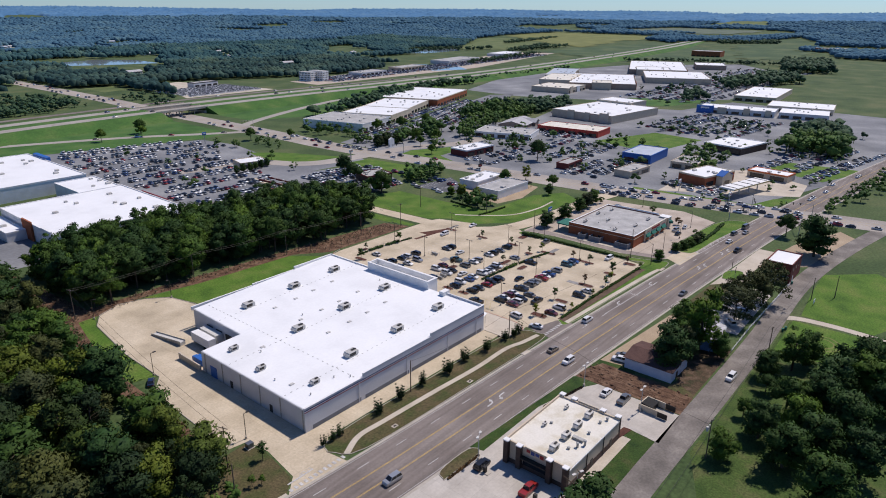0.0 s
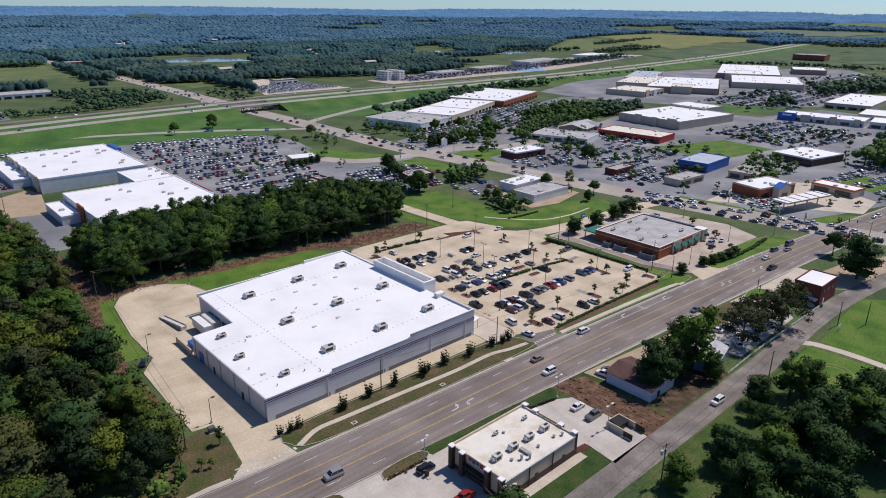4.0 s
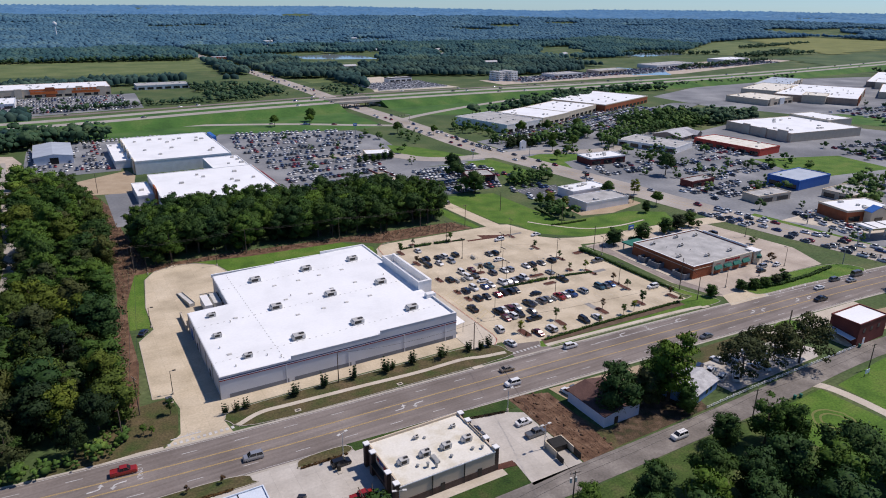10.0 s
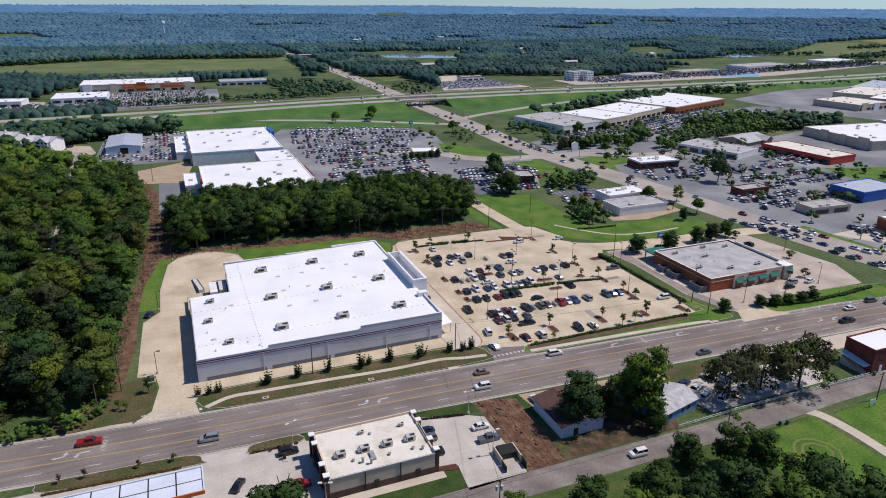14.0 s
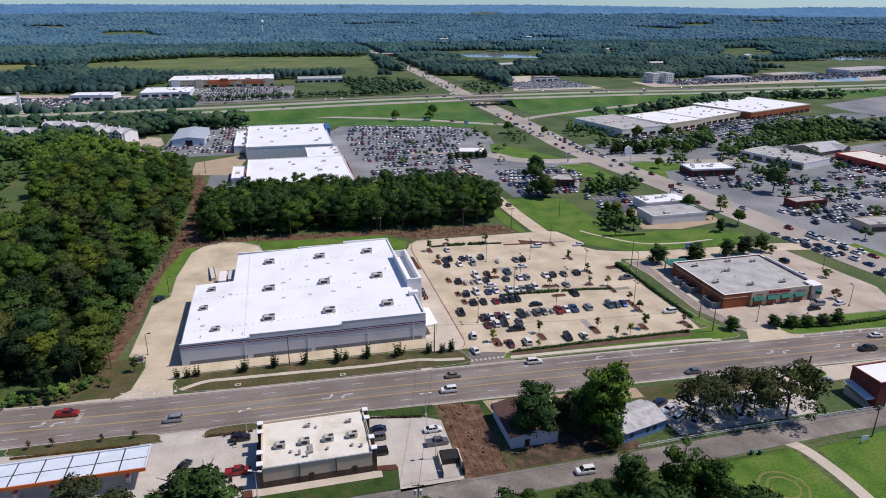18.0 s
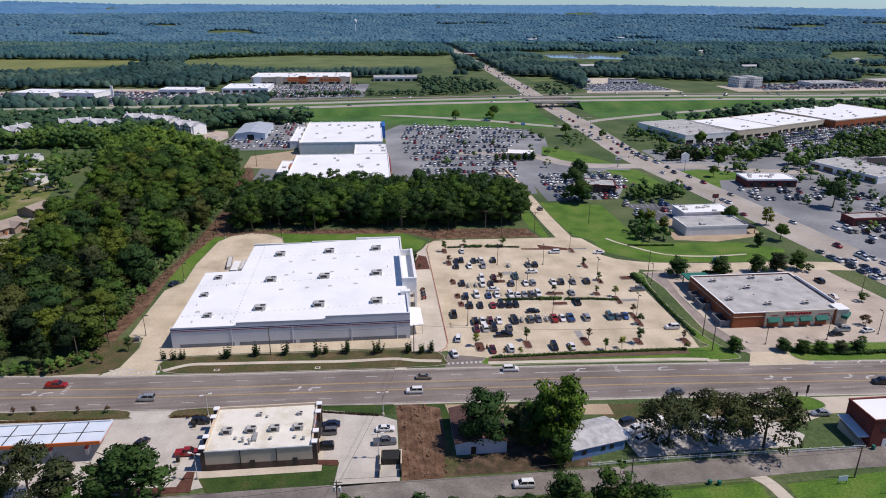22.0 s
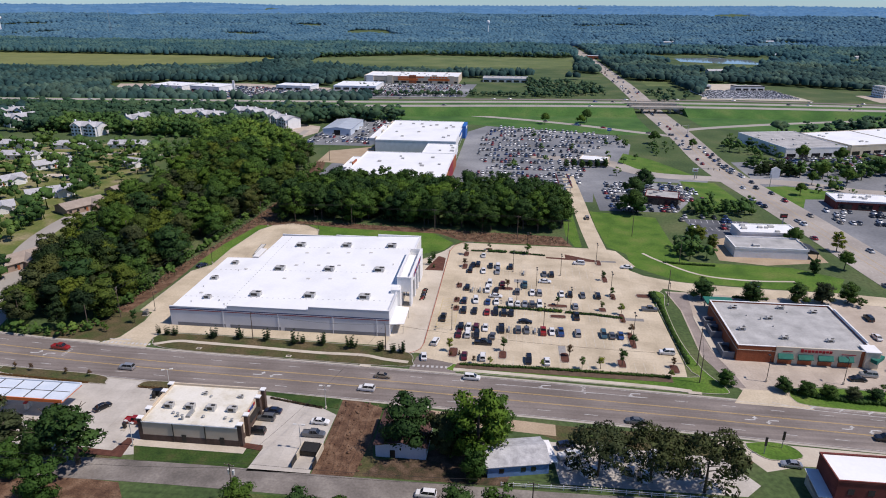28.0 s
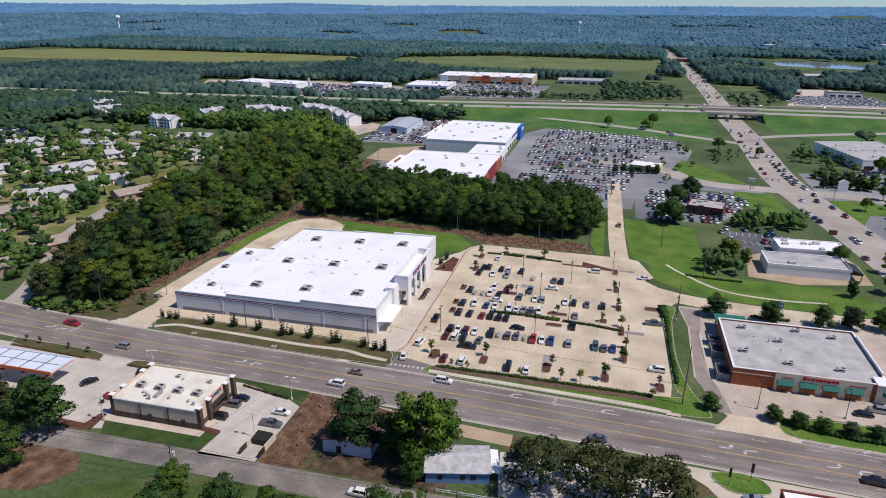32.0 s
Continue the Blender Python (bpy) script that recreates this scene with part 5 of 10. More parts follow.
def build_store():
    st = thing("store", (0, 0, 0), 0, "large low store with white roof and pale grey walls", "store")
    outline = [(-62.3, -10.6), (9.8, -10.6), (9.8, 62), (-49, 61), (-49.6, 34.8), (-62.3, 34.8)]
    part("wall", prism(outline, 0, lambda x, y: roof_z(x, y) - 0.12), GREY_WALL, st)
    inner = [(-62.1, -10.4), (9.6, -10.4), (9.6, 61.8), (-48.8, 60.8), (-49.4, 34.6), (-62.1, 34.6)]
    part("roof", prism(inner, lambda x, y: roof_z(x, y) - 0.11, roof_z), WHITE_ROOF, st, "bright white membrane with faint seams")
    for x0, x1, z in ((-62.45, -43, 6.8), (-43, -16, 7.85), (-16, 10.0, 8.9)):
        part("parapet", boxes((x0, -10.75, 5.9, x1, -10.38, z), bevel=0.03), GREY_WALL, st)
        part("coping", boxes((x0, -10.82, z, x1, -10.3, z + 0.12)), WHITE_PAINT, st)
    for x0, x1, z in ((-49.2, -26, 7.2), (-26, -8, 7.7), (-8, 10, 8.7)):
        part("parapet", boxes((x0, 61.6, 5.9, x1, 62.15, z)), WHITE_PAINT, st)
    part("parapet", boxes((9.55, -10.4, 6.5, 10.05, 4.2, 8.9)), GREY_WALL, st)
    part("parapet", boxes((9.55, 40.6, 6.5, 10.05, 62, 8.7)), WHITE_PAINT, st)
    part("blue_stripe", boxes((-62.5, -10.80, 6.02, 10.02, -10.755, 6.30)), BLUE_STRIPE, st)
    part("white_stripe", boxes((-62.5, -10.79, 5.80, 10.02, -10.755, 6.02)), WHITE_PAINT, st)
    part("red_stripe", boxes((-62.5, -10.80, 5.52, 10.02, -10.755, 5.78)), RED_STRIPE, st)
    part("lower_wall", boxes((-62.48, -10.7, 0, 10.0, -10.58, 5.9)), GREY_WALL, st)
    for x0, x1 in ((-60.2, -44.0), (-42.4, -25.5), (-24.2, 8.8)):
        part("wall_base", boxes((x0, -10.78, 0.1, x1, -10.69, 1.25)), DARK_BASE, st, "dark grey painted wall base")
    for x in (-44.6, -26.2, -8.2, 6):
        part("wall_pier", boxes((x - 0.14, -10.83, 0, x + 0.14, -10.69, 5.9)), GREY_WALL, st)
    # west side: downspouts, doors, louvres
    for y in (-9.8, -1, 7.5, 16, 24.5, 33):
        part("downspout", boxes((-62.5, y - 0.12, 0.1, -62.28, y + 0.12, 6.1)), GREY_METAL, st)
    for y in (2.5, 20):
        part("service_door", boxes((-62.42, y, 0.1, -62.26, y + 1.1, 2.2)), DARK_METAL, st)
    part("dock_door", boxes((-62.44, 27.5, 0.1, -62.26, 30.5, 3.4)), BRIGHT_BLUE, st, "blue roller dock door")
    for y in (39.5, 44.5, 49.5):
        part("dock_door", boxes((-49.75, y, 1.0, -49.5, y + 3, 4.2)), DARK_METAL, st)
    # roof seams with their fixings
    for y in (0.0, 24.0, 49.0):
        bm = bmesh.new()
        x = -61.5 if y < 30 else -48.5
        while x < 9:
            box(bm, x, y - 1.86, roof_z(x, 0) - 0.02, x + 0.55, y - 1.68, roof_z(x, 0) + 0.05)
            x += 1.9
        part("roof_seam", bm, GREY_METAL, st)["kind"] = "stuff"
    bm = bmesh.new()
    for k in range(34):
        y = -9 + k * 2.05
        box(bm, -44.6, y, roof_z(-44.6, 0) - 0.02, -44.4, y + 0.6, roof_z(-44.6, 0) + 0.05)
    part("roof_seam", bm, GREY_METAL, st)["kind"] = "stuff"
    for x, y in ((-32.2, 41), (-23.7, 41.2), (-15.8, 41.8), (-6.9, 42.4), (-32.3, 27.9), (-23.8, 28.2), (-16.1, 28.5), (-7.2, 29.2), (-32.5, 15), (-23.9, 15.2), (-16, 15.6), (-7.3, 16.3), (-50, 23), (-57, 1)):
        bm = bmesh.new()
        z = roof_z(x, y)
        box(bm, x - 0.7, y - 0.45, z - 0.02, x + 0.7, y + 0.45, z + 0.2, 0.05)
        box(bm, x - 0.55, y - 0.3, z + 0.2, x + 0.55, y + 0.3, z + 0.27)
        part("roof_hatch", bm, SKYLIGHT, st)
    for x, y in ((-57, -6.5), (-48, -5), (-45, -8), (-58.5, 6), (-52, 21), (-30, 30), (4, 30)):
        bm = bmesh.new()
        z = roof_z(x, y)
        tube(bm, (x, y, z - 0.02), (x, y, z + 0.5), 0.14, sides=8)
        tube(bm, (x, y, z + 0.5), (x, y, z + 0.62), 0.22, 0.08, sides=8)
        part("vent_pipe", bm, GREY_METAL, st)
    # the entrance front
    part("front_panel", boxes((9.7, -10.6, 0, 10.06, 62, 7.9)), WHITE_PAINT, st)
    part("front_pier", boxes((7.8, 4.2, 0, 11.0, 6.2, 9.6), bevel=0.04), WHITE_PAINT, st)
    for y0, y1 in ((11.8, 15.6), (20.2, 22.4), (27.0, 29.2), (33.8, 40.6)):
        part("portico_pier", boxes((12.9, y0, 0, 13.6, y1, 8.2), bevel=0.04), WHITE_PAINT, st)
    part("portico_front", boxes((12.9, 11.8, 8.2, 13.6, 40.6, 11.0), bevel=0.04), WHITE_PAINT, st)
    for a, b in ((15.6, 20.2), (22.4, 27.0), (29.2, 33.8)):
        # arched heads of the openings
        bm = bmesh.new()
        n, r, cy, zc = 10, (b - a) / 2, (a + b) / 2, 6.0
        for i in range(n):
            t0, t1 = math.pi * i / n, math.pi * (i + 1) / n
            p = [(cy + r * math.cos(t0), zc + r * 0.95 * math.sin(t0)), (cy + r * math.cos(t1), zc + r * 0.95 * math.sin(t1))]
            q = [(p[1][0], 8.25), (p[0][0], 8.25)]
            ring = [*p, *q]
            va = [bm.verts.new((13.0, y, z)) for y, z in ring]
            vb = [bm.verts.new((13.5, y, z)) for y, z in ring]
            bm.faces.new(va)
            bm.faces.new(vb[::-1])
            for j in range(4):
                bm.faces.new((va[j], va[(j + 1) % 4], vb[(j + 1) % 4], vb[j]))
        bmesh.ops.recalc_face_normals(bm, faces=bm.faces)
        part("arch", bm, WHITE_PAINT, st)
    part("portico_side", boxes((9.0, 11.8, 5.6, 12.9, 12.4, 11.0)), WHITE_PAINT, st)
    part("portico_side", boxes((9.0, 11.8, 0, 10.2, 12.4, 5.6)), WHITE_PAINT, st)
    part("portico_side", boxes((9.0, 40.0, 0, 12.9, 40.6, 11.0)), WHITE_PAINT, st)
    part("portico_back", boxes((8.6, 11.8, 7.0, 9.0, 40.6, 11.0)), WHITE_PAINT, st)
    part("portico_roof", boxes((9.0, 12.4, 8.3, 12.9, 40.0, 8.5)), WHITE_ROOF, st)
    part("portico_coping", boxes((8.5, 11.7, 11.0, 13.7, 12.5, 11.14), (12.8, 12.5, 11.0, 13.7, 40.7, 11.14), (8.5, 12.5, 11.0, 9.1, 40.7, 11.14)), WHITE_PAINT, st)
    for y0, y1 in ((15.8, 20), (22.6, 26.8), (29.4, 33.6)):
        part("entrance_glazing", boxes((10.07, y0, 0.16, 10.12, y1, 3.4)), GLASS, st)
    # sign letters too small to read
    for k in range(11):
        y = 17.4 + k * 1.55 + (0.7 if k > 5 else 0)
        part("sign_bar", boxes((13.6, y, 9.05 + 0.2 * (k % 2), 13.72, y + 1.05, 10.35)), SIGN_BLUE if k % 3 == 1 else SIGN_RED, st)
    part("sign_line", boxes((13.6, 18, 8.65, 13.68, 34.8, 8.85)), SIGN_BLUE, st)
    bm = prism([(10.06, -10.2), (14.4, -8.8), (14.2, 3.2), (10.06, 3.6)], lambda x, y: 3.95 - 0.06 * (x - 10), lambda x, y: 4.15 - 0.06 * (x - 10))
    part("canopy", bm, WHITE_PAINT, st, "flat white metal canopy")
    for y in (-8.4, 2.8):
        bm = bmesh.new()
        tube(bm, (14, y, 0.16), (14, y, 3.75), 0.08, sides=8)
        part("canopy_post", bm, GREY_METAL, st)


SKYLIGHT = mat("pale_grey_curb_cap", [(0.5, 0.49, 0.46), (0.6, 0.59, 0.56)], 0.8, 0.6, fine=0.2, fine_amount=0.08)
build_store()
for x, y in ((0.2, 49.2), (-18, 49), (-36.8, 48.5), (0.2, 23.8), (-18.3, 23.5), (-36.9, 23.2), (0, 0), (-18.6, 0), (-37.2, 0)):
    rooftop_unit(None, x, y, roof_z(x, y), 3.4, 2.3, 1.45)
for x, y in ((-52.8, -3.2), (-57.5, 13.2), (-56, 28)):
    rooftop_unit(None, x, y, roof_z(x, y), 2.3, 1.5, 1.2)


def build_dock():
    for x, y, ln, label in ((-54.2, 47.5, 9.5, "white box trailer backed up to the dock"), (-51.0, 48.2, 8.8, "grey box trailer backed up to the dock")):
        t = thing("trailer", (x, y, 0.05), 0, label, "trailer", "trailers at the dock")
        part("box", boxes((-1.25, -ln / 2, 1.1, 1.25, ln / 2, 3.9), bevel=0.04), WHITE_PAINT if "white" in label else SKYLIGHT, t)
        part("chassis", boxes((-0.6, -ln / 2 + 0.3, 0.75, 0.6, ln / 2 - 0.3, 1.1)), DARK_METAL, t)
        for yy in (-ln / 2 + 1.2, -ln / 2 + 2.4):
            for s in (-1, 1):
                bm = bmesh.new()
                tube(bm, (s * 1.2 - 0.15, yy, 0.5), (s * 1.2 + 0.15, yy, 0.5), 0.5, sides=12)
                part("wheel", bm, RUBBER, t)
    w = thing("dock_wall", (-62.9, 40.5, 0), 0, "grey concrete screen wall of the dock", "wall")
    part("panel", boxes((-0.2, -5.5, 0, 0.2, 5.2, 1.9), bevel=0.03), PALE_CONCRETE, w)
    part("end_pier", boxes((-0.3, 5.2, 0, 0.3, 5.8, 2.1)), PALE_CONCRETE, w)
    c = thing("compactor", (-60.3, 39, 0.05), 0, "bright blue waste compactor by the dock", "compactor")
    part("bin", boxes((-1.1, -2.2, 0.15, 1.1, 2.2, 1.9), bevel=0.06), BRIGHT_BLUE, c)
    part("ram_housing", boxes((-0.8, 2.2, 0.15, 0.8, 3.6, 1.4), bevel=0.05), BRIGHT_BLUE, c)
    r = thing("loading_ramp", (-59, 60, 0), 8, "steel yard ramp with low side rails", "ramp")
    part("deck", prism([(-0.9, -7), (0.9, -7), (0.9, 7), (-0.9, 7)], lambda x, y: 0.1, lambda x, y: 0.25 + 1.0 * (7 - y) / 14), SKYLIGHT, r)
    for s in (-0.95, 0.87):
        part("side_rail", prism([(s, -7), (s + 0.08, -7), (s + 0.08, 7), (s, 7)], lambda x, y: 0.1, lambda x, y: 0.6 + 1.0 * (7 - y) / 14), GREY_METAL, r)


build_dock()


# ---- restaurant ----
def build_restaurant():
    r = thing("restaurant", (0, 0, 0), 0, "small restaurant with tan walls, brick piers and cream roof", "restaurant")
    x0, x1, y0, y1 = -39.3, -15.4, -69.8, -53.4
    part("wall", boxes((x0, y0, 0.1, x1, y1, 5.3)), TAN_WALL, r)
    part("roof", boxes((x0 + 0.25, y0 + 0.05, 5.3, x1 - 0.25, y1 - 0.25, 5.42)), CREAM_ROOF, r, "cream membrane with rusty stains")
    part("parapet", boxes((x0 - 0.05, y0, 5.2, x0 + 0.3, y1, 5.8)), TAN_WALL, r)
    part("parapet", boxes((x1 - 0.3, y0, 5.2, x1 + 0.05, y1, 5.8)), TAN_WALL, r)
    part("parapet", boxes((x0, y1 - 0.3, 5.2, x1, y1 + 0.05, 6.0)), TAN_WALL, r)
    part("eave_trim", boxes((x0, y0 - 0.12, 5.1, x1, y0 + 0.02, 5.36)), WHITE_PAINT, r)
    for a, b in (((x0 - 0.12, y0 - 0.1, 0.1), (x1 + 0.12, y0 - 0.005, 1.7)), ((x1, y0, 0.1), (x1 + 0.12, y1, 1.5)), ((x0 - 0.12, y0, 0.1), (x0, y1, 1.2))):
        part("brick_base", boxes((*a, *b)), DARK_BRICK, r, "dark brown brick base course")
    for xx, s in ((x0, -1), (x1, 1)):
        for y in (y0 + 0.6, y0 + 4.6, y1 - 4.0, y1 - 0.6):
            part("pier", boxes((xx + s * 0.45 - 0.55, y - 0.6, 0.1, xx + s * 0.45 + 0.55, y + 0.6, 5.9), bevel=0.03), DARK_BRICK, r, "brown brick pier")
            part("pier_cap", boxes((xx + s * 0.45 - 0.68, y - 0.72, 5.9, xx + s * 0.45 + 0.68, y + 0.72, 6.2), bevel=0.05), WHITE_PAINT, r, "white cap block")
        part("sign_panel", boxes((min(xx, xx + s * 0.14), y0 + 5.6, 4.2, max(xx, xx + s * 0.14), y1 - 5.2, 6.15)), TAN_WALL, r)
        for k, c in enumerate((SIGN_RED, SIGN_BLUE, SIGN_BLUE, SIGN_RED)):
            y = y0 + 6.3 + k * 1.15
            part("sign_bar", boxes((min(xx + s * 0.14, xx + s * 0.24), y, 4.8 + 0.2 * (k % 2), max(xx + s * 0.14, xx + s * 0.24), y + 0.9, 5.7)), c, r)
        part("shopfront_glass", boxes((min(xx + s * 0.02, xx + s * 0.1), y0 + 5.4, 0.3, max(xx + s * 0.02, xx + s * 0.1), y1 - 4.8, 3.2)), GLASS, r)
        part("awning", boxes((min(xx, xx + s * 1.3), y0 + 5.3, 3.25, max(xx, xx + s * 1.3), y1 - 4.7, 3.5)), DARK_METAL, r)
    for x in (-31.5, -23.5):
        part("downspout", boxes((x - 0.08, y0 - 0.2, 0.1, x + 0.08, y0 - 0.02, 5.2)), DARK_METAL, r)
    for x in (-29.5, -20):
        part("service_door", boxes((x, y0 - 0.13, 0.1, x + 1.1, y0 - 0.02, 2.3)), DARK_METAL, r)
    for x, y, h in ((-31.2, -67.2, 1.1), (-29.6, -68.2, 1.3), (-25, -66.8, 0.5), (-19.5, -66.8, 0.5), (-17.5, -67.6, 0.7), (-33, -66, 0.4), (-27, -58, 0.3)):
        bm = bmesh.new()
        tube(bm, (x, y, 5.4), (x, y, 5.42 + h), 0.28, sides=10)
        tube(bm, (x, y, 5.42 + h), (x, y, 5.55 + h), 0.42, 0.3, sides=10)
        part("exhaust_fan", bm, GREY_METAL, r)
    part("roof_duct", boxes((-29.2, -67.4, 5.42, -28.2, -64.6, 6.0)), GREY_METAL, r)


build_restaurant()
for x, y in ((-35.2, -63.6), (-29.8, -63.5), (-24.4, -63.5), (-19, -63.5)):
    rooftop_unit(None, x, y, 5.42, 2.1, 1.5, 1.35)
for x, y in ((-28.8, -57.2), (-19.2, -57.6)):
    rooftop_unit(None, x, y, 5.42, 1.1, 0.8, 0.8)


def build_enclosure():
    e = thing("dumpster_enclosure", (2.2, -71.4, 0.05), -3, "tan walled dumpster enclosure with open black gates", "enclosure")
    part("wall", boxes((-2.5, 2.9, 0, 2.5, 3.15, 1.7)), CREAM, e)
    part("wall", boxes((-2.5, -1.9, 0, -2.25, 2.9, 1.7)), CREAM, e)
    part("wall", boxes((2.25, -1.9, 0, 2.5, 2.9, 1.7)), CREAM, e)
    for x in (-2.55, 2.4):
        part("gate", boxes((x, -4.6, 0.1, x + 0.12, -2.0, 1.6)), DARK_METAL, e)
    d = thing("dumpster", (2.2, -70.4, 0.05), -3, "black steel dumpster with a sloping lid", "dumpster")
    part("bin", boxes((-1.9, -1.2, 0.15, 1.9, 1.6, 1.5), bevel=0.05), DARK_METAL, d)
    part("lid", prism([(-1.95, -1.3), (1.95, -1.3), (1.95, 1.7), (-1.95, 1.7)], lambda x, y: 1.5, lambda x, y: 1.6 + 0.14 * (y + 1.3)), RUBBER, d)
    for s_ in (-1.95, 1.85):
        part("fork_pocket", boxes((s_, -1.0, 0.8, s_ + 0.1, 1.2, 1.05)), DARK_METAL, d)


build_enclosure()


# ---- fuel canopy ----
def build_fuel():
    f = thing("fuel_canopy", (0, 0, 0), 0, "fuel canopy with pale panels and orange fascia", "canopy")
    x0, x1, y0, y1 = -101, -63.6, -64, -55.6
    n = 7
    for k in range(n):
        a, b = x0 + (x1 - x0) * k / n, x0 + (x1 - x0) * (k + 1) / n
        part("roof_panel", boxes((a + 0.12, y0 + 0.25, 5.15, b - 0.12, (y0 + y1) / 2 - 0.1, 5.25)), BLUE_WHITE, f)
        part("roof_panel", boxes((a + 0.12, (y0 + y1) / 2 + 0.1, 5.15, b - 0.12, y1 - 0.25, 5.25)), BLUE_WHITE, f)
        part("beam", boxes((a - 0.12, y0 + 0.25, 5.0, a + 0.12, y1 - 0.25, 5.32)), DARK_METAL, f)
    part("deck", boxes((x0 + 0.2, y0 + 0.2, 4.75, x1 - 0.2, y1 - 0.2, 5.0)), WHITE_PAINT, f)
    part("centre_beam", boxes((x0, (y0 + y1) / 2 - 0.1, 5.0, x1, (y0 + y1) / 2 + 0.1, 5.3)), DARK_METAL, f)
    part("fascia", boxes((x0, y0 - 0.05, 4.7, x1, y0 + 0.2, 5.55)), ORANGE, f)
    part("fascia", boxes((x0, y1 - 0.2, 4.7, x1, y1 + 0.05, 5.55)), BLUE_WHITE, f)
    part("fascia", boxes((x1 - 0.2, y0 + 0.2, 4.98, x1 + 0.05, y1 - 0.2, 5.55)), BLUE_WHITE, f)
    part("fascia", boxes((x1 - 0.18, y0 + 0.2, 4.7, x1 + 0.03, y1 - 0.2, 4.98)), ORANGE, f)
    for x in (-97, -90, -83, -76, -68):
        part("column", boxes((x - 0.2, -60.1, 0.05, x + 0.2, -59.6, 4.75)), SKYLIGHT, f)
    for i, x in enumerate((-90, -83, -76, -68)):
        p = thing("fuel_pump", (x, -61.2, 0.05), 0, "grey and red fuel pump on a kerbed plinth", "fuel pump", "fuel pumps")
        part("plinth", boxes((-0.6, -1.6, 0, 0.6, 1.6, 0.15), bevel=0.04), STONE_KERB, p)
        part("cabinet", boxes((-0.35, -0.5, 0.15, 0.35, 0.5, 1.9), bevel=0.04), SKYLIGHT, p)
        part("head", boxes((-0.4, -0.55, 1.9, 0.4, 0.55, 2.3), bevel=0.04), SIGN_RED, p)
    for x, y in ((-46, -52.6), (-46.4, -66)):
        p = thing("fuel_pump", (x, y, 0.05), 0, "grey vacuum post on a kerbed plinth", "fuel pump")
        part("plinth", boxes((-0.6, -1.2, 0, 0.6, 1.2, 0.15), bevel=0.04), STONE_KERB, p)
        part("cabinet", boxes((-0.35, -0.4, 0.15, 0.35, 0.4, 1.6), bevel=0.04), DARK_METAL, p)


build_fuel()


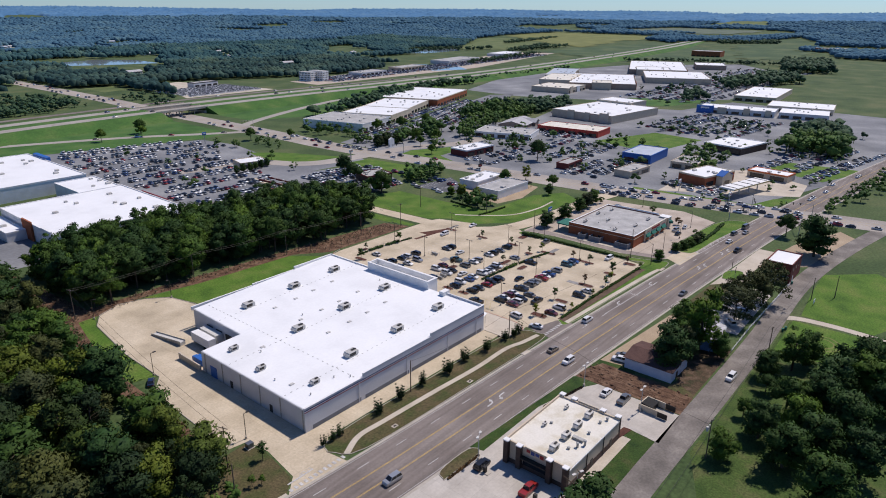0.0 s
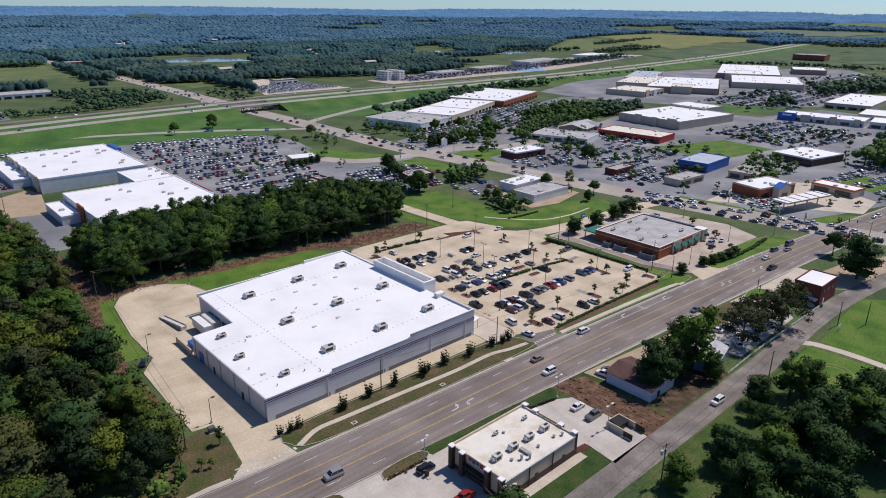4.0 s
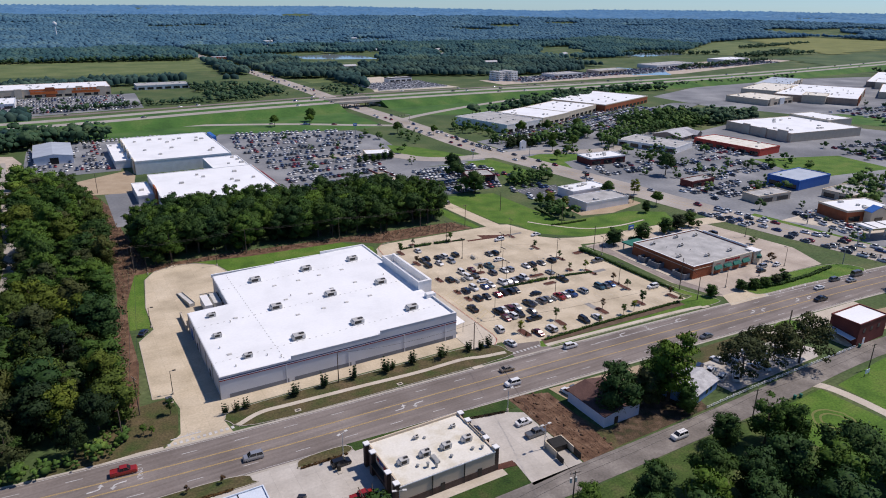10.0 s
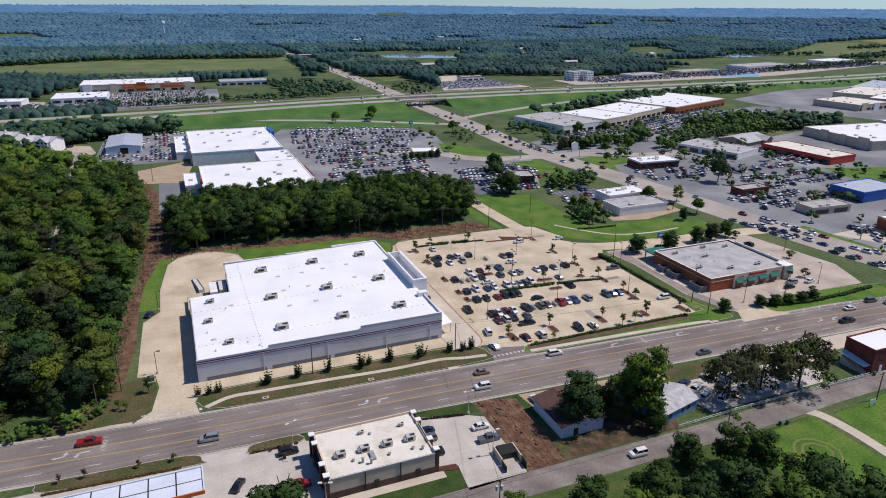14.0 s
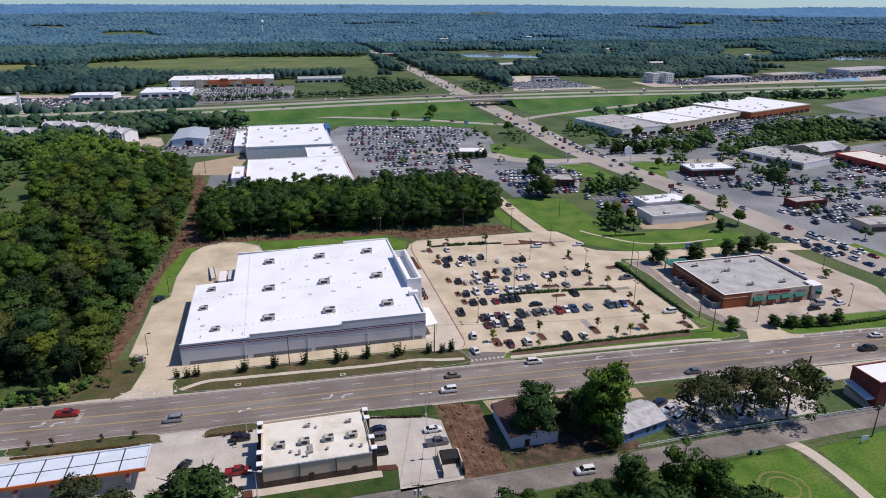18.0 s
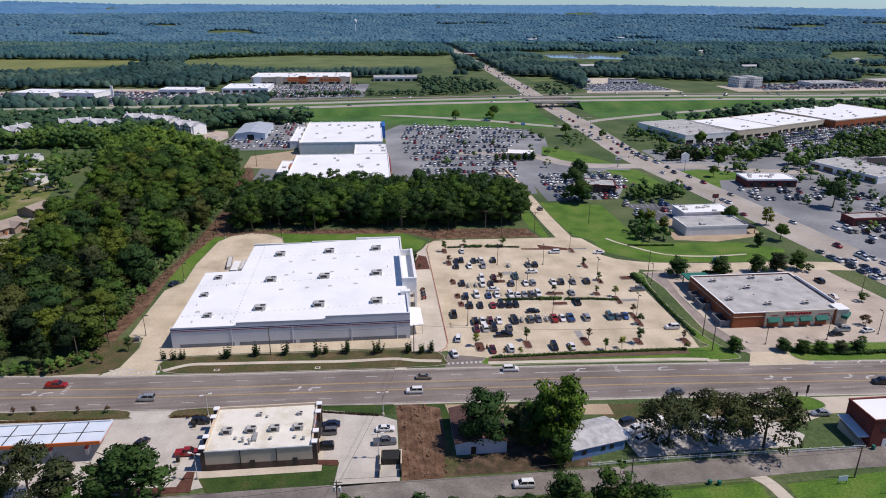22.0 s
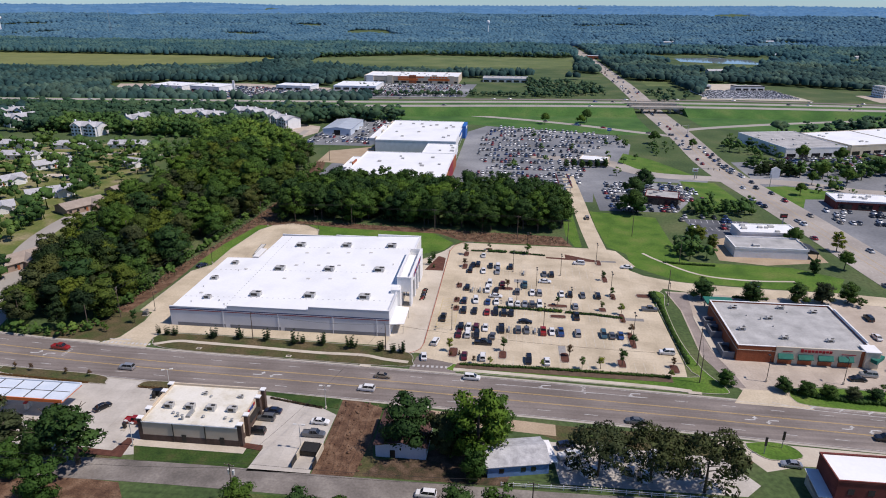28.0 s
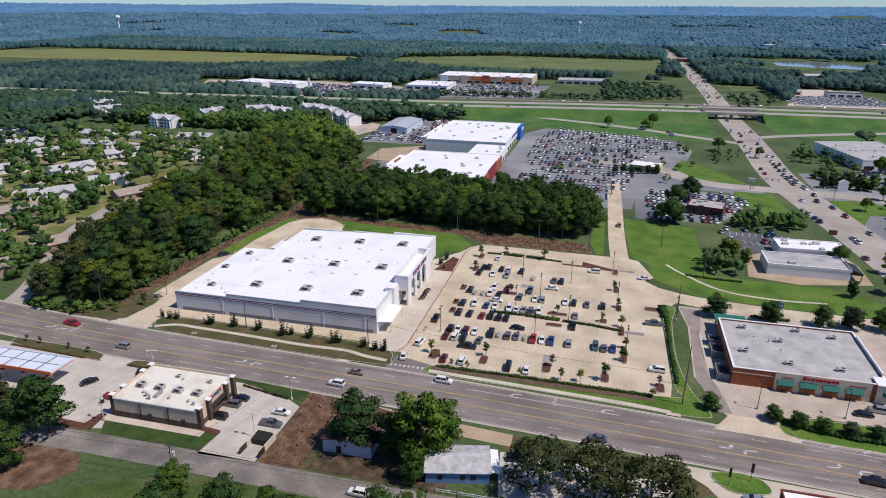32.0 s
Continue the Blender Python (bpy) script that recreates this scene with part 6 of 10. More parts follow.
# ---- pharmacy ----
def build_pharmacy():
    p = thing("pharmacy", (0, 0, 0), 0, "brick pharmacy with a flat grey roof and green awnings", "pharmacy")
    x0, x1, y0, y1 = 115.0, 153.6, -13.6, 18.2
    part("wall", boxes((x0, y0, 0, x1, y1, 4.7)), BRICK, p)
    part("roof", boxes((x0 + 0.35, y0 + 0.35, 4.7, x1 - 0.35, y1 - 0.35, 4.82)), GREY_ROOF, p)
    for a in ((x0, y0, x1, y0 + 0.4), (x0, y1 - 0.4, x1, y1), (x0, y0 + 0.4, x0 + 0.4, y1 - 0.4), (x1 - 0.4, y0 + 0.4, x1, y1 - 0.4)):
        part("parapet", boxes((a[0], a[1], 4.7, a[2], a[3], 5.25)), BRICK, p)
        part("coping", boxes((a[0] - 0.06, a[1] - 0.06, 5.25, a[2] + 0.06, a[3] + 0.06, 5.4)), WHITE_PAINT, p)
    part("band", boxes((x0 - 0.08, y0 - 0.08, 3.75, x0 + 10.8, y0 - 0.005, 3.95), (x0 - 0.08, y0 - 0.08, 3.75, x0 - 0.005, y1, 3.95)), CREAM, p)
    part("front_panel", boxes((x0 + 10.8, y0 - 0.45, 0, x1 - 4.25, y0 - 0.005, 5.6)), CREAM, p)
    for k in range(4):
        xa = x0 + 11.5 + k * 5.6
        part("awning", prism([(xa, y0 - 1.5), (xa + 4.2, y0 - 1.5), (xa + 4.2, y0 - 0.45), (xa, y0 - 0.45)], lambda x, y: 2.2, lambda x, y: 2.35 + 1.2 * (y - y0 + 1.5) / 1.05), AWNING_GREEN, p, "green cloth awning")
        part("brick_bay", boxes((xa + 0.1, y0 - 0.5, 0.1, xa + 4.1, y0 - 0.44, 1.4)), BRICK, p)
        part("window", boxes((xa + 0.15, y0 - 0.48, 1.4, xa + 4.05, y0 - 0.43, 2.5)), GLASS, p)
    for k in range(9):
        part("sign_bar", boxes((x0 + 17.6 + k * 1.0, y0 - 0.62, 4.2 + 0.12 * (k % 2), x0 + 18.35 + k * 1.0, y0 - 0.45, 5.0 + (0.25 if k == 0 else 0))), SIGN_RED, p)
    part("sign_bar", boxes((x0 + 12.6, y0 - 0.5, 4.1, x0 + 15.4, y0 - 0.45, 4.35), (x0 + 29, y0 - 0.5, 4.0, x0 + 33, y0 - 0.45, 4.25)), SIGN_RED, p)
    part("corner_tower", boxes((x1 - 3.0, y0 - 0.7, 0, x1 + 1.0, y0 + 3.8, 5.35), bevel=0.05), CREAM, p)
    part("tower_coping", boxes((x1 - 3.15, y0 - 0.85, 5.35, x1 + 1.15, y0 + 3.95, 5.55)), WHITE_PAINT, p)
    part("tower_glass", boxes((x1 + 0.95, y0 - 0.1, 0.2, x1 + 1.1, y0 + 3.2, 2.6)), GLASS, p)
    part("awning", prism([(x1 - 0.5, y0 - 2.4), (x1 + 3.2, y0 + 1.0), (x1 + 1.7, y0 + 2.2), (x1 - 1.6, y0 - 0.9)], lambda x, y: 2.5, lambda x, y: 3.6), AWNING_GREEN, p, "green cloth corner awning")
    part("east_parapet", boxes((x1 - 0.3, y0 + 5.2, 4.7, x1 + 0.1, y1 - 4, 5.9)), WHITE_PAINT, p)
    for k in range(3):
        part("window", boxes((x1, y0 + 7.5 + k * 6, 0.6, x1 + 0.06, y0 + 11.5 + k * 6, 2.6)), GLASS, p)
    part("service_door", boxes((x0 - 0.06, 2, 0, x0, 3.2, 2.2)), DARK_METAL, p)
    part("drive_canopy", boxes((x0 - 0.5, 18.3, 3.4, x0 + 9, 24.5, 3.9), bevel=0.05), AWNING_GREEN, p, "green drive-through canopy")
    for x in (x0 + 0.4, x0 + 8.2):
        part("canopy_post", boxes((x - 0.2, 23.6, 0, x + 0.2, 24.0, 3.4)), CREAM, p)
    for x, y, h in ((124, 8, 0.4), (130, 1, 0.35), (121, 0.5, 0.3), (127.5, 5.5, 0.9), (138, 12, 0.3)):
        bm = bmesh.new()
        tube(bm, (x, y, 4.8), (x, y, 4.82 + h), 0.2, sides=8)
        part("vent_pipe", bm, GREY_METAL, p)


build_pharmacy()
for x, y in ((121.5, 13.3), (119.5, -2.5), (130.5, 6.3), (130.5, -7.2), (143.5, -7.6), (146.5, 12.5), (137, 14.8)):
    rooftop_unit(None, x, y, 4.82, 1.9, 1.3, 1.0)
for y0, y1 in ((-12.5, -6.5), (0.5, 6.0), (8, 11.5)):
    e = thing("dumpster_enclosure", (113.2, (y0 + y1) / 2, 0.04), 0, "grey walled service enclosure beside brick building", "enclosure")
    d = (y1 - y0) / 2
    part("wall", boxes((-1.8, -d, 0, -1.5, d, 2.2)), DARK_BASE, e)
    part("wall", boxes((-1.5, -d, 0, 1.7, -d + 0.3, 2.2)), DARK_BASE, e)
    part("wall", boxes((-1.5, d - 0.3, 0, 1.7, d, 2.2)), DARK_BASE, e)
    part("bin", boxes((-1.1, -d + 0.5, 0.1, 1.1, d - 0.5, 1.5), bevel=0.05), DARK_METAL, e)
verge([(109.6, -8), (111.2, -9.5), (111.4, 2), (110.6, 14), (109.4, 14)], PALE_CONCRETE, 0.12, "raised concrete island beside the drive lane")


# ---- small buildings south of the road ----
def gable(bm, x0, y0, x1, y1, eave, ridge, along_x=True, over=0.35):
    """A gable roof with thickness."""
    if along_x:
        cy = (y0 + y1) / 2
        prof = [(y0 - over, eave), (cy, ridge), (y1 + over, eave), (y1 + over, eave - 0.14), (cy, ridge - 0.16), (y0 - over, eave - 0.14)]
        ends = [[(x, a, z) for a, z in prof] for x in (x0 - over, x1 + over)]
    else:
        cx = (x0 + x1) / 2
        prof = [(x0 - over, eave), (cx, ridge), (x1 + over, eave), (x1 + over, eave - 0.14), (cx, ridge - 0.16), (x0 - over, eave - 0.14)]
        ends = [[(a, y, z) for a, z in prof] for y in (y0 - over, y1 + over)]
    va, vb = [[bm.verts.new(p) for p in e] for e in ends]
    for j in range(6):
        bm.faces.new((va[j], va[(j + 1) % 6], vb[(j + 1) % 6], vb[j]))
    for v in (va, vb):
        bm.faces.new((v[0], v[1], v[4], v[5]))
        bm.faces.new((v[1], v[2], v[3], v[4]))
    bmesh.ops.recalc_face_normals(bm, faces=bm.faces)
    return bm


def gable_wall(x0, y0, x1, y1, eave, ridge, along_x=True):
    bm = bmesh.new()
    if along_x:
        prof = [(y0, 0), (y1, 0), (y1, eave), ((y0 + y1) / 2, ridge), (y0, eave)]
        ends = [[(x, a, z) for a, z in prof] for x in (x0, x1)]
    else:
        prof = [(x0, 0), (x1, 0), (x1, eave), ((x0 + x1) / 2, ridge), (x0, eave)]
        ends = [[(a, y, z) for a, z in prof] for y in (y0, y1)]
    va, vb = [[bm.verts.new(p) for p in e] for e in ends]
    for j in range(5):
        bm.faces.new((va[j], va[(j + 1) % 5], vb[(j + 1) % 5], vb[j]))
    bm.faces.new(va)
    bm.faces.new(vb)
    bmesh.ops.recalc_face_normals(bm, faces=bm.faces)
    return bm


s = thing("shed", (0, 0, 0), 0, "long white shed with a low brown roof", "shed")
part("wall", gable_wall(17.6, -69.6, 29.5, -55.8, 3.4, 4.6, False), BLUE_WHITE, s)
part("roof", gable(bmesh.new(), 17.6, -69.6, 29.5, -55.8, 3.5, 4.75, False, 0.5), BROWN_ROOF, s)
part("door", boxes((21, -69.7, 0, 22.2, -69.58, 2.1)), DARK_METAL, s)

b = thing("blue_house", (49.7, -68.2, 0), 13, "low blue house with a weathered metal roof", "house")
part("wall", gable_wall(-7, -4.6, 7, 4.6, 2.9, 4.4), PALE_BLUE, b)
part("roof", gable(bmesh.new(), -7, -4.6, 7, 4.6, 3.0, 4.6, True, 0.4), METAL_ROOF, b)
part("porch_roof", prism([(7.05, -4), (9.3, -4), (9.3, 4.2), (7.05, 4.2)], lambda x, y: 2.55 - (x - 7) * 0.12, lambda x, y: 2.7 - (x - 7) * 0.12), WHITE_PAINT, b)
for y in (-3.8, 4.0):
    part("porch_post", boxes((9.05, y - 0.07, 0, 9.2, y + 0.07, 2.3)), WHITE_PAINT, b)
for x in (-4.4, 0.6, 2.9):
    part("window", boxes((x, -4.67, 1.1, x + 1.1, -4.58, 2.2)), GLASS, b)

r = thing("brick_building", (0, 0, 0), 0, "two-storey red brick building with a white roof", "building")
part("wall", boxes((116.2, -76, 0, 131.5, -66.8, 7.2)), OLD_BRICK, r)
part("roof", boxes((116.4, -75.8, 7.2, 131.3, -67, 7.35)), WHITE_ROOF, r)
for a in ((116.1, -76.1, 131.6, -75.8), (116.1, -67.1, 131.6, -66.7), (116.1, -75.8, 116.4, -67.1), (131.3, -75.8, 131.6, -67.1)):
    part("parapet", boxes((a[0], a[1], 7.2, a[2], a[3], 7.7)), OLD_BRICK, r)
part("stair_roof", prism([(113.4, -75.5), (116.2, -75.5), (116.2, -67.5), (113.4, -67.5)], lambda x, y: 2.6 + 0.12 * (y + 75.5), lambda x, y: 2.75 + 0.12 * (y + 75.5)), WHITE_PAINT, r)
part("stair", prism([(113.8, -75), (115.9, -75), (115.9, -68), (113.8, -68)], lambda x, y: 0.0, lambda x, y: 0.4 + 0.3 * (y + 75)), PALE_CONCRETE, r)
for x in (118.5, 122.5, 126.5):
    part("window", boxes((x, -76.06, 4.2, x + 1.3, -75.98, 5.6)), GLASS, r)
    part("window", boxes((x, -66.82, 4.2, x + 1.3, -66.74, 5.6)), GLASS, r)
part("door", boxes((119.4, -76.07, 0.1, 120.5, -75.98, 2.2)), WHITE_PAINT, r)


def board_fence(points, height=1.2, label="white board rail fence along the street"):
    f = thing("rail_fence", (0, 0, 0), 0, label, "fence")
    for a, b2 in zip(points, points[1:]):
        va, vb = Vector(a), Vector(b2)
        n = int((vb - va).length / 2.6)
        turn = math.degrees(math.atan2(vb.y - va.y, vb.x - va.x))
        ln = (vb - va).length
        for k in range(n):
            p = va.lerp(vb, k / n)
            part("post", boxes((p.x - 0.07, p.y - 0.07, 0, p.x + 0.07, p.y + 0.07, height)), WHITE_PAINT, f)
        for z in (0.5, 0.95):
            rail = part("rail", boxes((0, -0.03, z, ln, 0.03, z + 0.14)), WHITE_PAINT, f)
            rail.matrix_basis = pose(va.x, va.y - 0.1, 0, 0, 0, turn)


board_fence([(47, -76.6), (66, -76.1), (90, -76.2), (115, -76.4)])


# ---- the parking lot ----
def island(x, y, w, l, turn=0, material=None, label="kerbed island of red bark mulch"):
    c, s_ = math.cos(radians(turn)), math.sin(radians(turn))
    pts = []
    for k in range(16):
        a = 2 * math.pi * k / 16
        px = math.copysign(abs(math.cos(a)) ** 0.5, math.cos(a)) * w / 2
        py = math.copysign(abs(math.sin(a)) ** 0.5, math.sin(a)) * l / 2
        pts.append((x + px * c - py * s_, y + px * s_ + py * c))
    slab("planting_island", pts, 0.16, material or MULCH, label, "island", 0.2)
    kerb([*pts, pts[0]], 0.19, 0.16)


for x, y, w, l in ((83.5, 44.5, 2.2, 6), (84.5, 28.5, 2.2, 5.5), (79.6, 17, 2.6, 3.5), (85.4, 11, 2.2, 7), (86.2, -4.5, 2.2, 11), (81, -19.6, 2.6, 5), (64.5, -18, 2.8, 6), (46, -18.4, 2.6, 5), (31, -18.5, 3, 6), (29.2, 52, 2.4, 6), (28.6, 32.5, 2.4, 5), (28.8, 19.5, 2.4, 4.5), (29.2, 12.5, 2.4, 4.5), (45.2, 31.5, 7, 3), (64, 10, 5.5, 2.6), (64.3, 18.5, 7, 2.6), (28.8, 66, 2.4, 6), (38, 73, 3, 2.5), (54.6, 69, 3, 2.5), (83, 62, 2.4, 6), (96.5, 30.5, 7, 3.4), (95.8, -21, 2.8, 5)):
    island(x, y, w, l)
patch("mulch_bed", [(62, 66.5), (70, 66), (70, 70.5), (82, 65), (82.5, 62.5), (76, 63.5), (62, 65)], 0.07, MULCH, "long bed of red bark mulch", "bed")
patch("mulch_bed", [(13.6, 46), (21, 46), (20.6, 60), (17.5, 62)], 0.18, MULCH, "red mulch bed beside the store front", "bed")


def stall_lines():
    bm = bmesh.new()
    for x0, x1, y0, y1 in ((31, 81, 50, 55.4), (31, 81, 44.2, 49.6), (31, 83, 32, 37), (31, 83, 25.5, 31), (31, 62, 15.6, 21), (67, 82, 15.6, 21), (31, 83, 7.6, 13), (31, 83, -4.4, 1), (31, 83, -10.2, -4.8), (33, 97, -24, -18.6)):
        x = x0
        while x <= x1:
            box(bm, x - 0.05, y0, 0.03, x + 0.05, y1, 0.058)
            x += 2.72
    setting("stall_marking", bm, STALL_LINE, "thin worn white parking bay lines", "marking")
    bm = bmesh.new()
    for k in range(11):
        y = -3 + k * 2.2
        ribbon(bm, [(23.8, y), (29.6, y + 3.4)], 0.07, -0.07, 0.06)
    ribbon(bm, [(23.8, -3), (23.8, 21)], 0.07, -0.07, 0.062)
    ribbon(bm, [(29.8, -3), (29.8, 25)], 0.07, -0.07, 0.062)
    setting("stall_marking", bm, STALL_YELLOW, "worn yellow hatching by the store entrance", "marking")


STALL_LINE = mat("thin_white_line", [(0.42, 0.38, 0.31), (0.6, 0.58, 0.52)], 1.5, 0.85, fine=0.2, fine_amount=0.15, space="World")
STALL_YELLOW = mat("thin_yellow_line", [(0.42, 0.33, 0.17), (0.52, 0.40, 0.16)], 1.5, 0.85, fine=0.2, fine_amount=0.15, space="World")
stall_lines()
for x, y, w, d in ((51, 39.4, 4, 3), (64, -13.4, 2.2, 5.5), (89.5, 10.6, 6, 2), (87.3, 63.9, 6, 1.6)):
    patch("asphalt_patch", [(x - w / 2, y - d / 2), (x + w / 2, y - d / 2), (x + w / 2, y + d / 2), (x - w / 2, y + d / 2)], 0.082, DARK_ASPHALT, "dark patch in the concrete", "marking")

for line, w, h in (([(31, 69.8), (37, 70)], 0.9, 0.7), ([(38.3, 70), (46, 69.6)], 1.5, 1.2), ([(47.5, 69.5), (55, 68.8)], 1.5, 1.2), ([(56, 68.4), (62, 67.6)], 0.8, 0.6), ([(43.6, 14.6), (58, 14)], 0.9, 0.8), ([(58, 14), (66, 13.6)], 1.5, 1.2), ([(67, 13.2), (76, 12.6), (85.7, 10.8)], 0.9, 0.8), ([(34, -25.6), (60, -25.4), (80, -25.8), (94, -26)], 1.0, 0.8), ([(99.6, 33), (100.3, 28), (100, 16), (100, 2), (100.6, -18)], 1.2, 1.1), ([(98.6, 31.5), (100.4, 24)], 2.2, 1.8), ([(124.6, -29.4), (130, -31.6), (140, -33.2), (158, -33.5), (176, -32.2)], 1.6, 1.2), ([(128, 33), (140, 32.4)], 1.4, 1.0), ([(110, 66), (116, 64.8), (130, 64)], 0.9, 0.7), ([(120, 92), (118, 76)], 1.0, 0.8)):
    hedge(line, w, h)

lot_tree = dict(name="small_tree", label="young leafy tree in a mulch island", group="lot trees")
for x, y, h, leaf in ((28.7, 65.7, 5, "dark"), (38, 72.6, 3.5, "pale"), (54.6, 68.7, 5.5, "mid"), (29.1, 51.9, 4, "rust"), (46.5, 31.4, 4.5, "rust"), (82.8, 43.8, 4, "dark"), (84.4, 29.3, 4, "dark"), (79.3, 16.5, 3.6, "pale"), (85.5, 14.1, 4.6, "yellow"), (64.3, 19.5, 3.6, "dark"), (86, -8.2, 4.5, "dark"), (86.7, -0.3, 4, "rust"), (46.2, -15.6, 4.6, "dark"), (29.9, -17.7, 4.6, "yellow"), (69.1, -23.7, 4, "mid"), (74.4, -23.3, 4, "yellow"), (80.9, -20.7, 5.6, "dark"), (65.9, -16.8, 4, "rust"), (93.6, -26.5, 3.2, "yellow"), (95.6, -20, 3.4, "rust"), (57.4, -24.6, 3, "yellow"), (42.3, -24.4, 3, "yellow"), (37.7, -24.2, 2.8, "rust")):
    tree(x, y, h, "small", {"dark": LEAF_DARK, "mid": LEAF, "pale": LEAF_PALE, "rust": LEAF_RUST, "yellow": LEAF_YELLOW}[leaf], **lot_tree, z=0.1)
for x, y, h in ((28.2, 33, 1.6), (28.6, 19.5, 1.5), (29.2, 12.5, 1.4), (85.2, 8, 1.4), (86, -4, 1.5), (84.4, 27, 1.4), (83.4, 46, 1.4), (30.5, -20, 1.6), (33, -20, 1.6), (14.8, 52, 4.2), (15.4, 58, 4.4), (17, 48.5, 2)):
    tree(x, y, h, "shrub", LEAF_RUST if h < 2 else LEAF_DARK, name="shrub", label="low shrub in a mulch bed", z=0.14)
for x, y, h, w in ((-63.2, -17.8, 2.6, .7), (-60.3, -18, 2.6, .7), (-57.6, -17.6, 2.4, 1), (-45, -18.2, 2.8, 1.2), (-36.4, -18, 3.7, .8), (-27.8, -18, 3.4, .8), (-18.4, -18.8, 3.6, .9), (-15.8, -18.2, 2.7, .8), (-9.6, -18.6, 3.3, 1), (-0.2, -19.6, 3.4, 1), (9, -19.6, 3.1, .9), (13, -20.4, 2.8, .9), (15.8, -20.6, 3.0, .9)):
    tree(x, y, h * 1.3, "shrub", LEAF_EVERGREEN, name="shrub", label="upright dark shrub on the verge by the store", group="verge shrubs", wide=w * 1.3, z=0.1)


def lamp_post(x, y, h=9.0, heads=2, turn=0.0, label="bronze lot lamp post with two flat heads", z=0.05, pale=False):
    key = (h, heads, pale)
    m = pose(x, y, z, 0, 0, turn)
    if key in LAMP_FIRST:
        return copy_thing(LAMP_FIRST[key], m)
    metal = SKYLIGHT if pale else DARK_METAL
    ob = thing("lamp_post", (x, y, z), turn, label, "lamp post", "lot lamp posts")
    bm = bmesh.new()
    tube(bm, (0, 0, 0), (0, 0, 0.7), 0.3, sides=10)
    part("base", bm, PALE_CONCRETE, ob, "round concrete base")
    bm = bmesh.new()
    tube(bm, (0, 0, 0.7), (0, 0, h), 0.1, 0.075, sides=8)
    part("pole", bm, metal, ob)
    for s_ in ((-1, 1) if heads == 2 else (1,)):
        bm = bmesh.new()
        tube(bm, (0, 0, h - 0.1), (s_ * 0.9, 0, h), 0.04, sides=6)
        part("arm", bm, metal, ob)
        part("head", boxes((min(s_ * 0.6, s_ * 1.5), -0.28, h - 0.06, max(s_ * 0.6, s_ * 1.5), 0.28, h + 0.1), bevel=0.03), metal, ob)
    ob.matrix_basis = m
    LAMP_FIRST[key] = ob
    return ob


LAMP_FIRST = {}
for x, y in ((48.5, 48.3), (66.9, 46.7), (57.1, 31.5), (50, 18.8), (68.4, 14.7), (58.8, 0.4), (29.2, -4), (86.8, -3), (84, 30.5), (82, 61), (54.2, 71)):
    lamp_post(x, y, 8.5, 2, 90)
for x, y, t in ((-72.7, 43.0, 0), (-67.4, 91.9, -40), (-73.1, -1.5, 0), (-41.9, 88.6, 200)):
    lamp_post(x, y, 7.0, 1, t, "bronze yard lamp post with one head")
for x, y, t in ((-43.4, -48.8, 200), (-40.6, -72.4, 160), (0.8, -51.9, 0), (-0.6, -68.9, 0)):
    lamp_post(x, y, 6.8, 2, t, "pale grey lamp post with two heads", pale=True)
for x, y in ((120, -25), (141, -24), (160, -22), (103, 23.8), (178, 10)):
    lamp_post(x, y, 8.0, 1, 90, "bronze lot lamp post with one head")

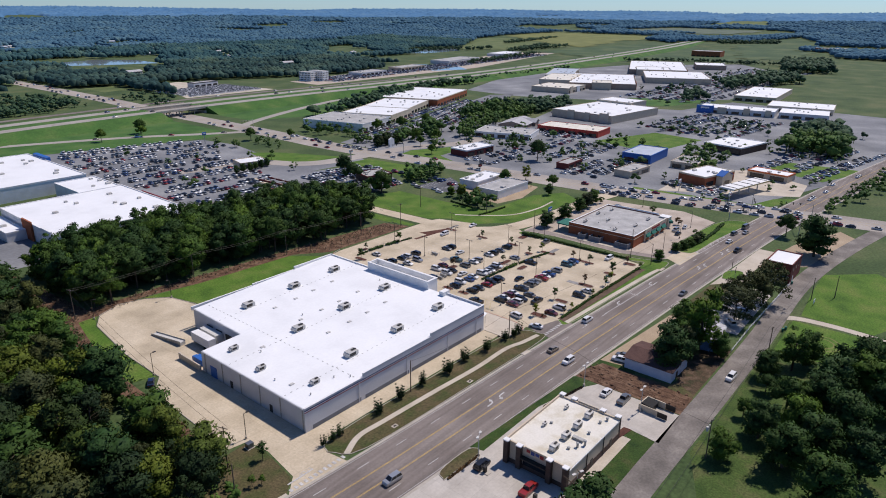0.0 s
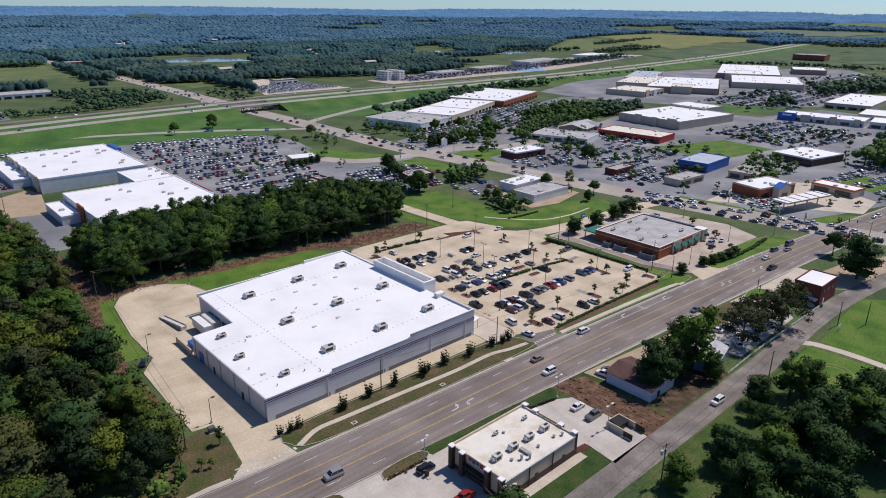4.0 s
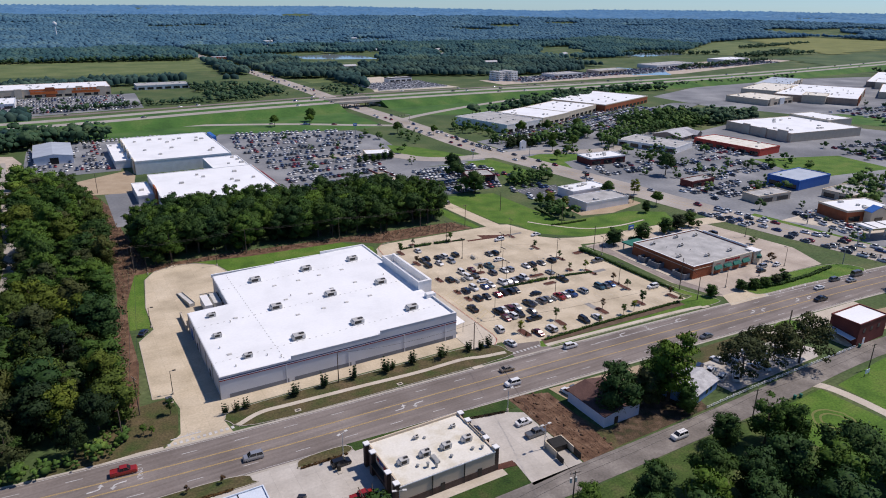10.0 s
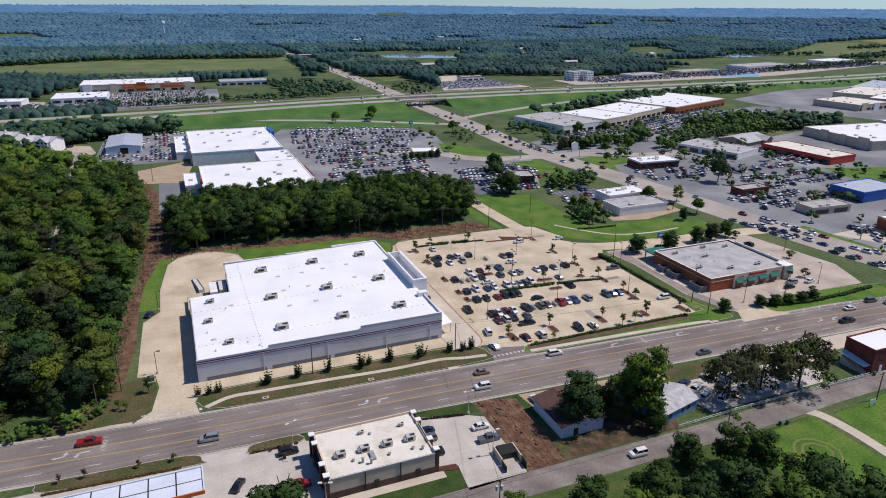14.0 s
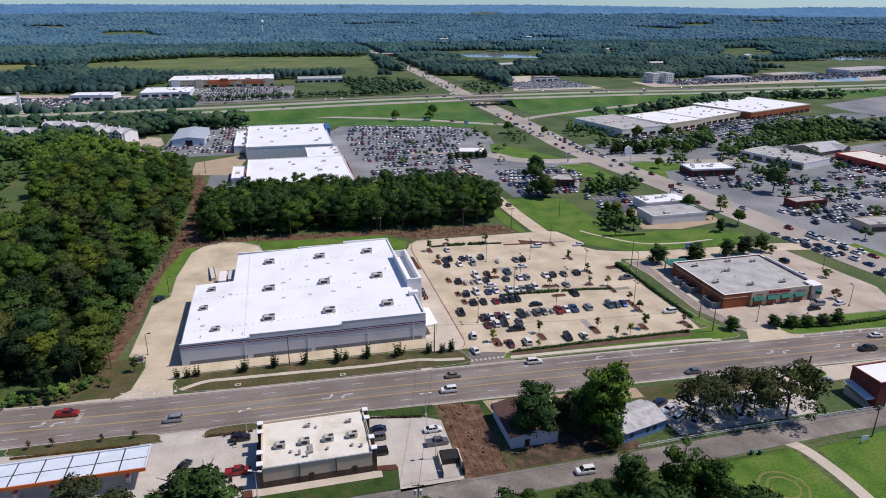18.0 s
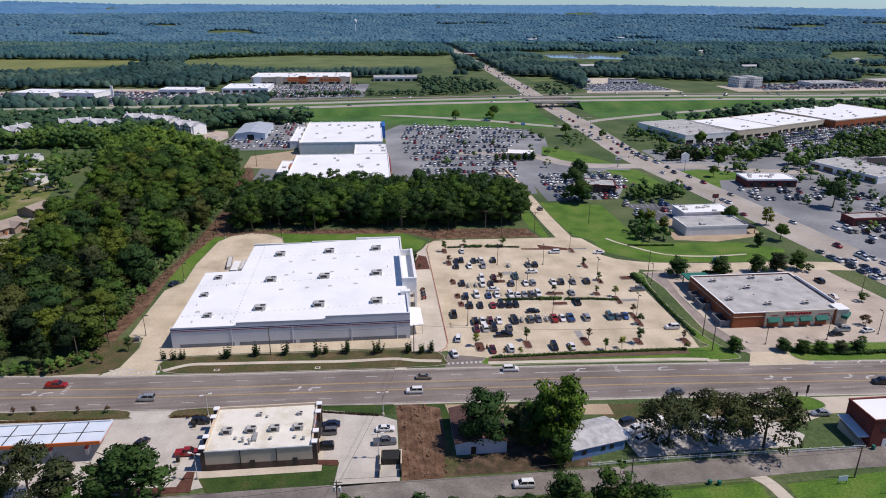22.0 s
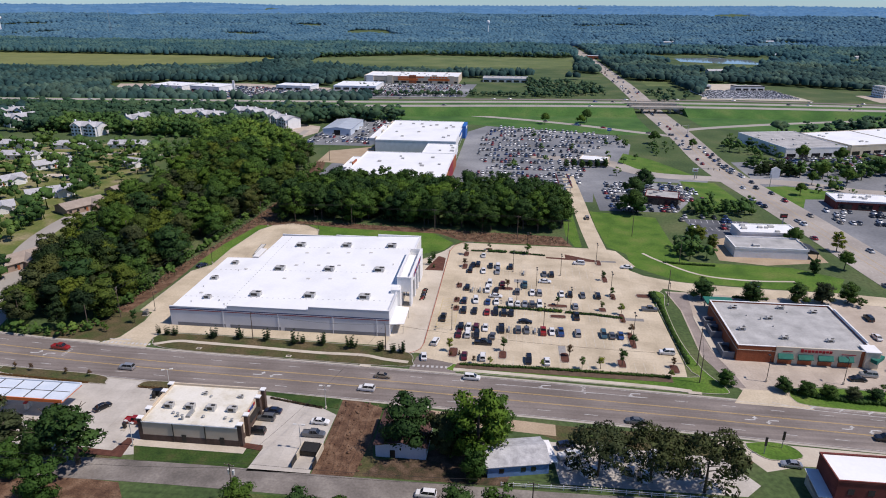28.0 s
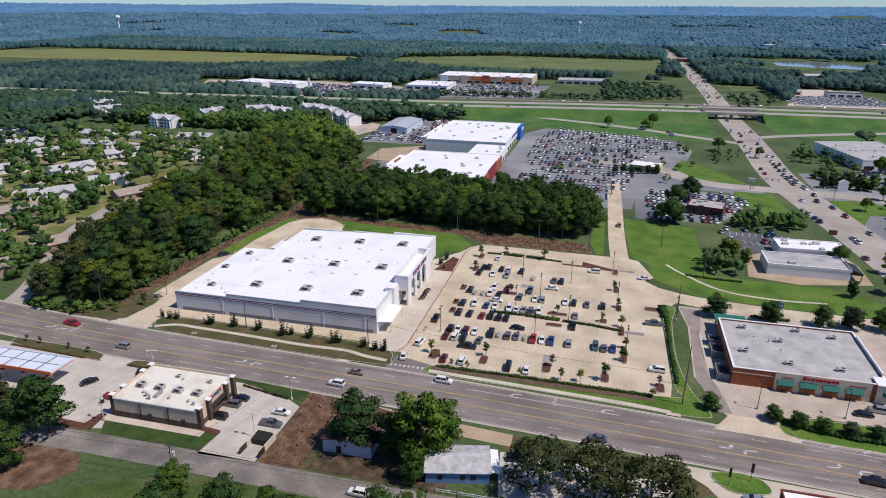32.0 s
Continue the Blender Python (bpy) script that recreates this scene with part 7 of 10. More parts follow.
N, S_, E_, W_ = 90, -90, 0, 180
for x, y, t, k, c in (
        (36.1, 64.3, N, "sedan", "white"), (34.4, 53.6, N, "suv", "black"), (39.5, 52.6, S_, "sedan", "black"), (42.4, 53, N, "suv", "white"), (47.5, 52.4, N, "suv", "black"), (36.9, 47, S_, "sedan", "white"), (42.5, 46.8, S_, "suv", "silver"), (31.7, 47.2, N, "suv", "black"), (32.4, 52.8, S_, "sedan", "black"),
        (60.6, 46.3, S_, "sedan", "grey"), (63.4, 46.2, N, "suv", "black"), (53, 35, N, "pickup", "teal"), (60.7, 39, E_, "sedan", "white"), (39.9, 34.4, S_, "suv", "white"), (44.7, 35.2, N, "sedan", "maroon"), (31.8, 30, N, "suv", "black"), (39.3, 28.6, S_, "suv", "white"), (42.5, 28.8, N, "sedan", "black"), (50.2, 28.2, N, "suv", "grey"), (55.6, 28, S_, "sedan", "white"), (58.2, 28, N, "suv", "silver"), (66.2, 28, S_, "sedan", "white"), (69.2, 28, N, "suv", "black"), (73.7, 27.6, S_, "sedan", "grey"), (79.1, 27.8, N, "suv", "black"),
        (31.6, 18.3, N, "suv", "navy"), (35.6, 19, S_, "suv", "white"), (39.9, 18.3, N, "sedan", "blue"), (42.9, 18.6, S_, "sedan", "white"), (47.9, 18, S_, "suv", "white"), (50.4, 18, N, "sedan", "white"), (52.9, 17.8, S_, "sedan", "silver"), (55.4, 18, N, "suv", "grey"), (58, 18, S_, "suv", "white"), (42.6, 23.4, E_, "sedan", "white"), (70.4, 18, N, "sedan", "silver"),
        (32, 10.6, N, "suv", "black"), (35.7, 10.3, S_, "sedan", "black"), (40, 10, N, "sedan", "red"), (42.9, 10.2, S_, "suv", "black"), (45.7, 10, N, "suv", "black"), (48.2, 10, S_, "sedan", "black"), (70.1, 10, N, "pickup", "black"),
        (25.6, 4.1, N, "pickup", "black"), (52.9, 4, E_, "sedan", "black"), (93.6, 57.5, W_, "sedan", "white"), (75, 59.6, W_, "suv", "white"), (95.7, 18.5, E_, "pickup", "grey"), (95.4, -12, W_, "suv", "white"),
        (32, -1.9, N, "suv", "black"), (34.5, -1.8, S_, "sedan", "white"), (37, -1.7, N, "suv", "maroon"), (40, -1.9, S_, "sedan", "white"), (31.7, -7.3, S_, "sedan", "maroon"), (34.6, -7, N, "suv", "white"), (37.4, -7.1, S_, "suv", "black"), (42.5, -7.2, N, "sedan", "grey"), (39.8, -12.2, E_, "pickup", "black"), (45.2, -2, S_, "pickup", "black"), (50.6, -2.1, N, "suv", "grey"), (53.3, -2.1, S_, "sedan", "grey"), (58.6, -2.2, N, "pickup", "red"), (61.4, -2.2, S_, "sedan", "white"), (64.2, -2.2, N, "pickup", "blue"), (69.6, -2.4, N, "suv", "silver"), (77.7, -2.4, S_, "suv", "teal"), (80.3, -2.6, N, "sedan", "grey"), (83, -2.5, S_, "sedan", "blue"),
        (34.6, -21.2, S_, "sedan", "maroon"), (40.1, -21, N, "suv", "white"), (53.7, -21.2, S_, "suv", "black"), (59.1, -21.4, N, "sedan", "white")):
    car(x, y, t + (x * 7.3 % 5 - 2.5), k, c)
for x, y, t, k, c in ((-12.3, -55.2, W_, "sedan", "navy"), (-12.9, -58.4, W_, "suv", "grey"), (-13.3, -64.1, W_, "suv", "black"), (1.2, -58.4, E_, "sedan", "white"), (1.0, -63.6, E_, "pickup", "grey"), (-44.9, -63.4, E_, "pickup", "red"), (-44.8, -50.9, E_, "suv", "black"), (-56.9, -58.5, 60, "sedan", "black")):
    car(x, y, t, k, c, "cars at the restaurant", "standing on the concrete lot")
for x, y, t, k, c in ((62.1, -61.2, 20, "suv", "navy"), (62.6, -64.6, 25, "pickup", "white"), (63.4, -68.2, 25, "suv", "white"), (66.8, -70.2, 40, "suv", "white"), (70.7, -61, 100, "sedan", "white"), (75.9, -69.4, 80, "suv", "silver"), (75.6, -62.5, 95, "sedan", "white"), (82.5, -62.8, 95, "suv", "white"), (79, -70.2, 80, "sedan", "white"), (86, -64, 90, "sedan", "silver"), (91, -66.5, 80, "suv", "grey")):
    car(x, y, t, k, c, "cars under the oaks", "parked in the oak yard", 0.03)
for x, y, t, k, c in ((113.1, -62.3, 175, "sedan", "silver"), (20, -53.2, 100, "suv", "white"), (23, -53, 95, "sedan", "grey"), (158, -20, 10, "sedan", "white"), (150, -18.6, 175, "suv", "silver"), (164, 6, 90, "sedan", "white"), (168, 20, 90, "suv", "black"), (146, -21.4, 0, "sedan", "black"), (-75.4, 39.4, 60, "sedan", "navy"), (31, -81.6, 178, "suv", "white")):
    car(x, y, t, k, c, "cars beside buildings", "parked beside a building", 0.05)
for x, d, t, k, c in ((-61.6, -3.5, 176, "suv", "silver"), (9.4, -3.6, 177, "suv", "white"), (12.6, 3.6, -3, "sedan", "tan"), (37.7, 6.8, -3, "suv", "white"), (80, -6.8, 177, "sedan", "grey"), (140, -3.6, 176, "pickup", "black"), (-88, 3.5, -5, "pickup", "red"), (-118, -6.8, 173, "sedan", "blue"), (150, 3.6, -5, "sedan", "white"), (163, 6.6, -5, "suv", "grey"), (168, 3.4, -5, "sedan", "silver"), (176, 6.5, -5, "van", "grey")):
    car(x, road_y(x, d), t, k, c, "cars on the road", "standing on the main road", 0.065)
for x, y, t, k, c in ((22.6, -22.6, 98, "sedan", "white"), (25, -13.2, 80, "suv", "white"), (84, 122, 92, "suv", "tan")):
    car(x, y, t, k, c, "cars on the drive", "standing on the entrance drive", 0.07)

# motorcycles and carts before the entrance
def motorcycle(x, y, turn, colour):
    ob = thing("motorcycle", (x, y, 0.16), turn, f"{colour} motorcycle on display by the entrance", "motorcycle", "display motorcycles")
    for s_ in (-0.65, 0.65):
        bm = bmesh.new()
        tube(bm, (s_, -0.07, 0.32), (s_, 0.07, 0.32), 0.32, sides=12)
        part("wheel", bm, RUBBER, ob)
    part("body", boxes((-0.5, -0.16, 0.35, 0.45, 0.16, 0.85), bevel=0.08), PAINT_MATS[colour], ob)
    part("seat", boxes((-0.7, -0.13, 0.8, 0.0, 0.13, 0.92), bevel=0.03), RUBBER, ob)
    bm = bmesh.new()
    tube(bm, (0.62, 0, 0.35), (0.4, 0, 1.05), 0.04, sides=6)
    tube(bm, (0.4, -0.35, 1.05), (0.4, 0.35, 1.05), 0.025, sides=6)
    part("handlebar", bm, DARK_METAL, ob)


for k, c in enumerate(("red", "red", "black", "blue", "black", "grey", "red", "black")):
    motorcycle(16.4 + 0.25 * (k % 2), 17.5 + k * 1.25, 20, c)


def corral(x, y, turn=0):
    ob = thing("cart_corral", (x, y, 0.05), turn, "grey steel cart corral with shopping carts", "corral", "cart corrals")
    for s_ in (-0.9, 0.9):
        for z in (0.45, 0.95):
            bm = bmesh.new()
            tube(bm, (s_, -2.2, z), (s_, 2.2, z), 0.035, sides=6)
            part("rail", bm, GREY_METAL, ob)
        for y2 in (-2.2, 0, 2.2):
            bm = bmesh.new()
            tube(bm, (s_, y2, 0), (s_, y2, 1.0), 0.04, sides=6)
            part("post", bm, GREY_METAL, ob)
    part("nested_trolley", boxes((-0.35, -1.8, 0.2, 0.35, 1.2, 0.95), bevel=0.05), GREY_METAL, ob)


for x, y in ((52.6, 46.6), (47.6, -2), (56, -2.2), (33.8, 28.2), (36.6, 28.4)):
    corral(x, y)

# ---- utility poles and wires ----
def utility_pole(x, y, h=11.0, turn=0.0, arms=1, transformer=False, label="weathered wooden utility pole with a crossarm"):
    ob = thing("utility_pole", (x, y, 0), turn, label, "utility pole", "utility poles")
    bm = bmesh.new()
    tube(bm, (0, 0, -0.2), (0, 0, h), 0.17, 0.11, sides=8)
    part("pole", bm, WOOD_POLE, ob)
    for k in range(arms):
        z = h - 0.5 - k * 1.0
        part("crossarm", boxes((-0.08, -1.2, z, 0.06, 1.2, z + 0.12)), WOOD_POLE, ob)
        for yy in (-1.1, -0.4, 0.4, 1.1):
            bm = bmesh.new()
            tube(bm, (0, yy, z + 0.12), (0, yy, z + 0.32), 0.05, sides=6)
            part("insulator", bm, GREY_METAL, ob)
    if transformer:
        for yy in (-0.55, 0.55):
            bm = bmesh.new()
            tube(bm, (0.45, yy, h - 3.0), (0.45, yy, h - 1.9), 0.28, sides=10)
            part("transformer", bm, SKYLIGHT, ob, "pale grey transformer drum")


for x, y, h, t, a, tr in ((-32.2, -17.6, 9.6, 90, 0, False), (10.6, -20.2, 9.5, 90, 0, False), (-82.1, -7.5, 11, 20, 2, False), (-86.9, -17.7, 9, 0, 0, False), (-71.7, 96, 11, 20, 1, False), (-28, 97, 11, 80, 1, False), (12, 93, 11, 80, 1, False), (50, 88, 11, 80, 1, False), (72, 84, 11, 80, 1, False), (102.8, -18.1, 12.6, 90, 0, False), (101.2, -27.7, 9, 90, 0, False), (-8.9, -88.6, 10.5, 80, 1, True), (53.5, -85.4, 9, 80, 1, False), (-62, -90, 10, 80, 1, True), (105.4, -85.9, 8.5, 90, 1, False), (113, -92, 8.5, 90, 0, False), (-102, 14, 11, 20, 1, False), (116, 66, 10, 90, 0, False), (102, 98, 10, 90, 0, False), (104, 30, 11, 90, 0, False), (-75, 230, 11, 10, 1, False), (-118, 60, 11, 20, 1, False)):
    utility_pole(x, y, h, t, a, tr)


def wire(points, sag=0.8, r=0.035, label="thin dark overhead wire"):
    """One sagging line through its supports."""
    spots = [Vector(points[0])]
    for a, b2 in zip(points, points[1:]):
        va, vb = Vector(a), Vector(b2)
        spots += [va.lerp(vb, k / 8) - Vector((0, 0, sag * 4 * (k / 8) * (1 - k / 8))) for k in range(1, 9)]
    bm = bmesh.new()
    rings = []
    for k, p in enumerate(spots):
        t = (spots[min(k + 1, len(spots) - 1)] - spots[max(k - 1, 0)]).normalized()
        q = t.to_track_quat('Z', 'Y')
        rings.append([bm.verts.new(p + q @ Vector((r * math.cos(math.pi * i / 2), r * math.sin(math.pi * i / 2), 0))) for i in range(4)])
    for a, b2 in zip(rings, rings[1:]):
        for i in range(4):
            bm.faces.new((a[i], a[(i + 1) % 4], b2[(i + 1) % 4], b2[i]))
    bm.faces.new(rings[0][::-1])
    bm.faces.new(rings[-1])
    ob = new("overhead_wire", mesh_of("overhead_wire", bm, DARK_METAL))
    return tagged(ob, label, "wire")


for off in (-0.9, 0.9):
    wire([(-8.9, -88.6 + off, 10.1), (53.5, -85.4 + off, 8.6), (105.4, -85.9 + off, 8.1)])
    wire([(-62, -90 + off, 9.6), (-8.9, -88.6 + off, 10.1)])
    wire([(-71.7 + off * .3, 96 + off, 10.6), (-28, 97 + off, 10.6), (12, 93 + off, 10.6), (50, 88 + off, 10.6), (72, 84 + off, 10.6)])
    wire([(-82.1 + off, -7.5, 10.6), (-71.7 + off, 96, 10.6)], 1.6)
wire([(-8.9, -88.6, 9), (4, -45, 8), (10.6, -20.2, 9.3)], 0.7)
wire([(-32.2, -17.6, 9.4), (10.6, -20.2, 9.3), (101.2, -27.7, 8.8)], 1.4)
wire([(101.2, -27.7, 8.8), (102.8, -18.1, 12)], 0.2)

flat_text("STOP", 1.5, pose(-71.8, -21.4, 0.06, 0, 0, 180), LINE_WHITE, "road_word", "white painted word on the concrete drive")
flat_text("ONLY", 1.7, pose(-85.5, -31.9, 0.075, 0, 0, -95), LINE_WHITE, "road_word", "white painted word in the turn lane")
flat_text("ONLY", 1.7, pose(68, road_y(68, 6.6), 0.075, 0, 0, -92), LINE_WHITE, "road_word", "white painted word in the turn lane")
for x, y, w in ((6.2, -29.6, 3.4), (98.6, -33.4, 3.6)):
    o = thing("drain_inlet", (x, y, 0.1), -3, "concrete kerb drain inlet slab", "drain")
    part("slab", boxes((-w / 2, -0.6, 0, w / 2, 0.7, 0.12), bevel=0.03), PALE_CONCRETE, o)
    # Solid black strip on the slab's face for the shade in the slot.
    part("opening", boxes((-w / 2 + 0.4, -0.63, 0.0, w / 2 - 0.4, -0.59, 0.08)), RUBBER, o)
for x, y in ((-46.4, -25.2), (-17.7, -26.6)):
    o = thing("drain_cover", (x, y, 0.12), 0, "square concrete drain cover in the grass", "drain")
    part("frame", boxes((-0.8, -0.6, 0, 0.8, 0.6, 0.08), bevel=0.02), PALE_CONCRETE, o)
    part("grate", boxes((-0.45, -0.3, 0.08, 0.45, 0.3, 0.1)), DARK_METAL, o)
for x, y, w in ((108.4, -58.4, 0.28), (113.4, -55.6, 0.3)):
    o = thing("road_sign", (x, y, 0.14), 0, "narrow dark sign panel on a post", "sign")
    part("panel", boxes((-w, -0.06, 2.2, w, 0.06, 4.6)), DARK_METAL, o)
    part("post", boxes((-0.08, -0.05, 0, 0.08, 0.05, 2.2)), GREY_METAL, o)
o = thing("yard_sign", (101.2, -87.6, 0), 0, "pale sign board on two posts", "sign")
part("panel", boxes((-1.1, -0.05, 0.9, 1.1, 0.05, 2.2)), BLUE_WHITE, o)
for s_ in (-1, 1):
    part("post", boxes((s_ - 0.06, -0.05, 0, s_ + 0.06, 0.05, 0.9)), WOOD_POLE, o)
for x, y in ((116.8, -76.8), (72, -84.8), (74, -85.2)):
    o = thing("wheeled_bin", (x, y, 0.03), 10, "green plastic wheeled bin by the street", "bin")
    part("body", boxes((-0.3, -0.35, 0.1, 0.3, 0.35, 1.0), bevel=0.04), AWNING_GREEN, o)
    part("lid", boxes((-0.33, -0.4, 1.0, 0.33, 0.38, 1.08), bevel=0.02), AWNING_GREEN, o)
o = thing("transformer_box", (-74.6, -5.0, 0.04), 0, "green electrical cabinet on a pad", "cabinet")
part("cabinet", boxes((-0.8, -0.7, 0.1, 0.8, 0.7, 1.4), bevel=0.05), PAINT_MATS["grey"], o)
part("pad", boxes((-1, -0.9, 0, 1, 0.9, 0.1)), PALE_CONCRETE, o)

# ---- single trees near the road and street ----
for x, y, h, k, w, leaf in (
        (24.6, -66.6, 15.6, "full", 1.1, "d"), (33.5, -66.5, 12, "full", 1.0, "g"), (41.2, -68.6, 20.5, "tall", 1.05, "m"), (44.5, -62.6, 14.5, "full", 1.0, "m"), (41, -74.6, 9, "full", 1.0, "m"), (37, -66, 13, "full", 1.0, "m"),
        (68.5, -70.6, 13, "spread", 1.12, "g"), (80, -70.6, 14.5, "spread", 1.05, "g"), (91, -73.6, 15.5, "spread", 1.0, "g"),
        (-49.5, -80, 15.5, "pine", 1.7, "d"), (-54, -79.5, 14.5, "pine", 1.8, "d"), (-58, -81, 12, "full", 1.0, "d"), (-66, -79, 12, "pine", 1.9, "g"), (-73.5, -77, 13.5, "spread", 0.95, "g"), (-61.5, -85.5, 9.5, "full", 1.1, "m"), (-80, -81, 12, "full", 1.1, "d"), (-49, -93, 12, "full", 1.0, "m"), (-7, -91.4, 8.5, "full", 1.2, "m"),
        (7, -95.5, 11, "full", 1.2, "d"), (22, -98, 12, "oak", 1.15, "d"), (38.5, -88.5, 9.4, "full", 1.2, "d"), (47, -93.5, 13.5, "tall", 1.1, "m"), (53, -96, 11.5, "full", 1.1, "m"), (37, -105, 15, "full", 1.15, "d"), (52, -111, 16, "oak", 1.15, "d"), (21, -112, 14, "full", 1.2, "d"), (34, -119, 15, "full", 1.2, "d"), (8, -108, 13, "full", 1.2, "d"), (30, -91, 6, "oak", 1.15, "d"), (14, -90, 6, "oak", 1, "m"),
        (116, 30.5, 8.6, "full", 1.35, "d"), (133, 30.5, 8.4, "full", 1.4, "d"), (149.5, 31.5, 8.2, "full", 1.2, "d"), (158, 32, 8.4, "full", 1.3, "g"), (167, 33, 8.2, "full", 1.2, "d"), (130, 93, 8.5, "full", 1.1, "y"), (134, 86, 7, "full", 1.1, "y"), (128, 99, 6.5, "full", 1.1, "m"), (166, 60, 7, "full", 1, "d"),
        (108.2, -28, 5.2, "full", 1.3, "m"), (123, -29.4, 4.4, "full", 1.6, "d"), (128.6, -30.6, 4.4, "full", 1.6, "d"), (134, -31.2, 4.2, "full", 1.6, "d"), (139.8, -31.8, 4, "full", 1.7, "g"), (145.5, -31.6, 4, "full", 1.6, "d"),
        (155, -76, 19, "full", 1.25, "d"), (-1, -103, 13, "full", 1.2, "d"), (5, -117, 14, "full", 1.2, "d"), (15, -103, 12, "full", 1.15, "m"), (28, -104, 13, "full", 1.15, "d"), (-9, -113, 14, "full", 1.2, "d"), (44, -112, 14, "full", 1.2, "m"), (60, -118, 14, "full", 1.2, "d"), (176, -60, 12, "oak", 0.9, "d"), (-75.2, -11, 5, "small", 1.0, "d"), (-80.6, -18, 3, "small", 1.0, "m"), (-82.3, -17, 3.4, "small", 1.0, "m"),
        (120, -40.8 - 27, 3, "pine", 1.2, "d"), (170, 30, 4, "round", 1.1, "m"), (172, 2, 4, "round", 1.2, "m"), (160, -16, 4, "round", 1.2, "r"), (150, -40 + 12, 3, "round", 1.2, "m")):
    tree(x, y, h, k, {"d": LEAF_DARK, "m": LEAF, "g": LEAF_GREY, "y": LEAF_YELLOW, "r": LEAF_RUST}[leaf], wide=w, label={"oak": "broad leafy tree with a spreading crown", "spread": "old oak with a wide open grey-green crown", "full": "dense leafy tree with branches to the ground", "tall": "tall leafy tree with an uneven crown", "pine": "tall dark pine with a bare lower trunk", "round": "round clipped evergreen tree", "small": "small young leafy tree"}[k])
for x, y in ((-88, -43), (-77, -43.6), (-69.6, -44.2), (-93, -43)):
    tree(x, y, 2.4, "small", LEAF_RUST, name="small_tree", label="thin young tree in a kerbed island", z=0.12)
hedge([(-96, -46), (-68, -47.4)], 0.5, 0.35, "planting_row", "low reddish plants along the kerb", LEAF_RUST)
hedge([(-53, -47.8), (-42, -48)], 0.5, 0.35, "planting_row", "low reddish plants along the kerb", LEAF_RUST)
hedge([(-15, -49), (0, -52)], 0.5, 0.4, "planting_row", "low reddish plants along the kerb", LEAF_RUST)

# ---- churned soil of the bare plot ----
def soil_clods():
    rng = np.random.default_rng(19)
    n = 190
    x = 4.8 + rng.uniform(0, 10, n)
    y = rng.uniform(-76.8, -48.2, n)
    size = rng.uniform(0.08, 0.3, n) * rng.choice((1.0, 1.0, 1.7), n)
    c = np.stack([x, y, np.full(n, 0.05)], 1)
    v, f = clumps(rng, c, size, ICO1, 0.3)
    v[:, 2] = 0.05 + np.maximum(v[:, 2] - 0.05, -0.05) * 0.8
    tagged(new("soil_clods", tri_mesh("soil_clods", v, f, SOIL)), "clods of churned brown soil on the bare plot", "soil", kind="stuff")
    for k, px in enumerate((6.2, 8.4, 10.2, 12.6)):
        line = smooth_line([(px + rng.uniform(-0.4, 0.4), y) for y in np.linspace(-48.6 - 0.4 * k, -76.6, 9)], 5)
        bm = bmesh.new()
        ribbon(bm, line, 0.32, 0.02, 0.15)
        low = offset_line(line, 0.6), offset_line(line, -0.3)
        for side, flip in ((0.32, 0), (0.02, 1)):
            top, foot = [bm.verts.new((*p, 0.15)) for p in offset_line(line, side)], [bm.verts.new((*p, 0.03)) for p in low[flip]]
            for i in range(len(line) - 1):
                q = (top[i], top[i + 1], foot[i + 1], foot[i])
                bm.faces.new(q[::-1] if flip else q)
        setting("soil_ridge", bm, SOIL, "low ridge of soil pushed up by wheels", "ground")


soil_clods()


# ---- woods ----
wood_rng = random.Random(21)
NORTH_WOOD = [(-64, 101), (-40, 103), (20, 97), (72, 94), (75, 120), (66, 146), (-50, 154), (-69, 148)]
WEST_WOOD = [(-88, -12), (-91, -21.5), (-104, -22), (-115, -21), (-128, 10), (-138, 40), (-143, 60), (-146, 100), (-146, 150), (-158, 200), (-188, 285), (-160, 330), (-122, 292), (-86, 228), (-79, 150), (-80, 100), (-86, 60), (-87, 20)]
for x, y in scatter(NORTH_WOOD, 7.0, wood_rng):
    tree(x, y, wood_rng.uniform(13, 18), wood_rng.choice(("full", "full", "oak", "tall")), LEAF_DARK if wood_rng.random() < 0.7 else LEAF, name="wood_tree", label="tall dark woodland tree behind the store", group="north wood trees", wide=1.0)
WOOD_LANE = smooth_line([(-121, 38), (-117, 66), (-114, 100), (-113.5, 140), (-116, 190), (-118, 245), (-122, 300), (-124, 338)], 6)
simple_road("lane", WOOD_LANE, 2.6, 0.05, PALE_ASPHALT, "narrow pale lane through the wood")
near, rest = [], []
for p in scatter(WEST_WOOD, 8.4, wood_rng, lambda x, y: y < 36 or abs(x - along_y(WOOD_LANE, y)) > 5.0):
    (near if p[1] < 235 and len(near) < 280 else rest).append(p)
for x, y in near:
    h = wood_rng.choice((8.5, 11, 12.5, 14, 15.5, 17)) * wood_rng.uniform(0.9, 1.1)
    tree(x, y, h, wood_rng.choice(("full", "full", "oak", "tall")), wood_rng.choice((LEAF_DARK, LEAF_GREY, LEAF_DARK, LEAF_EVERGREEN, LEAF_OLIVE) if y < 45 else (LEAF, LEAF, LEAF, LEAF_DARK, LEAF_OLIVE, LEAF_GREY)), name="wood_tree", label="leafy woodland tree beside the service yard", group="west wood trees", wide=wood_rng.uniform(0.95, 1.3) * (1.25 if h < 11 else 1.0))
for x, y in ((-104, -6), (-100, -2), (-97, 3)):
    tree(x, y, 11, "oak", LEAF_GREY, label="thin grey half-bare tree at the wood edge", wide=0.8)
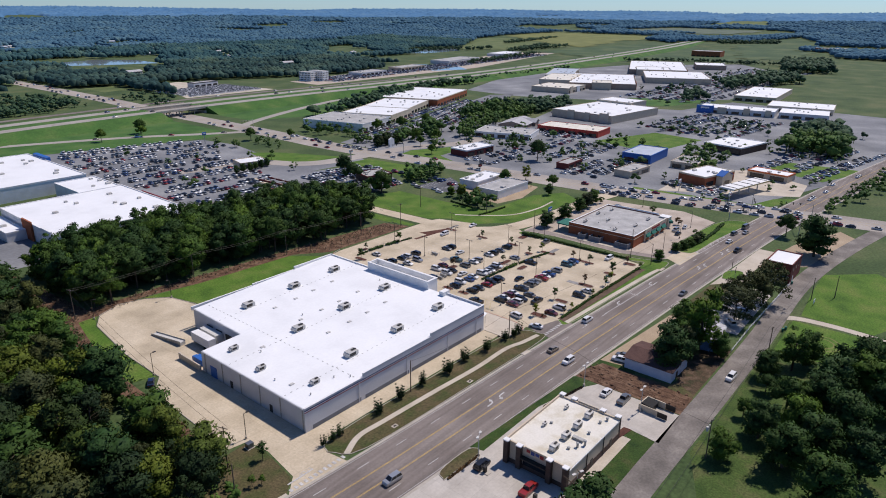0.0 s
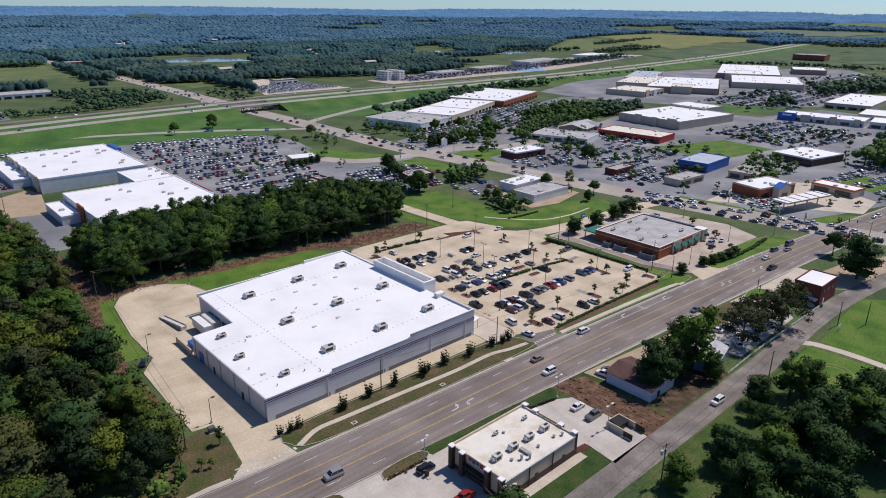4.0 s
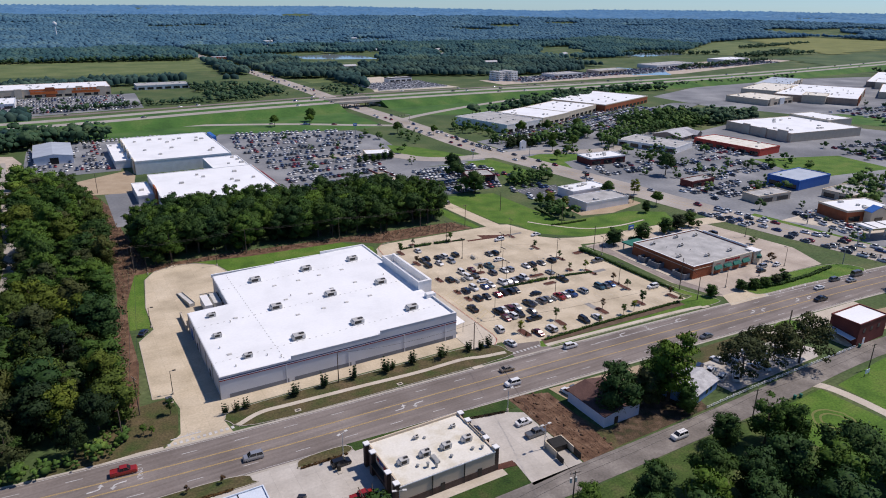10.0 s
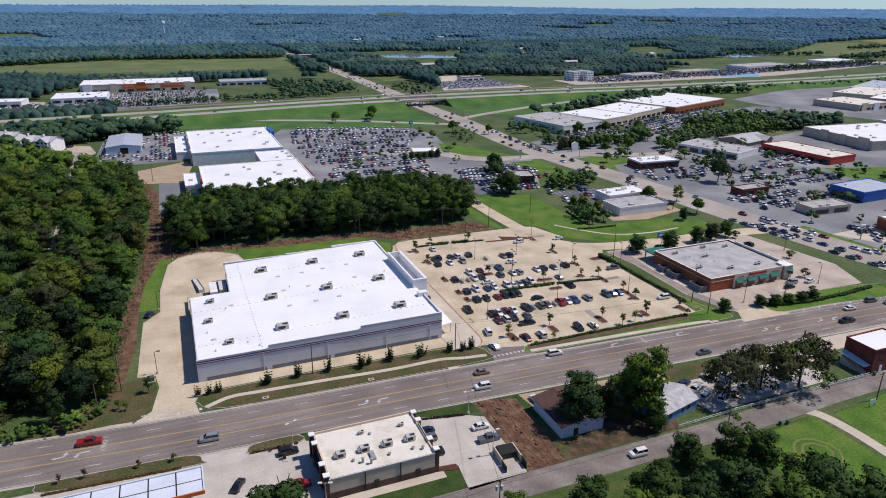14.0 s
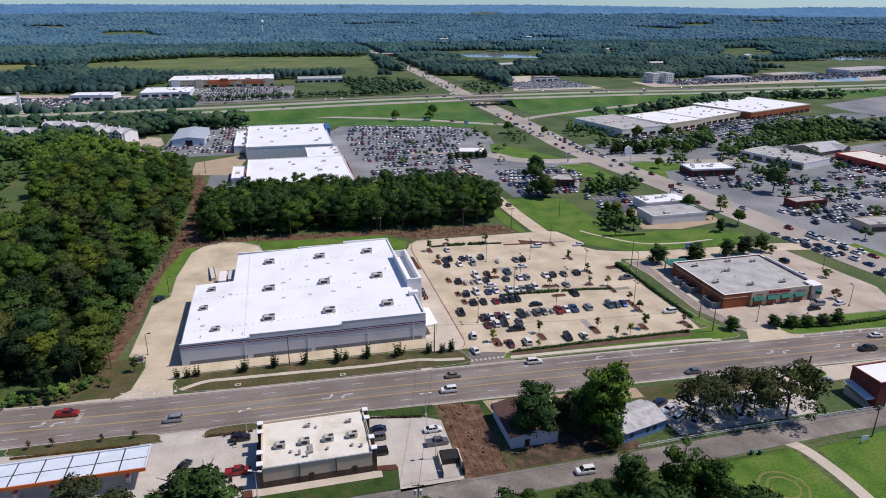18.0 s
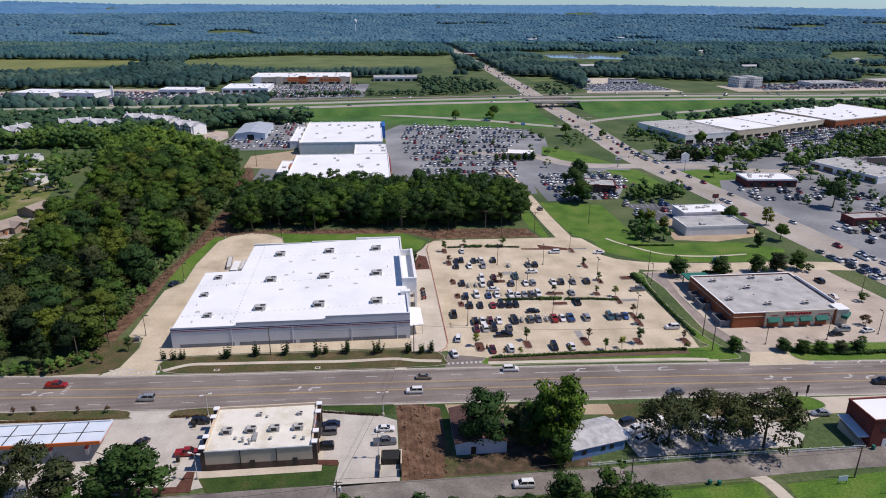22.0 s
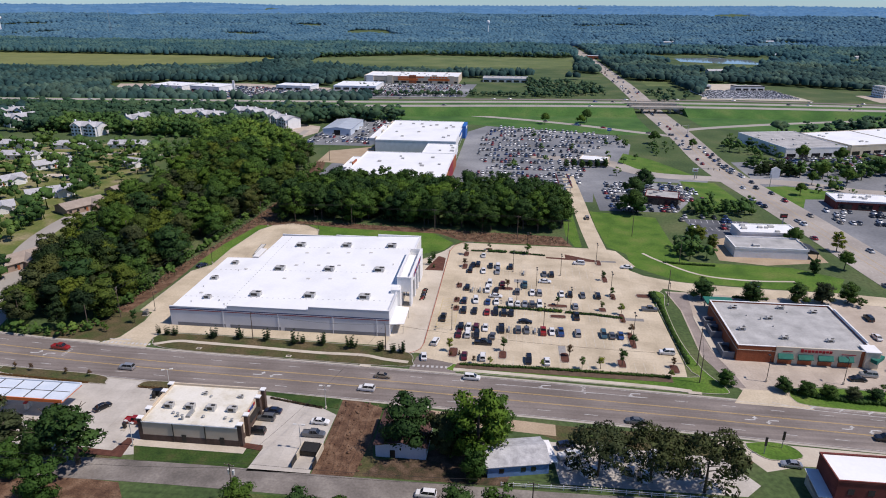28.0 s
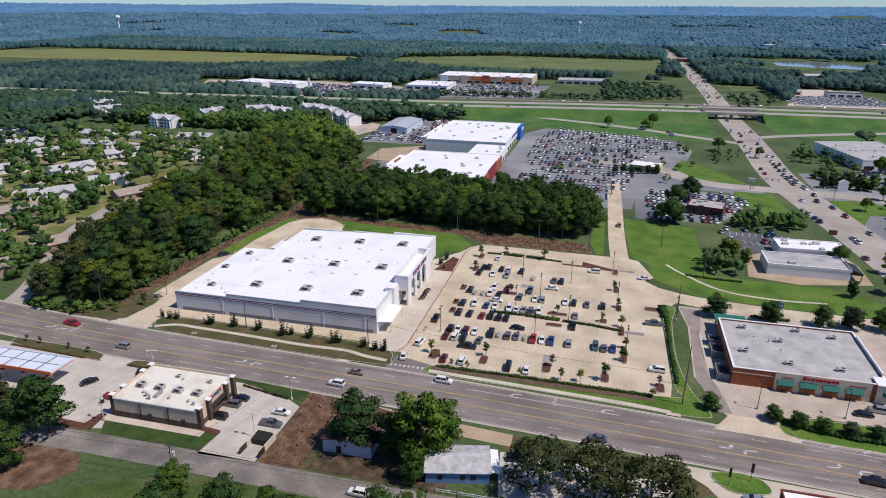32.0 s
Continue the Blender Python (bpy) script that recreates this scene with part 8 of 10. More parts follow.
mass_trees("woodland", [(x, y, wood_rng.uniform(10, 15)) for x, y in rest], "dense green broadleaf woodland", LEAF_WOOD, ("full", "oak", "tall"), 330, 16, seed=31)
under = [(x, y, wood_rng.uniform(1.6, 4.6)) for x, y in scatter([(-84.5, -9), (-87, -21), (-92, -23.5), (-116, -23), (-114, -19), (-92, -18), (-89, 0), (-86.5, 40), (-83.5, 88), (-81, 150), (-84, 215), (-79.5, 215), (-77.5, 150), (-79.5, 92), (-82.5, 60), (-84, 20)], 2.7, wood_rng)]
mass_trees("undergrowth", under, "tangled green undergrowth along the wood edge", LEAF_WOOD, ("round", "full"), 60, 9, seed=12)
brush = [(x, y, wood_rng.uniform(0.6, 1.7)) for x, y in scatter([(-84, -4), (-80, 40), (-77, 66), (-73, 94), (-30, 95), (14, 92), (26, 83), (72, 82), (69, 92), (-40, 101), (-66, 100), (-70, 150), (-78, 228), (-84, 226), (-76, 150), (-82, 70), (-88, 20)], 1.8, wood_rng)]
mass_trees("dead_brush", brush, "low brown brush along the wood edge", LEAF_RUST_MASS, ("shrub", "round"), 20, 4, seed=8)


# ---- buildings of the town ----
def shop(cx, cy, w, d, h, turn=0, wall=None, roof=None, label="low shop building with a flat white roof", name="shop", front="S", fascia=None, vents=4, glass=True, base=None, sign=None):
    wall, roof = wall or CREAM, roof or WHITE_ROOF
    ob = thing(name, (cx, cy, 0), turn, label, "building")
    a, b = w / 2, d / 2
    part("wall", boxes((-a, -b, 0, a, b, h - 0.5)), wall, ob)
    part("roof", boxes((-a + 0.35, -b + 0.35, h - 0.5, a - 0.35, b - 0.35, h - 0.38)), roof, ob)
    cop = fascia or wall
    for r in ((-a - 0.1, -b - 0.1, a + 0.1, -b + 0.35), (-a - 0.1, b - 0.35, a + 0.1, b + 0.1), (-a - 0.1, -b + 0.35, -a + 0.35, b - 0.35), (a - 0.35, -b + 0.35, a + 0.1, b - 0.35)):
        part("parapet", boxes((r[0], r[1], h - 0.9, r[2], r[3], h)), cop, ob)
    length = w if front in "NS" else d
    if glass:
        n = max(2, int(length / 9))
        for k in range(n):
            t0, t1 = -length / 2 + (k + 0.15) * length / n, -length / 2 + (k + 0.85) * length / n
            if front == "S":
                r = (t0, -b - 0.08, 0.4, t1, -b - 0.005, min(3.0, h - 1.6))
            elif front == "N":
                r = (t0, b + 0.005, 0.4, t1, b + 0.08, min(3.0, h - 1.6))
            elif front == "E":
                r = (a + 0.005, t0, 0.4, a + 0.08, t1, min(3.0, h - 1.6))
            else:
                r = (-a - 0.08, t0, 0.4, -a - 0.005, t1, min(3.0, h - 1.6))
            part("window", boxes(r), GLASS, ob)
    if name in ("mall", "shop_row", "big_store") and length > 45:
        bay = random.Random(int(cx + cy))
        t0 = -length / 2 + 3
        while t0 < length / 2 - 12:
            wide, tall = bay.uniform(5, 10), h + bay.uniform(0.5, 1.9)
            r = (t0, -b - 1.0, 0, t0 + wide, -b - 0.12, tall) if front == "S" else (-a - 1.0, t0, 0, -a - 0.12, t0 + wide, tall)
            part("entrance_bay", boxes(r, bevel=0.05), bay.choice((CREAM, CREAM, TAN_WALL, BRICK, WHITE_PAINT)), ob)
            t0 += wide + bay.uniform(9, 22)
    if base:
        part("wall_base", boxes((-a - 0.06, -b - 0.06, 0, a + 0.06, b + 0.06, 0.38)), base, ob)
    if sign:
        if front == "E":
            part("sign_panel", boxes((a + 0.1, -d * 0.14, h - 2.4, a + 0.3, d * 0.14, h - 0.6)), sign, ob)
        else:
            part("sign_panel", boxes((-w * 0.14, -b - 0.3, h - 2.2, w * 0.14, -b - 0.1, h - 0.6)), sign, ob)
    rr = random.Random(int(cx * 3 + cy * 7))
    for k in range(vents):
        x, y = rr.uniform(-a * 0.8, a * 0.8), rr.uniform(-b * 0.8, b * 0.8)
        s = rr.uniform(0.7, 1.4)
        bm = bmesh.new()
        box(bm, x - s, y - s * 0.7, h - 0.4, x + s, y + s * 0.7, h + 0.5, 0.08)
        part("roof_unit", bm, UNIT_METAL, ob)
    return ob


# the big store behind the north wood
shop(-20, 197, 58, 63, 7.8, 0, WHITE_PAINT, WHITE_ROOF, "long white store with red brick front", "big_store", "E", None, 8, sign=SIGN_RED)
shop(-2.2, 244.5, 21, 31, 7.6, 0, WHITE_PAINT, WHITE_ROOF, "white store wing joined to bigger store", "store_wing", "E", None, 4)
shop(-22.5, 306.5, 57.5, 83, 8.4, 0, WHITE_PAINT, WHITE_ROOF, "large white store with a blue entrance", "big_store", "E", None, 14, sign=BRIGHT_BLUE)
shop(-54, 211, 8, 30, 4.6, 0, WHITE_PAINT, WHITE_ROOF, "small white annex of the store", "annex", "W", None, 1, False)
shop(-56, 318, 9, 60, 5.0, 0, WHITE_PAINT, WHITE_ROOF, "long white side annex of the store", "annex", "W", None, 2, False)
o = thing("brick_facade", (9.4, 200, 0), 0, "red brick and white store front", "facade")
for y0, y1, m_ in ((-34, -18, BRICK), (-18, 8, RED_STRIPE), (8, 28, BRICK)):
    part("front_panel", boxes((0, y0, 0, 0.5, y1, 8.1 if m_ is RED_STRIPE else 7.4)), m_, o)
o = thing("entrance_porch", (6.8, 330, 0), 0, "bright blue store entrance block", "facade")
part("entrance_block", boxes((-0.4, -10, 0, 2.2, 10, 9.6), bevel=0.05), BRIGHT_BLUE, o)
part("sign_bar", boxes((2.2, -5, 6.5, 2.35, 5, 8.2)), WHITE_PAINT, o)
shop(6, 157, 19, 13, 4.8, 0, WHITE_PAINT, WHITE_ROOF, "low white garden wing of the store", "annex", "E", None, 1, False)
o = thing("metal_shed", (0, 0, 0), 0, "large pale blue metal shed with open door", "shed")
part("wall", gable_wall(-105, 320, -82.5, 366, 5.0, 6.4, False), BLUE_WHITE, o)
part("roof", gable(bmesh.new(), -105, 320, -82.5, 366, 5.1, 6.6, False, 0.4), METAL_PALE, o)
# Open doorway: a black sheet on the wall for the dark inside.
part("door", boxes((-96, 319.9, 0, -91, 320.02, 4.2)), RUBBER, o)

for row in (
        (100, 244, 18, 14, 4.2, -14, TAN_WALL, WHITE_ROOF, "small tan bank with a white roof", "bank", "S", None, 1),
        (126.7, 157.5, 17, 14, 4.6, -14, DARK_BRICK, GREY_ROOF, "dark brick restaurant among trees", "restaurant", "S", DARK_RED, 4),
        (161.5, 103, 26, 12.5, 4.7, 2, WHITE_PAINT, WHITE_ROOF, "low white shop with vents on its roof", "shop", "S", None, 6, False),
        (155.2, 83.3, 29.5, 14.5, 4.6, 0, WHITE_PAINT, GREY_ROOF, "white shop with a grey roof and dark awning", "shop", "S", None, 1, False),
        (228.5, 161, 29, 15, 5.0, -4, DARK_RED, WHITE_ROOF, "dark red restaurant with white roof trim", "restaurant", "S", WHITE_PAINT, 6),
        (236.5, 87, 20, 8.5, 4.0, 2, DARK_RED, GREY_ROOF, "small dark red brick shop", "shop", "S", None, 1),
        (302, 182, 30, 46, 4.6, 18, WHITE_PAINT, GREY_ROOF, "low pale shop with a flat grey roof", "shop", "W", None, 8),
        (352, 149, 26, 54, 5.2, 5, RED_ROOF, CREAM_ROOF, "long red shop building with a cream roof", "shop", "W", RED_ROOF, 3),
        (293.5, 60, 33, 20, 6.0, 3, BRIGHT_BLUE, METAL_PALE, "blue metal workshop with a pale roof", "workshop", "W", None, 0),
        (245, 47, 25, 11, 4.2, -4, TAN_WALL, GREY_ROOF, "small tan shop with flat roof", "shop", "S", None, 2),
        (257, 5, 30, 18, 6.2, -14, BRICK, WHITE_ROOF, "brick corner pharmacy with cream bands", "pharmacy", "S", CREAM, 5),
        (290, -23, 12, 24, 4.6, -8, TAN_WALL, WHITE_ROOF, "low shop with an orange fascia", "shop", "W", ORANGE, 2),
        (369, 23, 37, 29, 5.4, -12, DARK_BRICK, WHITE_ROOF, "dark brick shop with a white roof", "shop", "W", WHITE_PAINT, 6),
        (455, 172, 82, 66, 7.2, -6, TAN_WALL, WHITE_ROOF, "big tan store with a white roof", "big_store", "W", None, 12, False),
        (510, 182, 30, 40, 9.0, -6, CREAM, WHITE_ROOF, "cream store block with flat roof", "big_store", "W", None, 3),
        (560, 80, 30, 70, 5.6, 8, GREY_WALL, WHITE_ROOF, "grey shop row with a bright blue shop front", "shop_row", "W", None, 8, True, None, None),
        (573, 22, 36, 42, 5.6, 10, GREY_WALL, WHITE_ROOF, "grey shop row facing the lot", "shop_row", "W", None, 6),
        (622, 36, 46, 60, 5.8, 8, CREAM, WHITE_ROOF, "cream shop block with a white roof", "shop", "W", None, 7),
        (248, 313, 46, 60, 7.2, 14, WHITE_PAINT, GREY_ROOF, "pale shop block at the end of the strip mall", "shop", "S", None, 8),
        (295, 324, 46, 50, 7.4, 20, CREAM, WHITE_ROOF, "cream strip mall block with white roof", "shop", "S", None, 6),
        (345, 347, 66, 48, 7.0, 24, CREAM, WHITE_ROOF, "long cream strip mall block", "shop", "S", None, 10),
        (425, 378, 100, 66, 7.6, 20, BRICK, WHITE_ROOF, "big brick strip mall block with cream parapets", "shop", "S", CREAM, 16),
        (606, 313, 52, 50, 6.5, 6, TAN_WALL, CREAM_ROOF, "low tan mall wing with a cream roof", "mall", "S", None, 8),
        (716, 308, 135, 84, 7.5, 26, BRICK_PALE, WHITE_ROOF, "huge mall centre with a white roof", "mall", "S", None, 30),
        (985, 345, 190, 88, 7.5, 24, BRICK_PALE, WHITE_ROOF, "far mall wing with pale brick walls", "mall", "S", None, 24),
        (693, 361, 92, 42, 8.0, 20, CREAM, CREAM_ROOF, "cream mall block with a pale roof", "mall", "S", None, 8),
        (664, 283, 34, 24, 9.0, 26, TAN_WALL, CREAM_ROOF, "tan entrance block of the mall", "mall", "S", None, 3),
        (835, 254, 110, 86, 7.8, 26, TAN_WALL, WHITE_ROOF, "tan mall store with a white roof", "mall", "S", None, 12),
        (905, 318, 60, 50, 9.0, 26, CREAM, WHITE_ROOF, "raised cream mall store block", "mall", "S", None, 6),
        (1072, 286, 60, 48, 8.0, 24, BRICK_PALE, WHITE_ROOF, "far mall store with pale brick walls", "mall", "S", None, 5),
        (716, 98, 112, 44, 6.0, 5, TAN_WALL, WHITE_ROOF, "tan shop block beside the mall lot", "shop", "W", None, 10),
        (775, 405, 120, 40, 7.0, 24, CREAM, METAL_PALE, "mall wing with a pale metal roof", "mall", "S", None, 10),
        (-91, 719, 125, 58, 9.2, 0, TAN_WALL, WHITE_ROOF, "huge store with an orange entrance fascia", "big_store", "S", None, 20, True, None, ORANGE),
        (-147, 632, 52, 50, 5.2, 0, WHITE_PAINT, WHITE_ROOF, "low white dealership with glass front", "dealership", "S", BLUE_WHITE, 5),
        (32, 732, 60, 30, 5.4, 0, GREY_WALL, GREY_ROOF, "grey motel block among trees", "shop", "S", None, 4),
        (-360, 582, 44, 34, 7, -12, WHITE_PAINT, WHITE_ROOF, "white glazed car dealership", "dealership", "S", GREY_WALL, 4),
        (-312, 578, 40, 32, 7, -12, WHITE_PAINT, WHITE_ROOF, "white car dealership with flat canopy", "dealership", "S", GREY_WALL, 4),
        (-217, 605, 44, 26, 6, -6, WHITE_PAINT, WHITE_ROOF, "small white car dealership", "dealership", "S", BLUE_WHITE, 3),
        (330, 676, 36, 14, 6, 5, GREY_WALL, GREY_ROOF, "dark glazed dealership among white cars", "dealership", "S", DARK_METAL, 2),
        (276, 687, 24, 14, 5, 0, WHITE_PAINT, WHITE_ROOF, "small white restaurant near the freeway", "restaurant", "S", None, 2),
        (590, 640, 60, 26, 5, 6, GREY_WALL, GREY_ROOF, "low grey workshops beyond the freeway", "workshop", "S", None, 4),
        (700, 660, 70, 26, 5, 8, TAN_WALL, GREY_ROOF, "low tan workshops beyond the freeway", "workshop", "S", None, 4),
        (880, 700, 120, 40, 6, 10, GREY_WALL, GREY_ROOF, "dark long dealership beyond the freeway", "dealership", "S", None, 6),
        (1100, 740, 90, 40, 6, 10, GREY_WALL, WHITE_ROOF, "far pale dealership beyond the freeway", "dealership", "S", None, 6),
        (1390, 400, 40, 60, 12, 6, BRICK, GREY_ROOF, "far brick hotel block", "hotel", "W", None, 6),
        (1765, 230, 40, 70, 10, 6, BRICK, GREY_ROOF, "far brown campus block", "building", "W", None, 4),
        (293, 28, 29, 17, 4.4, 3, TAN_WALL, GREY_ROOF, "low tan shop with a grey flat roof", "shop", "W", None, 3),
        (205, 1150, 50, 24, 6, 0, BRICK, METAL_PALE, "far low building by the road", "building", "S", None, 2),
        (90, 1560, 70, 30, 8, 0, WHITE_PAINT, WHITE_ROOF, "far white building in the woods", "building", "S", None, 2)):
    shop(*row)

o = thing("blue_shop", (541, 106, 0), 8, "shop with a bright blue front in a row", "building")
part("front_panel", boxes((-2, -8, 0, 0.6, 8, 7.2), bevel=0.05), BRIGHT_BLUE, o)
part("sign_bar", boxes((-2.15, -4, 4.6, -2.0, 4, 6.0)), WHITE_PAINT, o)
# orange fascia and lettering block of the far store
o = thing("sign_facade", (-80, 689.4, 0), 0, "orange fascia panels of far store", "facade")
for x0, x1 in ((-28, -2), (12, 40)):
    part("fascia_panel", boxes((x0, -0.5, 3.6, x1, 0.2, 6.2)), ORANGE, o)
for k in range(6):
    part("sign_bar", boxes((14 + k * 4, -0.7, 7.0, 16.6 + k * 4, -0.1, 8.8)), ORANGE, o)
o = thing("awning_block", (170.6, 81, 0), 0, "dark awning at the end of the white shop", "awning")
part("awning", prism([(-1, -5), (3.5, -5), (3.5, 5), (-1, 5)], lambda x, y: 2.6, lambda x, y: 4.4 - 0.3 * x), DARK_METAL, o)
for y in (-4.6, 4.6):
    part("post", boxes((3.1, y - 0.12, 0, 3.35, y + 0.12, 2.6)), DARK_METAL, o)
o = thing("gable_front", (255, -2.5, 0), -14, "blue gabled entrance of the corner pharmacy", "facade")
part("gable", gable_wall(-5, -6, 5, -2, 6.0, 8.4, False), CREAM, o)
part("roof", gable(bmesh.new(), -5, -6, 5, -2, 6.1, 8.6, False, 0.4), BRIGHT_BLUE, o)
part("door", boxes((-2.5, -6.1, 0, 2.5, -6.0, 3.2)), GLASS, o)
o = thing("fuel_canopy", (242, -21.5, 0), -14, "white and yellow fuel canopy at the crossing", "canopy")
part("deck", boxes((-18, -4.5, 5.0, 18, 4.5, 5.9), bevel=0.05), WHITE_PAINT, o)
part("fascia", boxes((-18.1, -4.62, 5.1, 18.1, -4.5, 5.8)), STALL_YELLOW, o)
for k in range(5):
    part("roof_rib", boxes((-15 + k * 7.5, -4.3, 5.9, -14.6 + k * 7.5, 4.3, 6.1)), DARK_METAL, o)
for x in (-14, -5, 5, 14):
    part("column", boxes((x - 0.25, -0.25, 0, x + 0.25, 0.25, 5.0)), SKYLIGHT, o)
o = thing("long_canopy", (76, 181, 0), 2, "long pinkish open canopy by the drive", "canopy")
for x in (-3.5, 3.1):
    part("fascia", boxes((x, -15, 3.6, x + 0.4, 15, 4.6)), DARK_RED, o)
for y in (-15, -7.5, 0, 7.5, 14.6):
    part("cross_beam", boxes((-3.1, y, 3.7, 3.1, y + 0.4, 4.4)), SKYLIGHT, o)
for y in (-12, 0, 12):
    for x in (-2.8, 2.6):
        part("column", boxes((x, y, 0, x + 0.3, y + 0.3, 3.6)), SKYLIGHT, o)


def hotel(x, y, turn):
    ob = thing("hotel", (x, y, 0), turn, "white four-storey hotel beyond the freeway", "hotel")
    for dx, dy, w, d, h in ((-8, 5, 11, 22, 12), (6, -3, 12, 26, 13)):
        wl = part("wing", boxes((dx - w / 2, dy - d / 2, 0, dx + w / 2, dy + d / 2, h)), WHITE_PAINT, ob)
        part("roof", boxes((dx - w / 2 + 0.3, dy - d / 2 + 0.3, h, dx + w / 2 - 0.3, dy + d / 2 - 0.3, h + 0.3)), GREY_ROOF, ob)
        for fl in range(4):
            for k in range(4):
                xx = dx - w / 2 + (k + 0.3) * w / 4
                part("window", boxes((xx, dy - d / 2 - 0.06, 1.2 + fl * 2.9, xx + w / 9, dy - d / 2 - 0.005, 2.6 + fl * 2.9)), GLASS, ob)
            for k in range(8):
                yy = dy - d / 2 + (k + 0.3) * d / 8
                part("window", boxes((dx - w / 2 - 0.06, yy, 1.2 + fl * 2.9, dx - w / 2 - 0.005, yy + 1.4, 2.6 + fl * 2.9)), GLASS, ob)


hotel(474, 628, 8)


def house(x, y, turn, w=24, d=11, eave=2.9, ridge=4.8, roof=None, wall=None, label="single-storey house with a grey gable roof"):
    ob = thing("house", (x, y, 0), turn, label, "house", "houses by the wood")
    part("wall", gable_wall(-w / 2, -d / 2, w / 2, d / 2, eave, ridge - 0.2), wall or WHITE_PAINT, ob)
    part("roof", gable(bmesh.new(), -w / 2, -d / 2, w / 2, d / 2, eave + 0.05, ridge, True, 0.6), roof or GREY_SHINGLE, ob)
    part("porch_roof", gable(bmesh.new(), w * 0.12, -d / 2 - 3, w * 0.42, 0, eave, ridge - 0.3, False, 0.5), roof or GREY_SHINGLE, ob)
    part("porch_wall", gable_wall(w * 0.12, -d / 2 - 2.6, w * 0.42, 0, eave - 0.1, ridge - 0.55, False), wall or CREAM, ob)
    for k in range(5):
        xx = -w / 2 + 1.2 + k * w / 5.4
        part("window", boxes((xx, -d / 2 - 0.05, 1.0, xx + 1.3, -d / 2 - 0.005, 2.2)), GLASS, ob)
    part("door", boxes((-0.5, -d / 2 - 0.06, 0.1, 0.5, -d / 2 - 0.005, 2.1)), BRICK, ob)


for x, y, t, ln, c in ((-338, 204, 52, 28, 0), (-298, 178, 52, 28, 0), (-246, 145, 62, 30, 0), (-246, 192, 52, 26, 0), (-203, 128, 45, 26, 0), (-213, 96, 42, 26, 0), (-171, 107, 62, 24, 1), (-150, 30, 62, 24, 1), (-152, -2, 55, 20, 1), (-312, 247, 3, 32, 0), (-267, 249, 3, 34, 0), (-231, 256, 6, 30, 0), (-195, 201, -18, 14, 2), (-167, 138, 70, 16, 1), (-282, 213, 6, 30, 0), (-283, 133, 60, 26, 0), (-330, 150, 50, 26, 0), (-262, 95, 45, 26, 0), (-205, 62, 50, 24, 1), (-190, 30, 50, 24, 1), (-250, 50, 50, 24, 1), (-380, 230, 40, 28, 0)):
    house(x, y, t, ln * 0.85, 11.5, 3.1, 5.4, (GREY_SHINGLE, TAN_SHINGLE, GREY_SHINGLE)[c], (WHITE_PAINT, BRICK_PALE, WHITE_PAINT)[c], ("pale house with a grey gable roof", "brick house with a tan gable roof", "small white outbuilding with a grey roof")[c])


def apartment(x, y, turn, w=23, d=13):
    ob = thing("apartment_building", (x, y, 0), turn, "white three-storey apartment building with grey gables", "apartment building", "apartments in trees")
    part("wall", gable_wall(-w / 2, -d / 2, w / 2, d / 2, 7.6, 10.0), WHITE_PAINT, ob)
    part("roof", gable(bmesh.new(), -w / 2, -d / 2, w / 2, d / 2, 7.7, 10.4, True, 0.6), GREY_SHINGLE, ob)
    for k in (-0.28, 0.28):
        part("gable_wall", gable_wall(k * w - 4, -d / 2 - 1.6, k * w + 4, 0, 7.4, 10.2, False), WHITE_PAINT, ob)
        part("gable_roof", gable(bmesh.new(), k * w - 4, -d / 2 - 2, k * w + 4, 0, 7.5, 10.5, False, 0.5), GREY_SHINGLE, ob)
        part("chimney", boxes((k * w - 5.5, -1, 7.5, k * w - 4.5, 0.2, 11.6)), WHITE_PAINT, ob)
    for fl in range(3):
        for k in range(7):
            xx = -w / 2 + 1.4 + k * w / 7.4
            yy = -d / 2 - (1.66 if abs(abs(xx + 0.8) - 0.28 * w) < 3.4 else 0.06)
            part("window", boxes((xx, yy, 0.9 + fl * 2.6, xx + 1.6, yy + 0.05, 2.3 + fl * 2.6)), GLASS, ob)


APARTMENTS = ((-402, 362, 20), (-371, 330, 60), (-288, 298, -4), (-272, 341, 70), (-240, 370, 30), (-216, 366, -12), (-196, 392, -10), (-174, 380, -25), (-146, 352, -35))
for x, y, t in APARTMENTS:
    apartment(x, y, t)
house(348, 202, 15, 34, 24, 3.2, 6.4, GREY_SHINGLE, BRICK_PALE, "broad low building with a grey pitched roof")
patch("town_lot", [(-144, 370), (-118, 358), (-112, 330), (-121, 300), (-136, 330), (-150, 340)], 0.028, PINK_CONCRETE, "pale parking court of apartments", "parking lot")

# ---- lots, lawns and water of the town ----
patch("town_lot", [(10, 150), (90, 152), (96, 205), (160, 198), (166, 212), (118, 226), (134, 312), (128, 348), (23, 379), (9, 350), (9, 160)], 0.03, TOWN_ASPHALT, "large grey asphalt parking lot", "parking lot")
patch("town_lot", [(-112, 282), (-58, 282), (-50, 385), (-82, 392), (-110, 372)], 0.03, TOWN_ASPHALT, "grey asphalt lot beside the metal shed", "parking lot")
patch("gravel_yard", [(-83, 228), (-58, 222), (-52, 264), (-55, 280), (-84, 262)], 0.03, GRAVEL, "tan gravel yard behind the store", "yard")
patch("store_yard", [(-72, 160), (-50, 160), (-50, 228), (-72, 224)], 0.026, TOWN_ASPHALT, "dark service yard behind the store", "yard")
patch("lawn", [(-800, 408), (-110, 408), (-60, 400), (10, 384), (130, 352), (160, 356), (160, 452), (60, 442), (-100, 420), (-400, 400)], 0.012, FIELD_GRASS, "wide green interchange lawn", "lawn")
